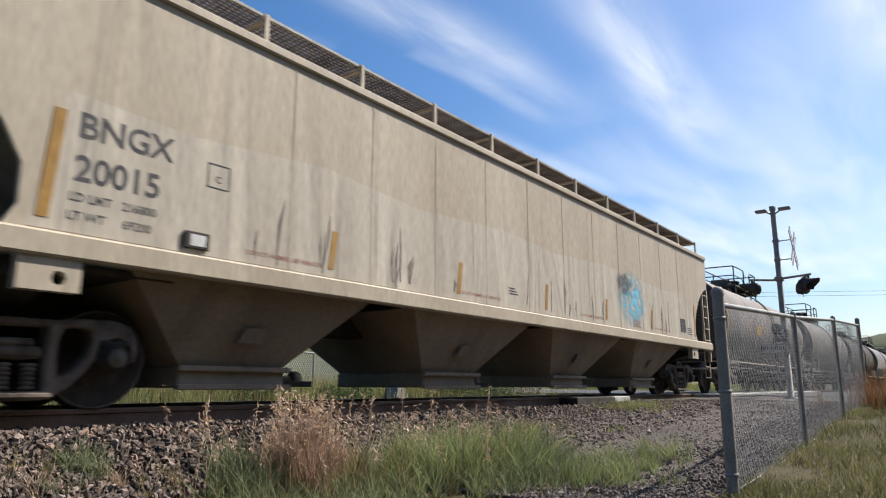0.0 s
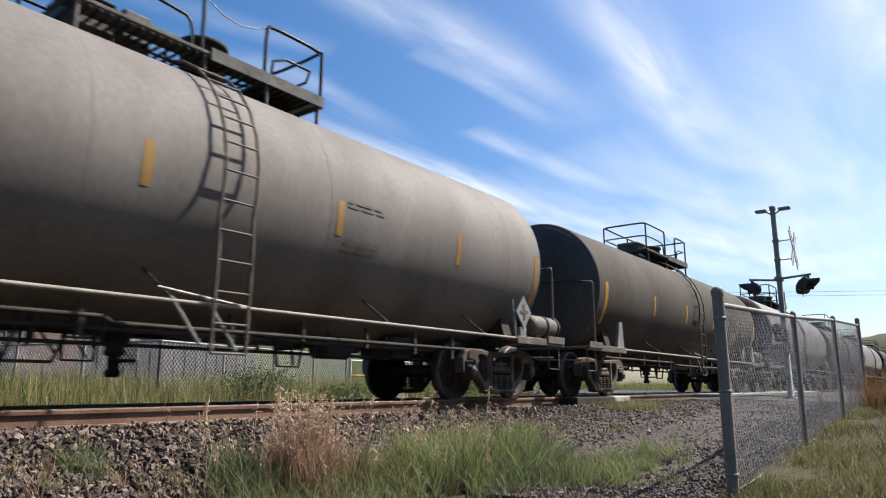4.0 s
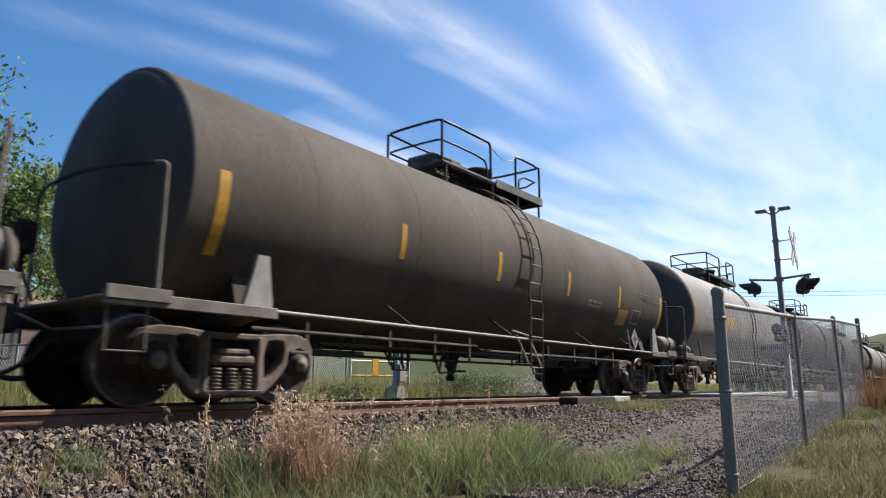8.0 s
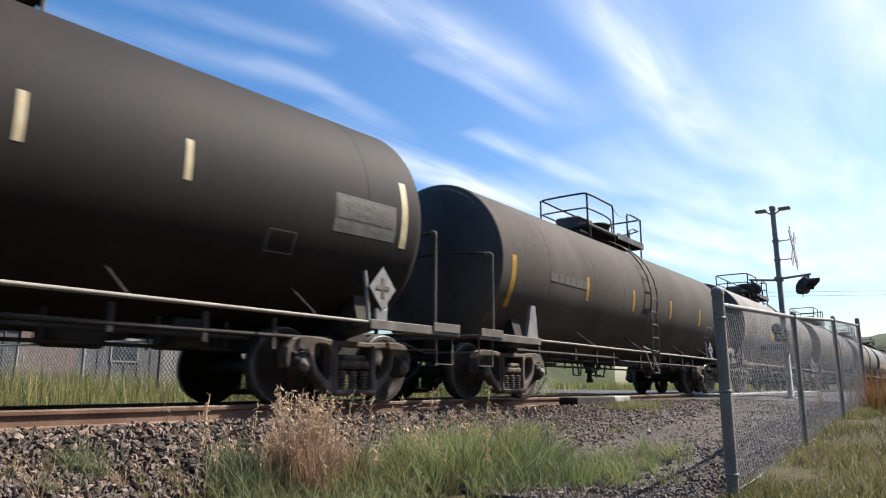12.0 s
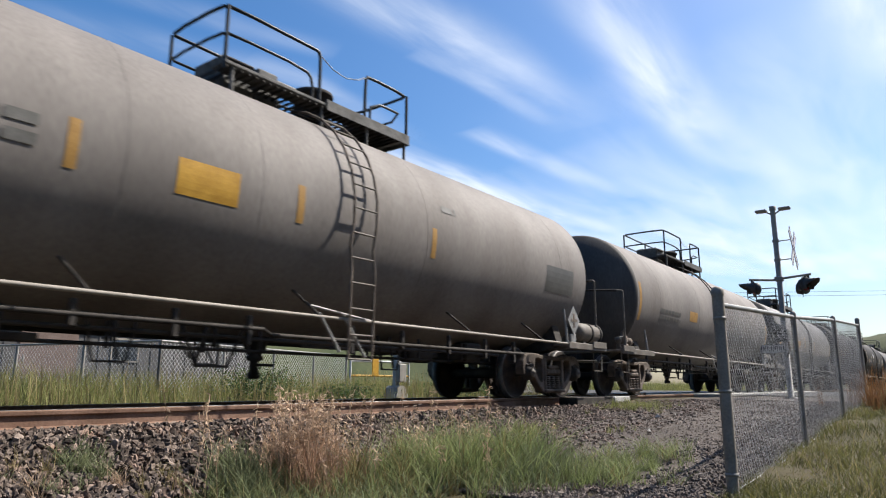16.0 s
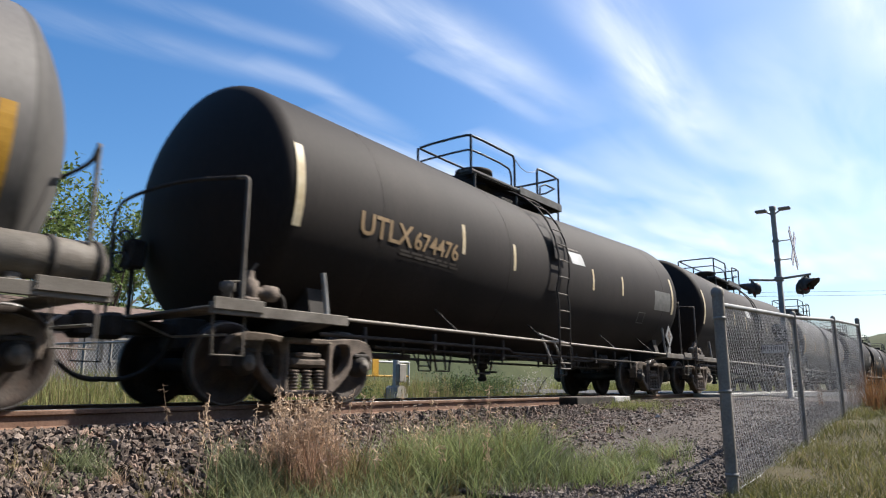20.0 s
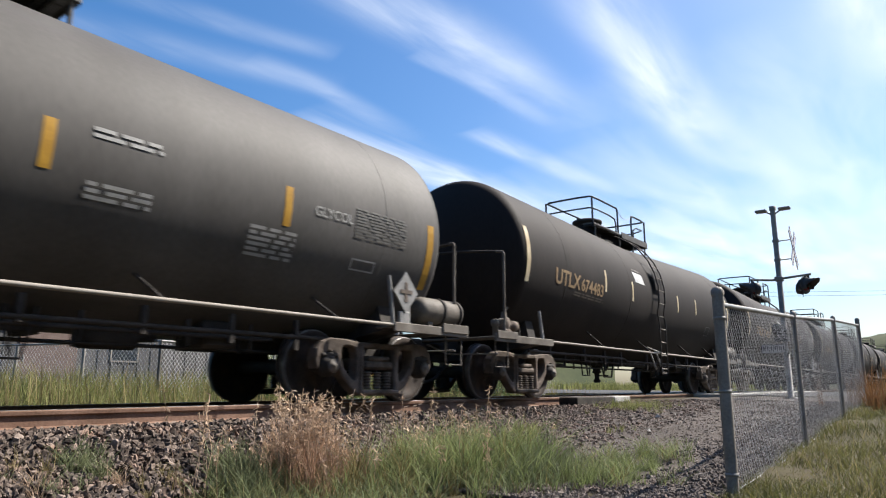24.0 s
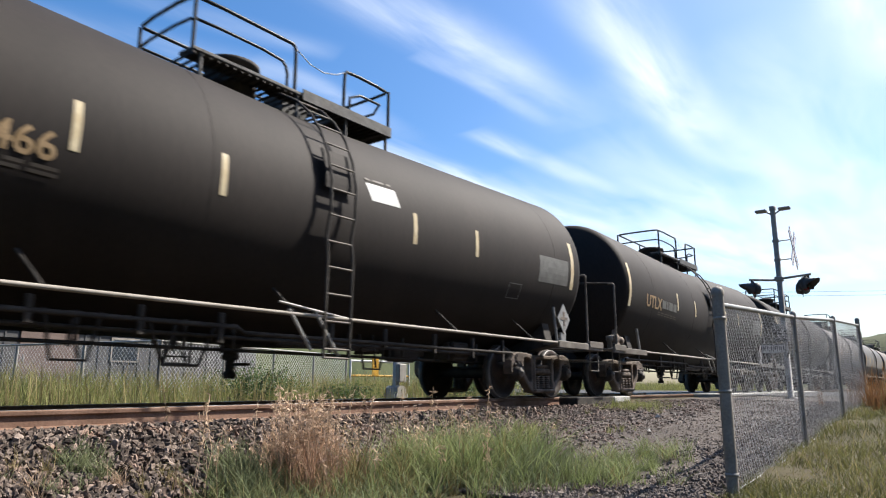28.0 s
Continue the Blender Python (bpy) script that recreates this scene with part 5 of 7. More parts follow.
        xg = s * (xc_ + (1.12 if s < 0 and not rounded else 1.23))
        z1 = zc + 0.02
        for yy in (-1, 1):
            part("end_rail", Shape().tube(chaikin([(xg, yy * 1.42, 0.98), (xg, yy * 1.42, z1 - 0.12), (xg, yy * 1.42, z1), (xg + s * 0.05, yy * 1.3, z1)], 2), 0.022, 8), "sill", car, "bent pipe handrail at the tank end")
        part("end_rail", Shape().tube(chaikin([(xg + s * 0.05, -1.3, z1), (xg + s * 0.3, -0.6, z1 + 0.04), (xg + s * 0.3, 0.6, z1 + 0.04), (xg + s * 0.05, 1.3, z1)], 2), 0.022, 8), "under", car, "dark pipe rail across the tank end")
        for yy in (-1, 1):
            part("stirrup_step", Shape().tube([(s * (e - 0.08), yy * 1.46, 0.95), (s * (e - 0.08), yy * 1.46, 0.51), (s * (e - 0.45), yy * 1.46, 0.51), (s * (e - 0.45), yy * 1.46, 0.95)], 0.014, 6), "sill", car)
        if white_gusset:
            part("gusset", Shape().prism([(s * (HALF - 1.0), 0.98), (s * (HALF - 0.62), 0.98), (s * (HALF - 0.72), 1.30), (s * (HALF - 0.78), 1.56), (s * (HALF - 0.92), 1.56)], -1.52, -1.46), "pipe", car, "pale steel gusset plate")
        else:
            part("stanchion", Shape().tube([(s * (xc_ + 0.1), -1.49, 0.98), (s * (xc_ + 0.15), -1.45, 1.5)], 0.03, 8), "pipe", car)
        coupler(car, s * (HALF + 1.1), s)
    # side pipes
    for yy in (-1, 1):
        part("side_rail", Shape().tube([(-(xc_ - 0.2), yy * 1.5, 0.985), (xc_ - 0.2, yy * 1.5, 0.985)], 0.022, 8), "galv_dull", car, "long pale pipe along the side")
        for x in (-3.2, -0.6, 2.4, 4.6):
            part("rail_bracket", Shape().tube([(x, yy * 1.5, 0.985), (x - 0.12, yy * (r * 0.72), zc - r * 0.66)], 0.016, 6), "under", car)
    # underside: brake rods, levers, outlet
    part("brake_rod", Shape().tube([(-5.0, -0.45, 0.62), (5.0, -0.45, 0.62)], 0.02, 6).tube([(-4.2, -0.8, 0.74), (4.2, -0.8, 0.74)], 0.025, 6), "under", car)
    part("train_pipe", Shape().tube([(-HALF, 0.55, 0.80), (HALF, 0.55, 0.80)], 0.03, 6), "under", car)
    for x in (-3.6, -2.6, -1.5, -0.9, 0.9, 2.0, 3.1, 3.9):
        part("hanger", shared("hanger", lambda: Shape().tube([(0, 0, 0.9), (0, 0, 0.62)], 0.022, 6), "under"), "under", car, at=(x, -0.8, 0))
        part("hanger", shared("hanger", None, "under"), "under", car, at=(x + 0.1, -0.45, -0.04))
    part("air_line", Shape().tube([(-5.4, -1.0, 0.84), (-1.0, -1.0, 0.84), (-0.9, -1.0, 0.78), (5.4, -1.0, 0.78)], 0.028, 6), "under", car)
    part("brake_lever", Shape().box(-0.2, 1.7, -0.7, -0.66, 0.68, 0.78, 0.01).box(1.6, 1.7, -0.72, -0.2, 0.66, 0.8, 0.01), "under", car)
    part("lever_guide", Shape().box(-4.5, -3.2, -0.62, -0.58, 0.60, 0.68, 0.01), "under", car)
    for k, x in enumerate((-4.6, -3.1, -2.1, -1.2, 0.4, 1.4, 2.5, 3.5, 4.4)):
        zl = 0.48 + 0.11 * ((k * 7) % 4) / 3
        part("pipe_hanger", Shape().box(x - 0.03, x + 0.03, -1.02, -0.97, zl + 0.14, 0.98, 0.006).tube([(x, -1.0, zl + 0.16), (x + 0.16, -0.8, zl + 0.16)], 0.018, 6), "under", car)
    part("rod_guard", Shape().tube([(-1.9, -0.8, 0.85), (-1.72, -0.8, 0.42), (-1.32, -0.8, 0.42), (-1.14, -0.8, 0.85)], 0.02, 6).tube([(-1.72, -0.8, 0.42), (-1.6, -0.8, 0.85)], 0.02, 6), "under", car)
    part("bottom_outlet", Shape().lathe([(0.30, 0.07), (0.33, 0.085), (0.37, 0.085), (0.39, 0.06), (0.52, 0.06), (0.54, 0.11), (0.58, 0.11), (0.6, 0.09), (0.68, 0.14), (zc - r + 0.08, 0.2)], "z", 14)
         .tube([(0.0, 0.0, 0.47), (0.0, -0.22, 0.47), (0.12, -0.24, 0.47)], 0.018, 6), "under", car, "bottom outlet valve", at=(-0.35, 0, 0))
    for x in (-2.9, 1.1):
        part("lever_hanger", Shape().tube([(x, -0.8, 0.9), (x + 0.1, -0.8, 0.44), (x + 0.42, -0.8, 0.44), (x + 0.52, -0.8, 0.9)], 0.018, 6).tube([(x + 0.26, -0.8, 0.9), (x + 0.34, -0.8, 0.46)], 0.018, 6), "under", car)
    part("brake_cylinder", Shape().lathe([(2.2, 0.0), (2.2, 0.15), (2.75, 0.15), (2.8, 0.06), (3.0, 0.05)], "x", 14, (0, -0.35, 0.72)), "under", car)
    part("valve_box", Shape().box(3.3, 3.75, -0.75, -0.35, 0.62, 0.92, 0.03), "under", car)
    # ladder on the near and far side
    for yy in (-1, 1):
        ld = Shape()
        path = []
        for a in (78, 66, 54, 42, 30, 18, 6, -6, -16):
            path.append((yy * (r + 0.10) * math.cos(radians(a)), zc + (r + 0.10) * math.sin(radians(a))))
        path += [(yy * (r + 0.07), zc - 0.75), (yy * (r + 0.06), 0.98), (yy * (r + 0.05), 0.52)]
        for dx in (-0.2, 0.2):
            ld.tube([(xl + dx, a, b) for a, b in path], 0.018, 6)
        ld_ = part("ladder", ld, "under" if rounded else "truck", car, "steel side ladder bent over the tank")
        # rungs along the path
        ln, acc = 0.0, []
        for (a, b), (c, d) in zip(path, path[1:]):
            seg = math.hypot(c - a, d - b)
            while ln < seg:
                t = ln / seg
                acc.append((a + (c - a) * t, b + (d - b) * t))
                ln += 0.31
            ln -= seg
        for a, b in acc + [path[-1]]:
            part("rung", shared("rung" + str(rounded), lambda: Shape().tube([(-0.2, 0, 0), (0.2, 0, 0)], 0.013, 6), "sill"), "sill", ld_, at=(xl, a, b))
        part("ladder_brace", Shape().tube([(xl - 0.62, yy * 1.5, 1.03), (xl - 0.3, yy * 1.52, 0.6)], 0.019, 6).tube([(xl - 0.25, yy * 1.5, 1.05), (xl + 0.1, yy * 1.54, 0.55)], 0.019, 6)
             .tube([(xl - 0.75, yy * 1.5, 1.1), (xl + 0.3, yy * 1.5, 0.99)], 0.016, 6), "pipe", ld_)
    if shell == "tank_grey_dark" or shell == "tank_brown":
        a0, a1 = (-0.1, 0.75) if shell == "tank_grey_dark" else (0.1, 0.6)
        v, f = strip(xl - 0.26, xl + 0.26, a0, a1, 6)
        bend(car, "ladder_plate", v, f, 0, 0, r, zc, shell, "flat plate behind the ladder", proud=0.05)
    # top platform, dome, railing
    zd = top + 0.17
    sx = xl - 0.22
    dk = part("top_platform", Shape().box(1.2, 2.1, -0.36, 0.36, zd, zd + 0.05, 0.01), "deck_steel", car, "grey steel deck round the fittings")
    for y0, y1 in ((-0.66, -0.364), (0.364, 0.66)):
        part("deck_board", Shape().box(-1.28, 2.1, y0, y1, zd, zd + 0.05, 0.01), "deck_steel", dk)
    part("toe_plate", Shape().box(0.35, 2.12, -0.68, -0.663, zd - 0.06, zd + 0.10, 0.006), "deck_steel", dk)
    part("toe_plate", Shape().box(2.104, 2.13, -0.66, 0.66, zd - 0.06, zd + 0.10, 0.006), "deck_steel", dk)
    gr = Shape()
    for i in range(30):
        gr.box(-1.26 + 0.11 * i, -1.235 + 0.11 * i, -0.65, 0.65, zd - 0.035, zd - 0.004)
    part("grating", gr, "under", dk, "steel grating")
    for x in (-1.15 + sx, 0.3 + sx, 1.2 + sx, 2.05 + sx):
        for yy in (-0.62, 0.62):
            part("deck_leg", Shape().tube([(x, yy, zd), (x, yy, zc + math.sqrt(r * r - yy * yy) - 0.02)], 0.025, 6), "deck_steel", dk)
    dome, up = (0.33, 0.26) if manway_high else (0.27, 0.36)
    part("manway", Shape().lathe([(top - 0.05, dome), (zd + up, dome), (zd + up, dome + 0.04), (zd + up + 0.06, dome + 0.04), (zd + up + 0.1, dome * 0.8), (zd + up + 0.11, 0.0)], "z", 22, (-0.35 if manway_high else 0.62, -0.05, 0)), "under", car, "dark round manway dome")
    if manway_high:
        part("valve_housing", Shape().box(0.35, 0.85, -0.22, 0.22, top - 0.02, zd + 0.22, 0.04), "deck_steel", car)
    else:
        vh = part("valve_housing", Shape().box(-1.1, -0.6, -0.32, 0.32, top - 0.05, zd + 0.32, 0.04), "deck_steel", car, "grey valve housing on the tank top")
        part("cover", Shape().box(-0.5, -0.15, -0.24, 0.2, top - 0.02, zd + 0.38, 0.03), "deck_steel", vh)
        part("hinge", Shape().tube([(-1.05, -0.34, zd + 0.25), (-0.65, -0.34, zd + 0.25)], 0.03, 8).box(-0.6, 0.15, -0.36, -0.3, zd + 0.05, zd + 0.18, 0.01), "under", vh)
    part("relief_valve", Shape().lathe([(top - 0.02, 0.09), (zd + 0.1, 0.09), (zd + 0.12, 0.12), (zd + 0.25, 0.10), (zd + 0.27, 0.0)], "z", 12, (1.55, 0.1, 0)), "deck_steel", car)
    hr = zd + (0.70 if manway_high else 0.78)
    y_ = 0.62
    rl = part("railing", Shape().tube(chaikin([(0.25, -y_, zd), (0.25, -y_, hr - 0.12), (0.22, -y_, hr), (0.1, -y_, hr), (-1.2, -y_, hr), (-1.3, -y_ + 0.1, hr), (-1.3, y_ - 0.1, hr), (-1.2, y_, hr), (2.02, y_, hr), (2.12, y_ - 0.1, hr),
                                               (2.12, -y_ + 0.1, hr), (2.05, -y_, hr), (1.2, -y_, hr), (1.15, -y_, hr - 0.06), (1.15, -y_, zd)], 1), 0.024, 8)
              .tube(chaikin([(0.12, -y_, zd), (0.12, -y_, zd + 0.3), (0.0, -y_, zd + 0.42), (-1.2, -y_, zd + 0.42), (-1.29, -y_ + 0.1, zd + 0.42), (-1.29, y_ - 0.1, zd + 0.42), (-1.2, y_, zd + 0.42), (2.1, y_, zd + 0.42),
                             (2.1, -y_, zd + 0.42), (1.28, -y_, zd + 0.42), (1.25, -y_, zd)], 1), 0.020, 8), "black", car, "black pipe railing round the top platform")
    for x in (-1.26, 2.1, 0.5):
        for yy in (-y_, y_):
            if not (x == 0.5 and yy < 0):
                part("railing_post", Shape().tube([(x, yy, zd - 0.05), (x, yy, hr)], 0.024, 8), "black", rl)
    part("safety_chain", Shape().tube([(0.25, -y_, hr - 0.05), (0.5, -y_, hr - 0.17), (0.75, -y_, hr - 0.2), (1.0, -y_, hr - 0.13), (1.15, -y_, hr - 0.04)], 0.008, 5), "pipe", rl)
    for c in car.children:
        if c.name.split(".")[0] in ("manway", "valve_housing", "relief_valve", "railing", "top_platform"):
            c.location.x += sx
            if c.name.split(".")[0] == "top_platform":
                for q in c.children:
                    if q.name.startswith("deck_leg"):
                        q.location.x -= sx
    # handbrake at the leading end
    xb, yb = -(HALF + 0.62), 0.75
    hb = part("hand_brake", Shape().tube([(xb, yb, 0.98), (xb, yb, 1.95)], 0.035, 8).box(xb - 0.1, xb + 0.1, yb - 0.13, yb + 0.13, 1.62, 1.98, 0.03), "under", car)
    whl = Shape().tube([(xb - 0.14, yb + 0.26 * math.cos(a * math.pi / 10), 1.82 + 0.26 * math.sin(a * math.pi / 10)) for a in range(20)], 0.016, 6, True)
    for a in range(5):
        whl.tube([(xb - 0.12, yb, 1.82), (xb - 0.14, yb + 0.26 * math.cos(a * 1.2566), 1.82 + 0.26 * math.sin(a * 1.2566))], 0.012, 6)
    part("brake_wheel", whl, "under", hb, "spoked brake wheel")
    return car


def reservoir(car, x):
    q = part("air_reservoir", Shape().lathe([(x - 0.5, 0.0), (x - 0.49, 0.1), (x - 0.45, 0.16), (x - 0.38, 0.19), (x + 0.38, 0.19), (x + 0.45, 0.16), (x + 0.49, 0.1), (x + 0.5, 0.0)], "x", 24, (0, -1.3, 1.25)), "sill", car, "grey cylindrical air reservoir")
    for dx in (-0.02, 0.36):
        part("strap", Shape().lathe([(x + dx, 0.191), (x + dx, 0.204), (x + dx + 0.06, 0.204), (x + dx + 0.06, 0.191)], "x", 24, (0, -1.3, 1.25), caps=False), "under", q)
    for dx in (-0.25, 0.25):
        part("cradle", Shape().box(x + dx - 0.05, x + dx + 0.05, -1.42, -1.18, 0.98, 1.09, 0.01), "sill", q)


def placard(car, x, z=1.42, d=0.24):
    q = part("placard", Shape().prism([(x - d, z), (x, z + d * 1.15), (x + d, z), (x, z - d * 1.15)], -1.545, -1.53), "pipe", car, "diamond placard holder")
    part("placard_mark", Shape().prism([(x - 0.03, z - 0.13), (x + 0.03, z - 0.13), (x + 0.03, z + 0.13), (x - 0.03, z + 0.13)], -1.552, -1.546).prism([(x - 0.12, z - 0.02), (x + 0.12, z - 0.02), (x + 0.12, z + 0.03), (x - 0.12, z + 0.03)], -1.556, -1.5525), "truck", q)
    part("placard_post", Shape().tube([(x - 0.2, -1.5, 0.98), (x - 0.26, -1.47, z + 0.2)], 0.028, 6).box(x - 0.1, x + 0.1, -1.53, -1.48, 0.98, z - 0.25, 0.01), "pipe", q)


def valve_gear(car, x):
    """Brake valve, brass cock and filter on the leading platform."""
    g = part("brake_valve", Shape().box(x - 0.1, x + 0.1, -1.40, -1.2, 0.98, 1.14, 0.03).lathe([(1.12, 0.085), (1.18, 0.1), (1.3, 0.1), (1.34, 0.05), (1.42, 0.045)], "z", 12, (x, -1.3, 0))
             .lathe([(x + 0.08, 0.06), (x + 0.18, 0.06), (x + 0.2, 0.09), (x + 0.34, 0.09), (x + 0.36, 0.05)], "x", 12, (0, -1.3, 1.2)), "truck", car, "dusty brake valve")
    part("cock", Shape().lathe([(0.98, 0.05), (1.16, 0.05), (1.18, 0.075), (1.26, 0.075), (1.28, 0.03)], "z", 10, (x - 0.26, -1.3, 0)).tube([(x - 0.26, -1.3, 1.27), (x - 0.1, -1.34, 1.29)], 0.012, 6), "sill", g)
    part("valve_pipe", Shape().tube(chaikin([(x + 0.3, -1.3, 1.2), (x + 0.44, -1.3, 1.2), (x + 0.48, -1.3, 1.1), (x + 0.48, -1.3, 0.97)], 2), 0.022, 8).tube([(x - 0.26, -1.3, 1.1), (x - 0.1, -1.3, 1.06)], 0.02, 6), "under", g)
    part("handle", Shape().tube([(x, -1.3, 1.4), (x + 0.05, -1.36, 1.5)], 0.014, 6), "sill", g)


def wide_gusset(car, half):
    """Pale tapered bracket with a cross plate, in place of the thin stanchion of the leading end."""
    x = -(half - 0.66) + 0.05
    g = part("gusset", Shape().prism([(x - 0.02, 0.98), (x + 0.32, 0.9), (x + 0.30, 1.10), (x + 0.22, 1.46), (x + 0.02, 1.46)], -1.53, -1.47), "pipe", car, "pale steel gusset plate")
    part("cross_plate", Shape().box(x - 0.12, x + 0.36, -1.56, -1.4, 1.46, 1.56, 0.008), "pipe", g)
    part("card_holder", Shape().box(x + 0.06, x + 0.24, -1.545, -1.53, 1.14, 1.26, 0.006), "truck", g)


def tank_marks(car, spec, r, zc):
    big, small, tan = spec.get("text"), spec.get("sub"), spec.get("ink", "letter_white")
    tape = spec.get("tape", "yellow")
    # reflective strips at the ends and along the side
    for x, a0, a1 in spec["tapes"]:
        v, f = strip(x, x + (0.13 if abs(x) > 5.5 else 0.10), a0, a1, 8)
        bend(car, "reflector", v, f, 0, 0, r, zc, tape, "vertical reflective strip", proud=0.0032)
    for j, (txt, size, x, arc, ink) in enumerate(spec.get("lines", ())):
        v, f = letters(txt, size, 0.012, 1.95 if len(txt) > 10 else 1.62 if len(txt) > 7 else None)
        bend(car, "lettering", v, f, x, arc, r, zc, ink, txt)
    for j, (x, arc, w, h, n_, ink) in enumerate(spec.get("bars", ())):
        bars(car, x, arc, w, h, n_, r, zc, ink, int(x * 100) + j)
    for x0, x1, a0, a1, mt, lab in spec.get("panels", ()):
        v, f = strip(x0, x1, a0, a1, 5)
        bend(car, "panel", v, f, 0, 0, r, zc, mt, lab, proud=0.0027)
    if "boxes" in spec:
        for x, arc, w, h in spec["boxes"]:
            v, f = [], []
            for a in ((x, x + w, arc, arc + 0.02), (x, x + w, arc + h, arc + h + 0.02), (x, x + 0.02, arc, arc + h), (x + w - 0.02, x + w, arc, arc + h)):
                vv, ff = strip(*a, 1)
                f += [tuple(q + len(v) for q in t) for t in ff]
                v += vv
            bend(car, "stencil_box", v, f, 0, 0, r, zc, tan, "stencilled outline box")


GREY_TAPES = [(-6.25, -0.6, 0.3), (-3.52, -0.33, 0.11), (-1.02, -0.32, 0.12), (1.43, -0.35, 0.08), (3.86, -0.36, 0.09), (6.14, -0.8, 0.12)]
DARK_TAPES = [(-6.3, -0.6, 0.3), (-3.75, -0.33, 0.11), (-1.38, -0.32, 0.12), (1.2, -0.35, 0.08), (3.7, -0.36, 0.09), (6.2, -0.8, 0.12)]
OLIVE_TAPES = [(-6.24, -0.82, 0.08), (-3.4, -0.42, 0.06), (-1.0, -0.42, 0.06), (1.45, -0.4, 0.06), (3.85, -0.41, 0.06), (6.33, -0.8, 0.06)]
UTLX_TAPES = [(-6.33, -0.47, 0.52), (-3.15, -0.21, 0.24), (-1.7, -0.22, 0.22), (1.32, -0.2, 0.23), (2.8, -0.19, 0.22), (5.97, -0.43, 0.48)]
SUB = ((-5.3, -0.55, 1.45, 0.05, 2, "letter_faint"),)
# rows of stencilled print near the trailing end of the grey cars
PRINT = ((1.6, 0.08, 0.65, 0.035, 2, "letter_white"), (1.6, -0.40, 0.6, 0.035, 3, "letter_white"), (3.3, -0.45, 0.62, 0.035, 6, "letter_white"), (4.8, 0.05, 0.95, 0.022, 10, "letter_faint"))
FAINT = tuple(q[:5] + ("letter_faint",) for q in PRINT[:3])
NOTICE = (-2.5, -1.8, -0.32, 0.04, "yellow", "yellow notice panel")
FADED = (-2.65, -2.0, -0.35, -0.08, "orange", "faded yellow notice panel")
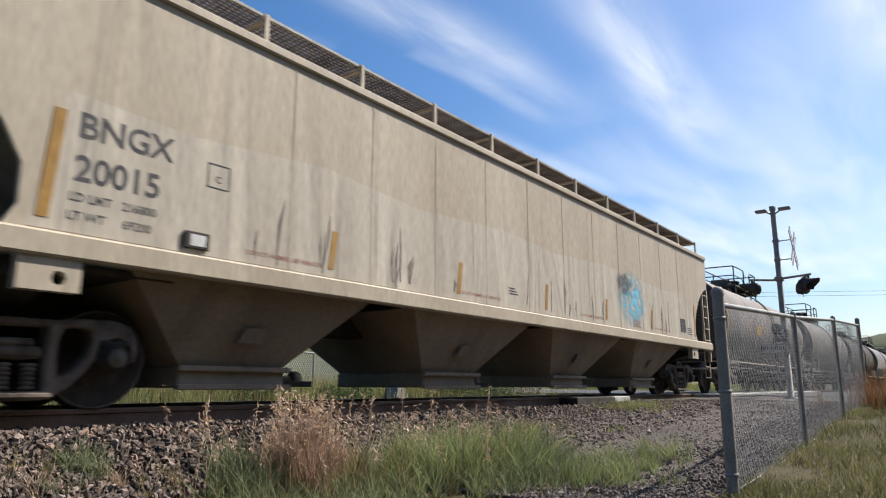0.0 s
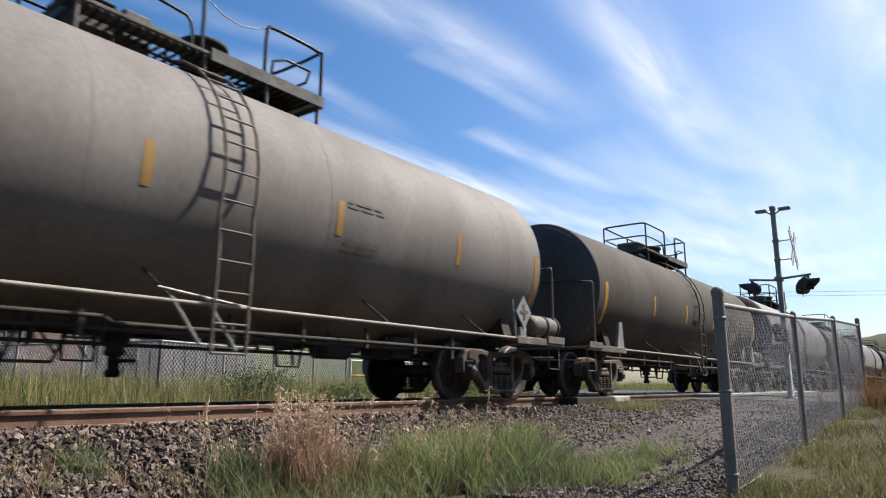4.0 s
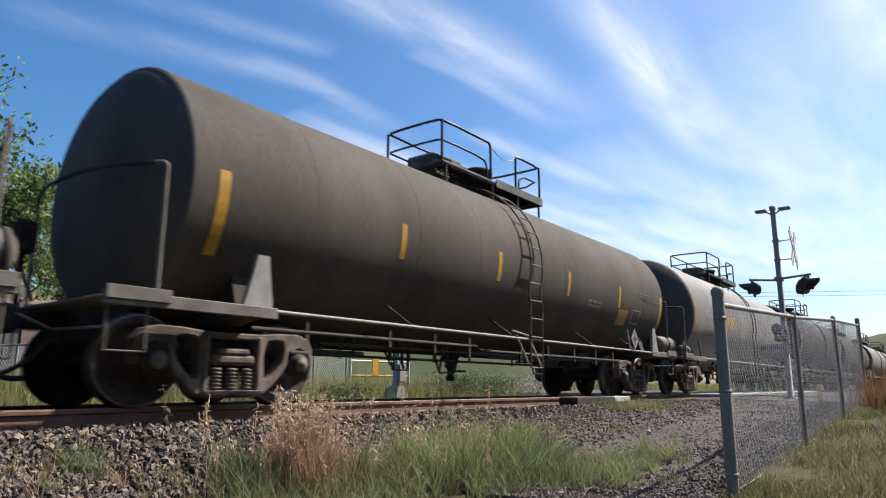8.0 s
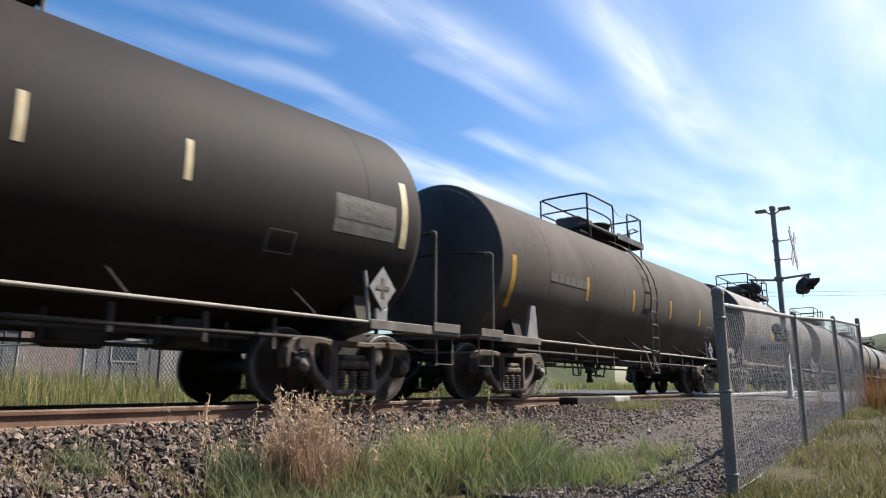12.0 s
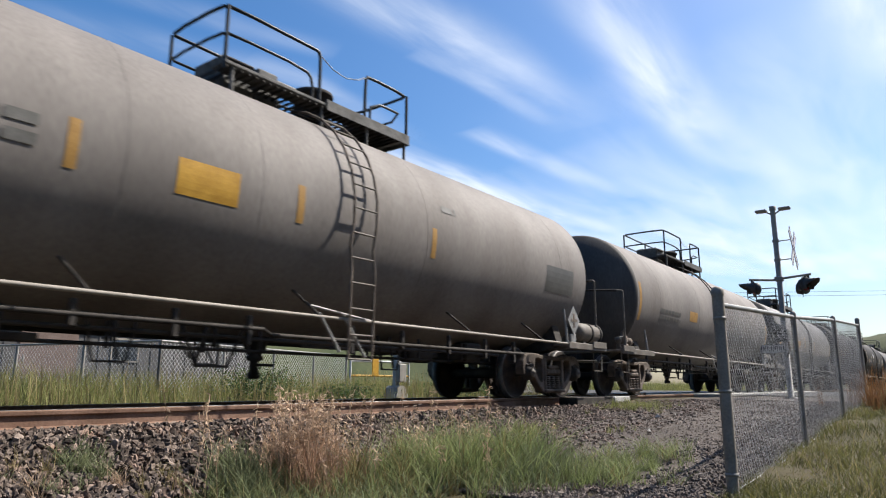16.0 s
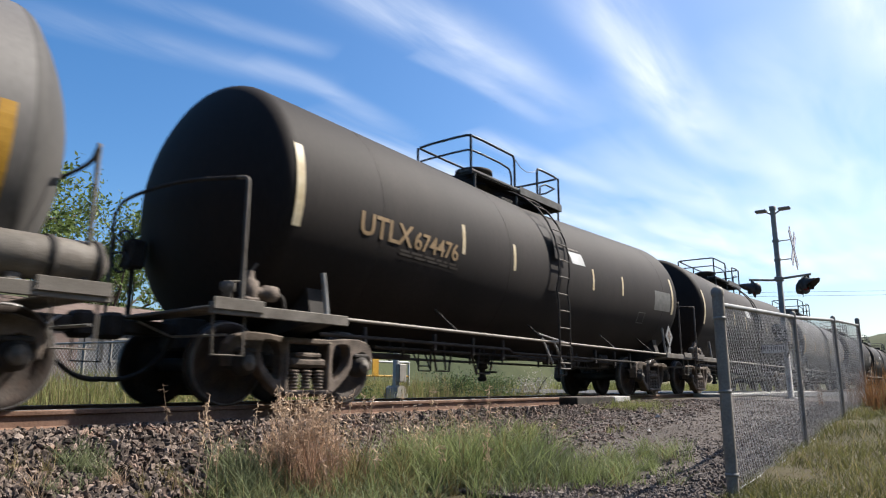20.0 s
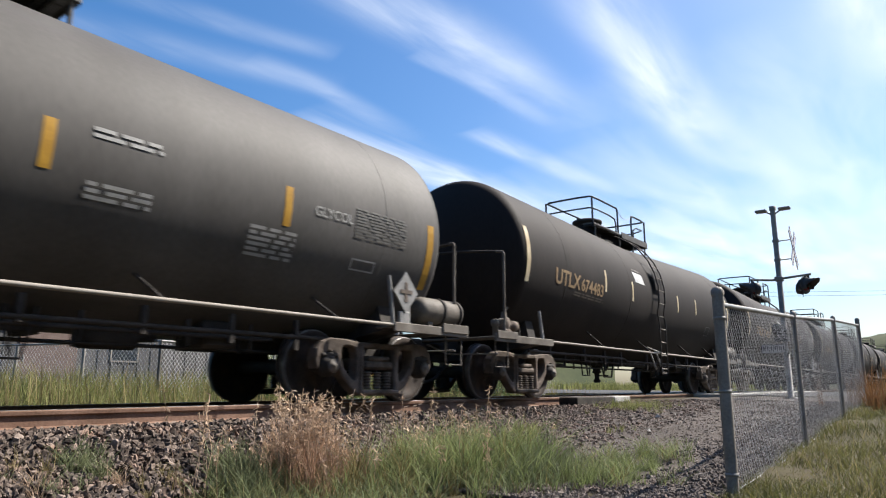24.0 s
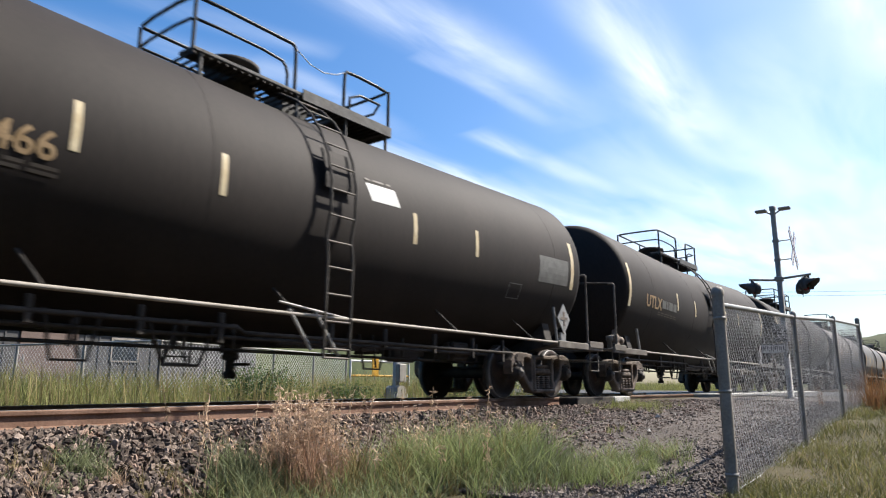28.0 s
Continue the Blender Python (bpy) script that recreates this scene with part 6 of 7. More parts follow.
# middle of the car at the clip's start; kind; own marks
TRAIN = [
    (28.72, "grey", dict(tapes=GREY_TAPES, tape="orange", panels=[NOTICE, (4.75, 5.8, -0.35, 0.12, "patch", "darker repainted patch")], bars=FAINT[1:] + ((5.0, -0.2, 0.6, 0.022, 5, "letter_dark"),), boxes=[(4.3, -0.8, 0.5, 0.25)])),
    (43.84, "grey", dict(gusset=1, tapes=GREY_TAPES, tape="orange", lines=[("PROX 673394", 0.3, -5.2, -0.2, "letter_white")], bars=((-5.0, 0.24, 2.3, 0.2, 1, "letter_faint"), (-5.2, -0.5, 1.4, 0.05, 3, "letter_faint")) + FAINT[:2])),
    (59.29, "olive", dict(tapes=OLIVE_TAPES[:4] + [(4.18, -0.4, 0.06), (6.28, -0.77, 0.05)], panels=[(3.55, 4.15, -0.8, -0.4, "orange", "faded yellow notice panel")], bars=((4.5, -0.02, 0.7, 0.05, 2, "tank_grey"), (5.1, -0.35, 0.5, 0.04, 2, "tank_grey")))),
    (74.73, "dim", dict(tapes=DARK_TAPES[1:4] + DARK_TAPES[5:], tape="orange", lines=[("AOUX 5091", 0.32, -5.38, -0.1, "letter_white")], bars=SUB + FAINT, panels=[(-2.85, -2.1, -0.24, 0.02, "orange", "faded yellow notice panel")])),
    (89.88, "olive", dict(tapes=OLIVE_TAPES, panels=[(3.95, 4.45, -0.79, -0.43, "orange", "faded yellow notice panel")], lines=[("FRA", 0.13, 4.7, -0.01, "letter_faint")],
                          bars=((5.05, 0.0, 0.6, 0.04, 2, "letter_faint"), (5.2, -0.12, 1.1, 0.02, 1, "letter_faint"), (2.4, -0.42, 0.6, 0.05, 2, "tank_grey")), boxes=[(4.68, -0.7, 0.48, 0.3)])),
    (105.12, "pale", dict(tapes=[(-6.3, -0.6, 0.3), (-3.75, -0.33, 0.11), (-1.52, -0.3, 0.14), (1.2, -0.33, 0.1), (6.2, -0.8, 0.12)], tape="orange", lines=[("AOUX 5008", 0.32, -5.38, -0.1, "letter_white")], bars=SUB + FAINT, panels=[(-3.12, -2.3, -0.28, 0.08, "yellow", "faded yellow notice panel")])),
    (120.55, "brown", dict(text="UTLX 674484", notice=0.3)),
    (135.7, "olive", dict(tapes=OLIVE_TAPES, bars=((-4.9, -0.2, 1.5, 0.16, 1, "tank_grey_dark"), (5.05, 0.0, 0.6, 0.04, 2, "letter_faint")), boxes=[(4.68, -0.7, 0.48, 0.3)])),
    (150.84, "grey", dict(tapes=GREY_TAPES, panels=[NOTICE], bars=PRINT, lines=[("GLYCOL", 0.14, 3.9, -0.17, "letter_white")], boxes=[(4.62, -0.9, 0.42, 0.27)])),
    (166.15, "grey", dict(tapes=GREY_TAPES[1:4], tape="orange", panels=[NOTICE, (4.75, 5.8, -0.45, 0.03, "patch", "darker repainted patch")], bars=((-4.5, -0.05, 0.75, 0.1, 2, "letter_faint"), (1.7, 0.38, 0.35, 0.1, 1, "letter_faint")))),
    (181.47, "soft", dict(tapes=GREY_TAPES[:1] + GREY_TAPES[5:], tape="orange", panels=[FADED, (5.2, 5.8, -0.4, 0.0, "patch", "darker repainted patch")], bars=((-4.9, -0.3, 1.5, 0.1, 2, "patch"),))),
    (196.46, "pale", dict(tapes=[GREY_TAPES[0], (-3.74, -0.27, 0.13)] + GREY_TAPES[2:4] + GREY_TAPES[5:], lines=[("AOUX", 0.3, -5.57, -0.1, "letter_faint"), ("C", 0.2, -3.47, -0.11, "letter_faint")], boxes=[(-3.53, -0.14, 0.26, 0.2)],
                          bars=SUB + ((-4.5, -0.1, 0.7, 0.15, 1, "patch"), (-1.78, -0.5, 0.6, 0.035, 3, "letter_faint"), (0.46, -0.62, 0.95, 0.03, 1, "letter_faint"), (3.3, -0.6, 1.5, 0.1, 2, "patch")), panels=[FADED])),
    (211.9, "brown", dict(text="UTLX 674476", notice=0.4)),
    (226.95, "brown", dict(text="UTLX -", notice=-1.52)),
    (242.42, "dark", dict(tapes=DARK_TAPES, lines=[("AOUX 5104", 0.32, -5.38, -0.1, "letter_white"), ("GLYCOL", 0.16, 4.13, -0.15, "letter_white"), ("C", 0.17, -3.26, -0.13, "letter_white")], bars=SUB + PRINT + ((-1.25, -0.77, 0.64, 0.03, 1, "letter_white"), (-3.27, 0.03, 0.16, 0.025, 1, "letter_white")), boxes=[(4.83, -0.7, 0.42, 0.13), (-3.33, -0.16, 0.27, 0.24)])),
    (257.66, "brown", dict(text="UTLX 674483", notice=-1.52, tank=1)),
    (272.76, "brown", dict(text="UTLX 674502", notice=-1.5, tank=1)),
    (287.85, "brown", dict(text="UTLX 674466", notice=0.42)),
    (303.0, "brown", dict(text="UTLX -", notice=0.3)),
    (318.2, "brown", dict()), (333.32, "grey", dict(tapes=GREY_TAPES)), (348.6, "dark", dict(tapes=DARK_TAPES)), (363.72, "grey", dict(tapes=GREY_TAPES)), (379.0, "olive", dict(tapes=OLIVE_TAPES)), (394.12, "grey", dict(tapes=GREY_TAPES)),
]


def sag(me):
    for v in me.vertices:
        v.co.z += 0.05 - 0.18 * (1 - min(1.0, abs(v.co.x) / 6.3))


KINDS = {
    "grey": ("tank_grey", 1.51, 2.33, False, 6.34, -0.02, "weathered light grey tank car with black top railing"),
    "soft": ("tank_grey", 1.55, 2.29, True, 6.36, -0.15, "weathered grey tank car with rounded ends"),
    "dark": ("tank_grey_dark", 1.55, 2.29, True, 6.42, -0.17, "dark grey tank car with yellow side strips"),
    "dim": ("tank_pale", 1.55, 2.29, True, 6.42, -0.17, "grey tank car with worn white lettering and faded strips"),
    "pale": ("tank_pale", 1.55, 2.29, True, 6.42, -0.06, "pale grey tank car with a faded yellow panel"),
    "olive": ("tank_olive", 1.47, 2.30, False, 6.53, 0.06, "dull olive brown tank car with yellow side strips"),
    "brown": ("tank_brown", 1.56, 2.385, True, 6.3, -0.09, "dark brown tank car with rounded ends and cream strips"),
}
CARS = []
protos = {}
for j, (middle, kind, spec) in enumerate(TRAIN):
    shell, r, zc, rounded, half, xl, label = KINDS[kind]
    if kind not in protos:
        car = tank_car(label, shell, r, zc, rounded, half, xl, white_gusset=kind == "olive", manway_high=kind == "brown")
        axle = half - (0.86 if kind == "olive" else 0.66)
        truck(car, -axle)
        truck(car, axle)
        if kind in ("grey", "dark", "olive", "soft", "pale", "dim"):
            reservoir(car, half + 0.27)
        if kind == "olive":
            placard(car, 4.42, 1.24, 0.2)
        else:
            placard(car, half - 0.66)
        if kind != "olive":
            valve_gear(car, -(half + 0.4))
        if kind == "brown":
            for x, a0, a1 in UTLX_TAPES:
                v, f = strip(x, x + (0.12 if abs(x) > 5.5 else 0.075), a0, a1, 8)
                bend(car, "reflector", v, f, 0, 0, r, zc, "cream", "cream reflective strip", proud=0.0032)
            for x0, x1, a0, a1, mt, lab in ((4.78, 5.86, -0.38, 0.09, "letter_faint", "grey lettered panel"),):
                v, f = strip(x0, x1, a0, a1, 5)
                bend(car, "panel", v, f, 0, 0, r, zc, mt, lab, proud=0.0027)
                bars(car, x0 + 0.05, 0.03, 1.0, 0.012, 12, r + 0.003, zc, "tank_grey", 17)
            bars(car, -0.55, 0.72, 0.35, 0.02, 1, r, zc, "letter_faint", 7)
            bv, bf = [], []
            for a in ((3.88, 4.27, -0.75, -0.735), (3.88, 4.27, -0.5, -0.485), (3.88, 3.895, -0.75, -0.485), (4.255, 4.27, -0.75, -0.485)):
                vv, ff = strip(*a, 1)
                bf += [tuple(q + len(bv) for q in t) for t in ff]
                bv += vv
            bend(car, "outlined_box", bv, bf, 0, 0, r, zc, "letter_faint", "faint stencilled outline box")
            # funnel tank: both halves slope down to the middle
            for c in car.children:
                if c.name.split(".")[0] in ("tank_shell", "tank_head", "seam", "reflector", "panel", "small_print", "outlined_box"):
                    sag(c.data)
                elif c.name.split(".")[0] in ("top_platform", "manway", "valve_housing", "relief_valve", "railing"):
                    c.location.z -= 0.11
        protos[kind] = car
    else:
        car = copy_thing(protos[kind], Matrix.Identity(4))
        # marks of the first car of the kind stay with that car
        for c in list(car.children):
            if c.name.split(".")[0] in ("lettering", "small_print", "stencil_box", "gusset") and not (kind == "olive" and c.name.startswith("gusset")) or c.get("own"):
                bpy.data.objects.remove(c)
    before = set(car.children)
    if kind == "brown" and spec.get("text"):
        a, b = spec["text"].split()
        for txt, size, x in ((a, 0.40, -5.3), (b, 0.34, -4.25)):
            if txt == "-":
                bars(car, x, -0.28, 1.0, 0.2, 1, r, zc, "letter_faint", j + 60)
                continue
            v, f = letters(txt, size, 0.018, 1.0)
            bend(car, "lettering", v, f, x, -0.34, r, zc, "letter_tan", txt)
        bars(car, -4.5, -0.42, 1.3, 0.03, 2, r, zc, "tank_olive", j)
        x = spec["notice"]
        v, f = strip(x, x + 0.55, 0.25, 0.49, 5)
        bend(car, "panel", [(a + 0.3 * (0.55 - b), b, c) for a, b, c in v], f, 0, 0, r, zc, "white", "white notice panel", proud=0.0027)
        bars(car, x + 0.02, 0.53, 0.5, 0.03, 1, r, zc, "tank_grey", j + 40)
        if "tank" in spec:
            reservoir(car, half + 0.27)
    elif "tapes" in spec:
        if spec.get("gusset"):
            for c in [c for c in car.children if c.name.startswith("stanchion")]:
                if min(v.co.x for v in c.data.vertices) < 0:
                    bpy.data.objects.remove(c)
            wide_gusset(car, half)
        tank_marks(car, spec, r, zc)
    for c in set(car.children) - before:
        c["own"] = 1
        if kind == "brown" and c.name.split(".")[0] in ("lettering", "panel", "small_print"):
            sag(c.data)
    CARS.append((car, middle))
for car, _ in CARS:
    for c in car.children:
        if "own" in c:
            del c["own"]


def hopper_car():
    """Covered hopper: curved side sheets, roof walkway, outlet bays, end ladders."""
    car = thing("hopper_car", "dusty beige covered hopper car with dark lettering", "hopper car", "cars of the freight train")
    side = [(-8.8, 1.42), (8.8, 1.42), (8.69, 1.62), (8.70, 1.95), (8.87, 2.25), (9.12, 2.55), (9.45, 2.82), (9.85, 2.97), (10.0, 3.0), (10.0, 3.86), (-10.0, 3.86), (-10.0, 3.0), (-9.85, 2.97), (-9.45, 2.82), (-9.12, 2.55), (-8.87, 2.25), (-8.70, 1.95), (-8.69, 1.62)]
    for s in (-1, 1):
        part("side_sheet", Shape().prism(side, s * 1.5 - 0.03, s * 1.5 + 0.03), "beige", car, "beige side sheet with dents and streaks")
        part("side_sill", Shape().box(-10.0, 10.0, s * 1.53 - 0.07, s * 1.53 + 0.07, 1.22, 1.43, 0.02), "beige", car, "bright side sill")
        part("eave_rail", Shape().box(-10.0, 10.0, s * 1.5 - 0.07, s * 1.5 + 0.09, 3.84, 3.96, 0.02), "beige", car)
        wk = part("roof_walkway", Shape().box(-9.6, 9.6, s * 1.42 - 0.012, s * 1.42 + 0.012, 4.30, 4.34, 0.004).box(-9.6, 9.6, s * 0.95 - 0.012, s * 0.95 + 0.012, 4.30, 4.34, 0.004), "galv", car, "open grating walkway above the eave")
        gr = Shape()
        for i in range(240):
            x = -9.6 + 0.08 * i
            gr.box(x - 0.012, x + 0.012, min(s * 0.95, s * 1.42), max(s * 0.95, s * 1.42), 4.305, 4.33)
        for i in range(7):
            y = s * (1.0 + 0.06 * i)
            gr.box(-9.6, 9.6, y - 0.010, y + 0.010, 4.31, 4.332)
        part("grating", gr, "truck", wk)
        for i in range(13):
            x = -9.5 + 1.583 * i
            part("walkway_bracket", Shape().box(x - 0.035, x + 0.035, min(s * 1.42, s * 1.46), max(s * 1.42, s * 1.46), 3.93, 4.34, 0.006).box(x - 0.03, x + 0.03, min(s * 0.9, s * 1.44), max(s * 0.9, s * 1.44), 4.26, 4.30, 0.006), "beige", wk)
    roof = [(-1.5, 3.9)] + [(1.5 * math.sin(radians(a)) / math.sin(radians(60)), 3.9 + 0.24 * (math.cos(radians(a)) - 0.5) * 2) for a in range(-60, 61, 12)] + [(1.5, 3.9)]
    part("roof", Shape().prism(roof[1:-1], -10.0, 10.0, plane="yz"), "beige", car)
    part("hatch_trough", Shape().box(-8.5, 8.5, -0.3, 0.3, 4.1, 4.25, 0.03), "beige", car)
    # end slope sheets and posts
    for s in (-1, 1):
        sh = Shape().add([(s * 7.2, -1.47, 1.4), (s * 7.2, 1.47, 1.4), (s * 9.95, 1.47, 3.3), (s * 9.95, -1.47, 3.3), (s * 7.15, -1.47, 1.45), (s * 7.15, 1.47, 1.45), (s * 9.9, 1.47, 3.35), (s * 9.9, -1.47, 3.35)],
                         [(0, 1, 2, 3), (4, 5, 6, 7), (0, 3, 7, 4), (1, 2, 6, 5), (0, 1, 5, 4), (2, 3, 7, 6)])
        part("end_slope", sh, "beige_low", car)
        part("end_sheet", Shape().box(min(s * 9.9, s * 9.96), max(s * 9.9, s * 9.96), -1.47, 1.47, 3.3, 3.9, 0.01), "beige", car)
        for y in (-0.75, 0.75):
            part("end_post", Shape().box(s * 9.3 - 0.09, s * 9.3 + 0.09, y - 0.07, y + 0.07, 1.2, 2.9, 0.02), "under", car)
        part("end_beam", Shape().box(min(s * 9.8, s * 10.0), max(s * 9.8, s * 10.0), -1.5, 1.5, 1.2, 1.42, 0.02), "beige", car)
        part("shear_plate", Shape().box(min(s * 7.2, s * 10.0), max(s * 7.2, s * 10.0), -1.4, 1.4, 1.16, 1.22, 0.01), "under", car)
        for yy in (-1, 1):
            ld = part("end_ladder", Shape().box(s * 9.52 - 0.03, s * 9.52 + 0.03, yy * 1.5 - 0.03, yy * 1.5 + 0.03, 1.42, 2.9, 0.006).box(s * 9.95 - 0.04, s * 9.95 + 0.04, yy * 1.5 - 0.04, yy * 1.5 + 0.04, 0.9, 3.0, 0.006), "beige", car, "pale ladder at the car's corner")
            for i in range(5):
                part("rung", Shape().tube([(s * 9.52, yy * 1.53, 1.5 + 0.32 * i), (s * 9.95, yy * 1.53, 1.5 + 0.32 * i)], 0.016, 6), "beige", ld)
            part("sill_step", Shape().tube([(s * 9.45, yy * 1.5, 1.2), (s * 9.45, yy * 1.5, 0.45), (s * 9.9, yy * 1.5, 0.45), (s * 9.9, yy * 1.5, 1.2)], 0.016, 6).tube([(s * 9.45, yy * 1.5, 0.75), (s * 9.9, yy * 1.5, 0.75)], 0.014, 6), "beige", car)
            part("jacking_pad", Shape().prism([(s * 8.65, 0.95), (s * 8.15, 0.95), (s * 8.15, 1.22), (s * 8.65, 1.22)], yy * 1.5 - 0.06, yy * 1.5 + 0.06,
                                              [[(s * 8.33 + 0.06 * math.cos(a * 0.7854), 1.06 + 0.06 * math.sin(a * 0.7854)) for a in range(8)]]), "beige", car, "beige jacking pad with a round hole")
        part("stub_sill", Shape().box(min(s * 6.8, s * 10.2), max(s * 6.8, s * 10.2), -0.2, 0.2, 0.68, 1.18, 0.02), "under", car)
        part("body_bolster", Shape().prism([(-1.45, 1.05), (-1.45, 1.16), (1.45, 1.16), (1.45, 1.05), (0.5, 0.78), (-0.5, 0.78)], s * 8.5 - 0.2, s * 8.5 + 0.2, plane="yz"), "under", car)
        coupler(car, s * 10.55, s)
    # outlet bays
    for i, x in enumerate((-6.07, -2.02, 2.0, 6.05)):
        a, b = 1.6, 0.66
        top_ = [(x - a, -1.45, 1.25), (x + a, -1.45, 1.25), (x + a, 1.45, 1.25), (x - a, 1.45, 1.25)]
        bot = [(x - b, -0.86, 0.40), (x + b, -0.86, 0.40), (x + b, 0.86, 0.40), (x - b, 0.86, 0.40)]
        bay = part("hopper_bay", Shape().add(top_ + bot, [(0, 1, 5, 4), (1, 2, 6, 5), (2, 3, 7, 6), (3, 0, 4, 7), (0, 3, 2, 1), (4, 5, 6, 7)]), "beige_low", car, "sloping darker beige outlet bay")
        part("vibrator_bracket", Shape().add([(x + dx, -1.12 - k * 0.05 - 0.5 * (z - 0.72), z) for k in (0, 1) for dx, z in ((-0.16, 0.66), (0.16, 0.66), (0.12, 0.82), (-0.12, 0.82))],
                                             [(0, 1, 2, 3), (4, 5, 6, 7), (0, 1, 5, 4), (1, 2, 6, 5), (2, 3, 7, 6), (3, 0, 4, 7)]), "beige_low", bay, "darker beige vibrator bracket")
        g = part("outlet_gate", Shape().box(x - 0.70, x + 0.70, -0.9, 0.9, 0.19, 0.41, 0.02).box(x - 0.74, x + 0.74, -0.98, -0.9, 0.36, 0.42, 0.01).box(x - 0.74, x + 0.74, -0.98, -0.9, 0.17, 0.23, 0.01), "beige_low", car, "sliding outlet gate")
        part("gate_shaft", Shape().tube([(x + 0.7, -0.6, 0.3), (x + 1.1, -0.6, 0.3)], 0.03, 8).lathe([(x + 1.06, 0.09), (x + 1.16, 0.09), (x + 1.2, 0.04)], "x", 8, (0, -0.6, 0.3)), "beige_low", g)
        for yy in (-0.76, 0.76):
            part("gate_rail", Shape().box(x + 0.7, x + 1.25, yy - 0.04, yy + 0.04, 0.2, 0.27, 0.01), "under", g)
    part("partition", Shape().box(-7.4, 7.4, -0.18, 0.18, 0.9, 1.3, 0.02), "under", car, "centre sill")
    # marks on the near side
    y = -1.534
    def flat(txt, size, x, z, mt, lab=""):
        v, f = letters(txt, size, 0.02)
        part("lettering", Shape().add([(x + a, y, z + b) for a, b, _ in v], f), mt, car, lab or txt)
    edge = [(-8.62, 1.45), (8.55, 1.45), (8.6, 2.0), (7.6, 2.62), (6.2, 2.55), (4.7, 2.62), (2.6, 2.7), (0.4, 2.6), (-1.4, 2.72), (-3.6, 2.6), (-5.4, 2.74), (-7.2, 2.6), (-8.4, 2.66)]
    part("repainted_band", Shape().prism(edge, -1.5325, -1.52), "beige_pale", car, "paler repainted lower band")
    flat("BNGX", 0.32, -8.3, 2.28, "letter_dark")
    flat("20015", 0.32, -8.3, 1.9, "letter_dark")
    flat("LD LMT   216800", 0.11, -8.32, 1.72, "letter_dark")
    flat("LT WT     69200", 0.11, -8.32, 1.56, "letter_dark")
    flat("C", 0.1, -6.92, 2.2, "letter_dark")
    for x in (-6.5, -2.62, 1.38, 5.43):
        v, f = letters("DO NOT HAMMER, USE VIBRATORS", 0.07, 0.01, 1.1)
        part("lettering", Shape().add([(x + a, y, 1.54 + b) for a, b, _ in v], f), "letter_red", car, "faded red warning line")
    for k in range(4):
        part("small_print", Shape().box(7.95, 8.35 - 0.05 * (k % 2), y - 0.002, y + 0.004, 1.57 + 0.05 * k, 1.59 + 0.05 * k), "letter_dark", car, "line of small worn print")
    for k in range(4):
        part("small_print", Shape().box(4.1, 4.55 - 0.04 * (k % 2), y - 0.002, y + 0.004, 1.52 + 0.045 * k, 1.54 + 0.045 * k), "letter_red", car, "line of small worn red print")
    for k in range(3):
        part("small_print", Shape().box(-1.25, -0.97 - 0.05 * k, y - 0.002, y + 0.004, 1.68 + 0.045 * k, 1.70 + 0.045 * k), "letter_dark", car, "line of small worn print")
    for x0, x1, z0, z1 in ((-7.01, -6.75, 2.14, 2.15), (-7.01, -6.75, 2.38, 2.39), (-7.01, -7.0, 2.14, 2.39), (-6.76, -6.75, 2.14, 2.39)):
        part("stencil_line", Shape().box(x0, x1, y - 0.002, y + 0.004, z0, z1), "letter_dark", car)
    for x, w, z0, z1 in ((-8.56, 0.1, 1.54, 2.48), (-5.33, 0.09, 1.54, 2.0), (-2.73, 0.09, 1.53, 2.0), (-0.04, 0.09, 1.53, 1.99), (2.58, 0.09, 1.55, 1.99), (5.2, 0.09, 1.54, 2.0), (8.53, 0.1, 1.55, 2.42)):
        part("reflector", Shape().prism([(x, z0), (x + w, z0), (x + w + 0.06, z1), (x + 0.06, z1)], y - 0.003, y + 0.004), "orange", car, "faded orange reflective strip")
    part("label_pocket", Shape().box(-7.23, -6.95, y - 0.03, y + 0.004, 1.49, 1.66, 0.01), "under", car, "small card holder")
    part("card", Shape().box(-7.17, -7.0, y - 0.034, y - 0.0305, 1.52, 1.63), "white", car)
    for q in ((7.38, 7.57), (7.6, 7.8)):
        part("consolidated_stencil", Shape().box(q[0], q[1], y - 0.003, y + 0.004, 1.6, 1.95), "letter_dark", car)
    # dents and scuffs
    g = random.Random(11)
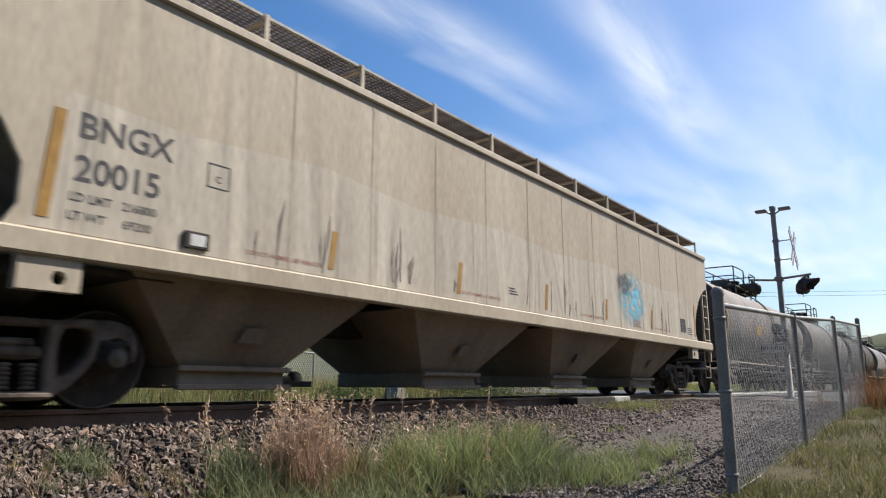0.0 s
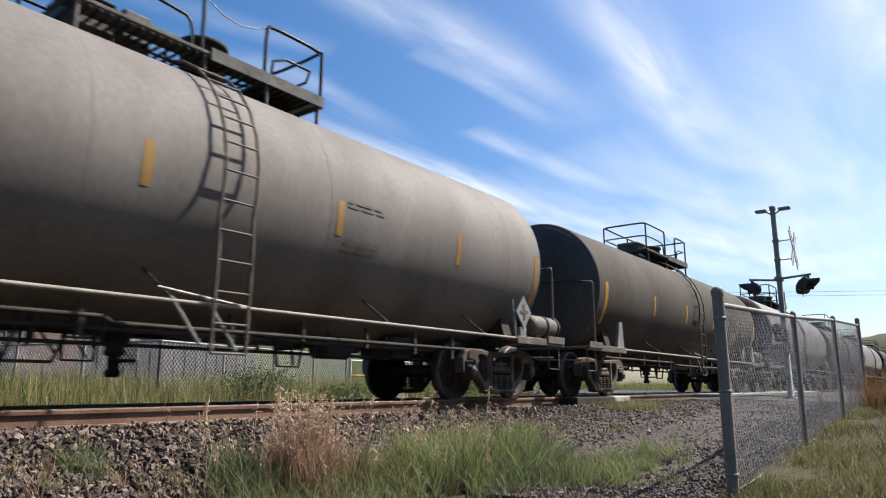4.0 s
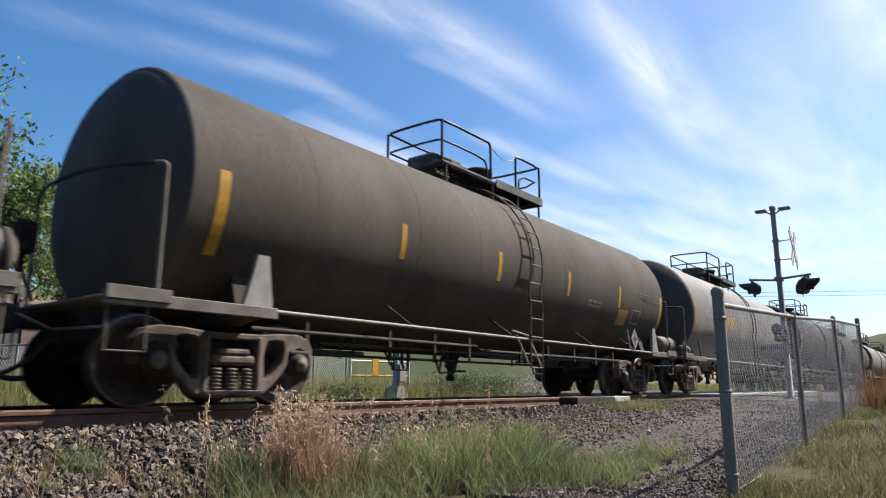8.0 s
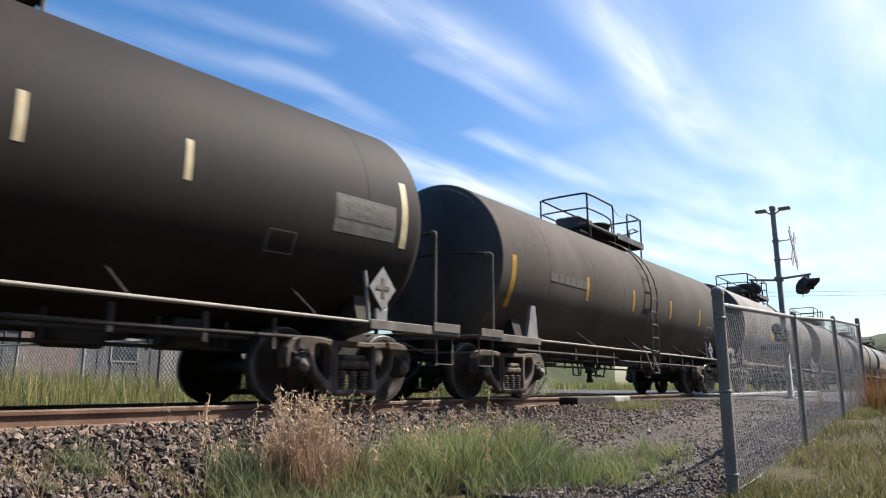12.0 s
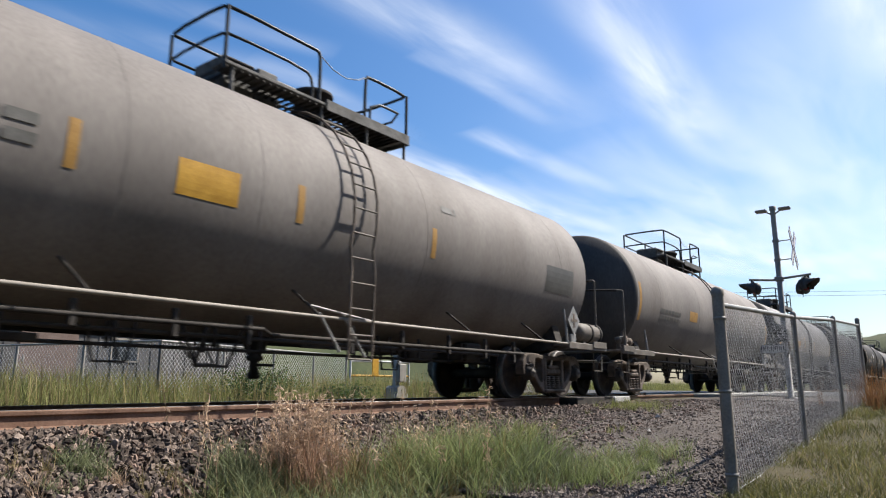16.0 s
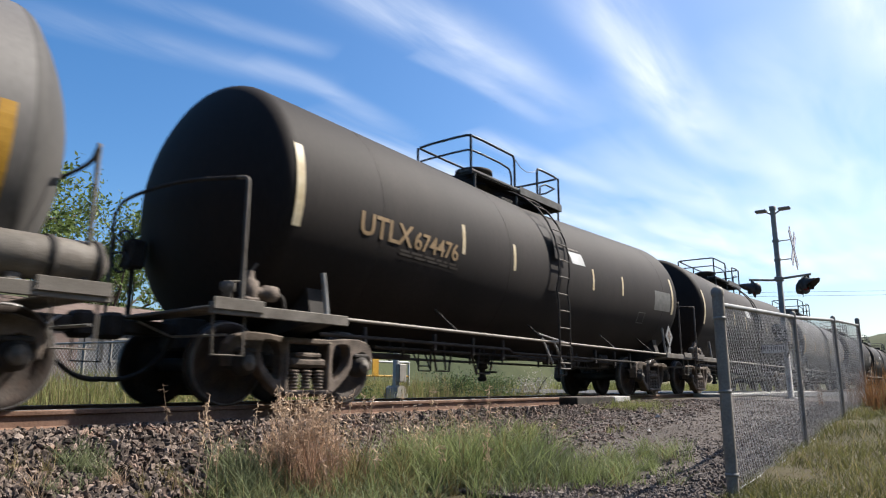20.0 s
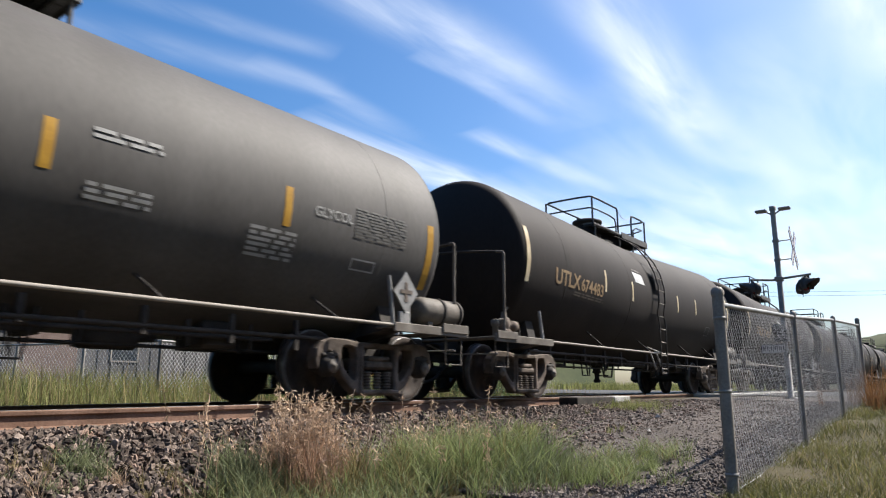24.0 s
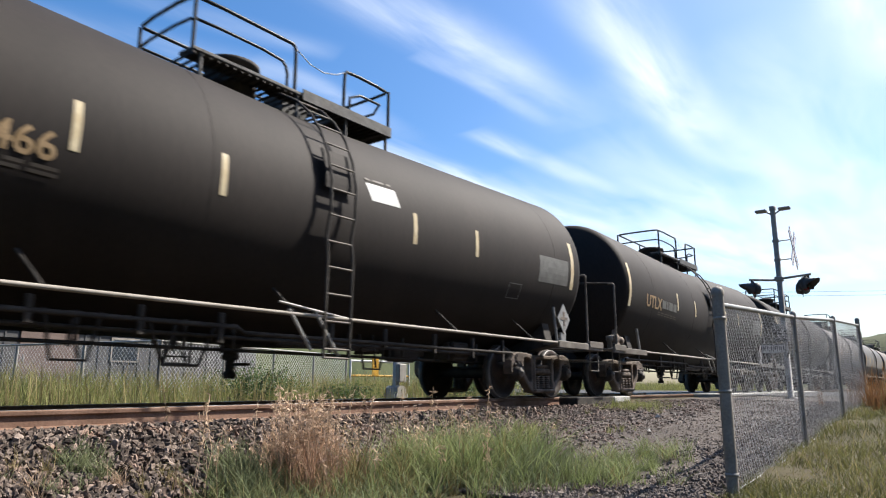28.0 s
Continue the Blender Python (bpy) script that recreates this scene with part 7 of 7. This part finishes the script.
    for i in range(26):
        x, h_ = g.uniform(-6.6, 6.5), g.uniform(0.15, 0.75)
        z0 = 1.46 + g.uniform(0, 0.1)
        w = g.uniform(0.008, 0.022)
        part("scuff", Shape().prism([(x, z0), (x + w, z0), (x + w * 0.8 + g.uniform(-0.05, 0.09), z0 + h_ * 0.6), (x + g.uniform(-0.02, 0.1), z0 + h_)], y - 0.003, y + 0.003), "dent", car, "dark vertical scuff mark")
    part("spray_paint", Shape().add([(3.2, y - 0.002, 1.5), (4.85, y - 0.002, 1.5), (4.85, y - 0.002, 2.8), (3.2, y - 0.002, 2.8)], [(0, 1, 2, 3)]), "spray_teal", car, "faded teal spray paint")
    part("spray_paint", Shape().add([(3.0, y - 0.004, 2.05), (4.15, y - 0.004, 2.05), (4.15, y - 0.004, 2.8), (3.0, y - 0.004, 2.8)], [(0, 1, 2, 3)]), "spray_dark", car, "smoky grey spray paint")
    for x in (-5.93, -4.6, -3.25, -1.92, -0.58, 0.75, 2.1, 3.4, 4.72, 6.06, 7.38):
        part("panel_seam", Shape().box(x - 0.006, x + 0.006, y - 0.001, y + 0.004, 1.44, 3.84), "beige", car)
    for c in car.children_recursive:
        c.data.transform(Matrix.Diagonal((0.975, 1, 1, 1)))
    truck(car, -8.26)
    truck(car, 8.26)
    return car


hopper = hopper_car()
CARS.insert(0, (hopper, 10.5))


# ---- what moves ----
def gone(t):
    """Metres that the train has gone at t seconds."""
    return 9.93 * t + 0.0055 * t * t


def motions():
    for car, x in CARS:
        walk(car, [(t, pose(x - gone(t), YC, 0)) for t in range(0, 29, 2)])
        wheels = [c for c in car.children if c.name.split(".")[0] == "wheelset"]
        # the wheels turn while the car is near
        times = [k / 15 for k in range(0, 421) if -14 < x - gone(k / 15) < 34]
        for w in wheels:
            p0 = w.matrix_basis.translation.copy()
            rows = []
            for t in times:
                a = -gone(t) / WHEEL_R
                rows.append((t, Matrix.Translation(p0) @ Matrix.Rotation(a % (2 * math.pi), 4, "Y")))
            if not rows:
                continue
            if rows[0][0] > 0:
                rows.insert(0, (0.0, rows[0][1]))
            if rows[-1][0] < 28:
                rows.append((28.0, rows[-1][1]))
            walk(w, rows)
    for ob, (dx, dy) in CLOUDS:
        x, y, z = ob.location
        walk(ob, [(0.0, pose(x, y, z)), (14.0, pose(x + dx / 2, y + dy / 2, z)), (28.0, pose(x + dx, y + dy, z))])


motions()
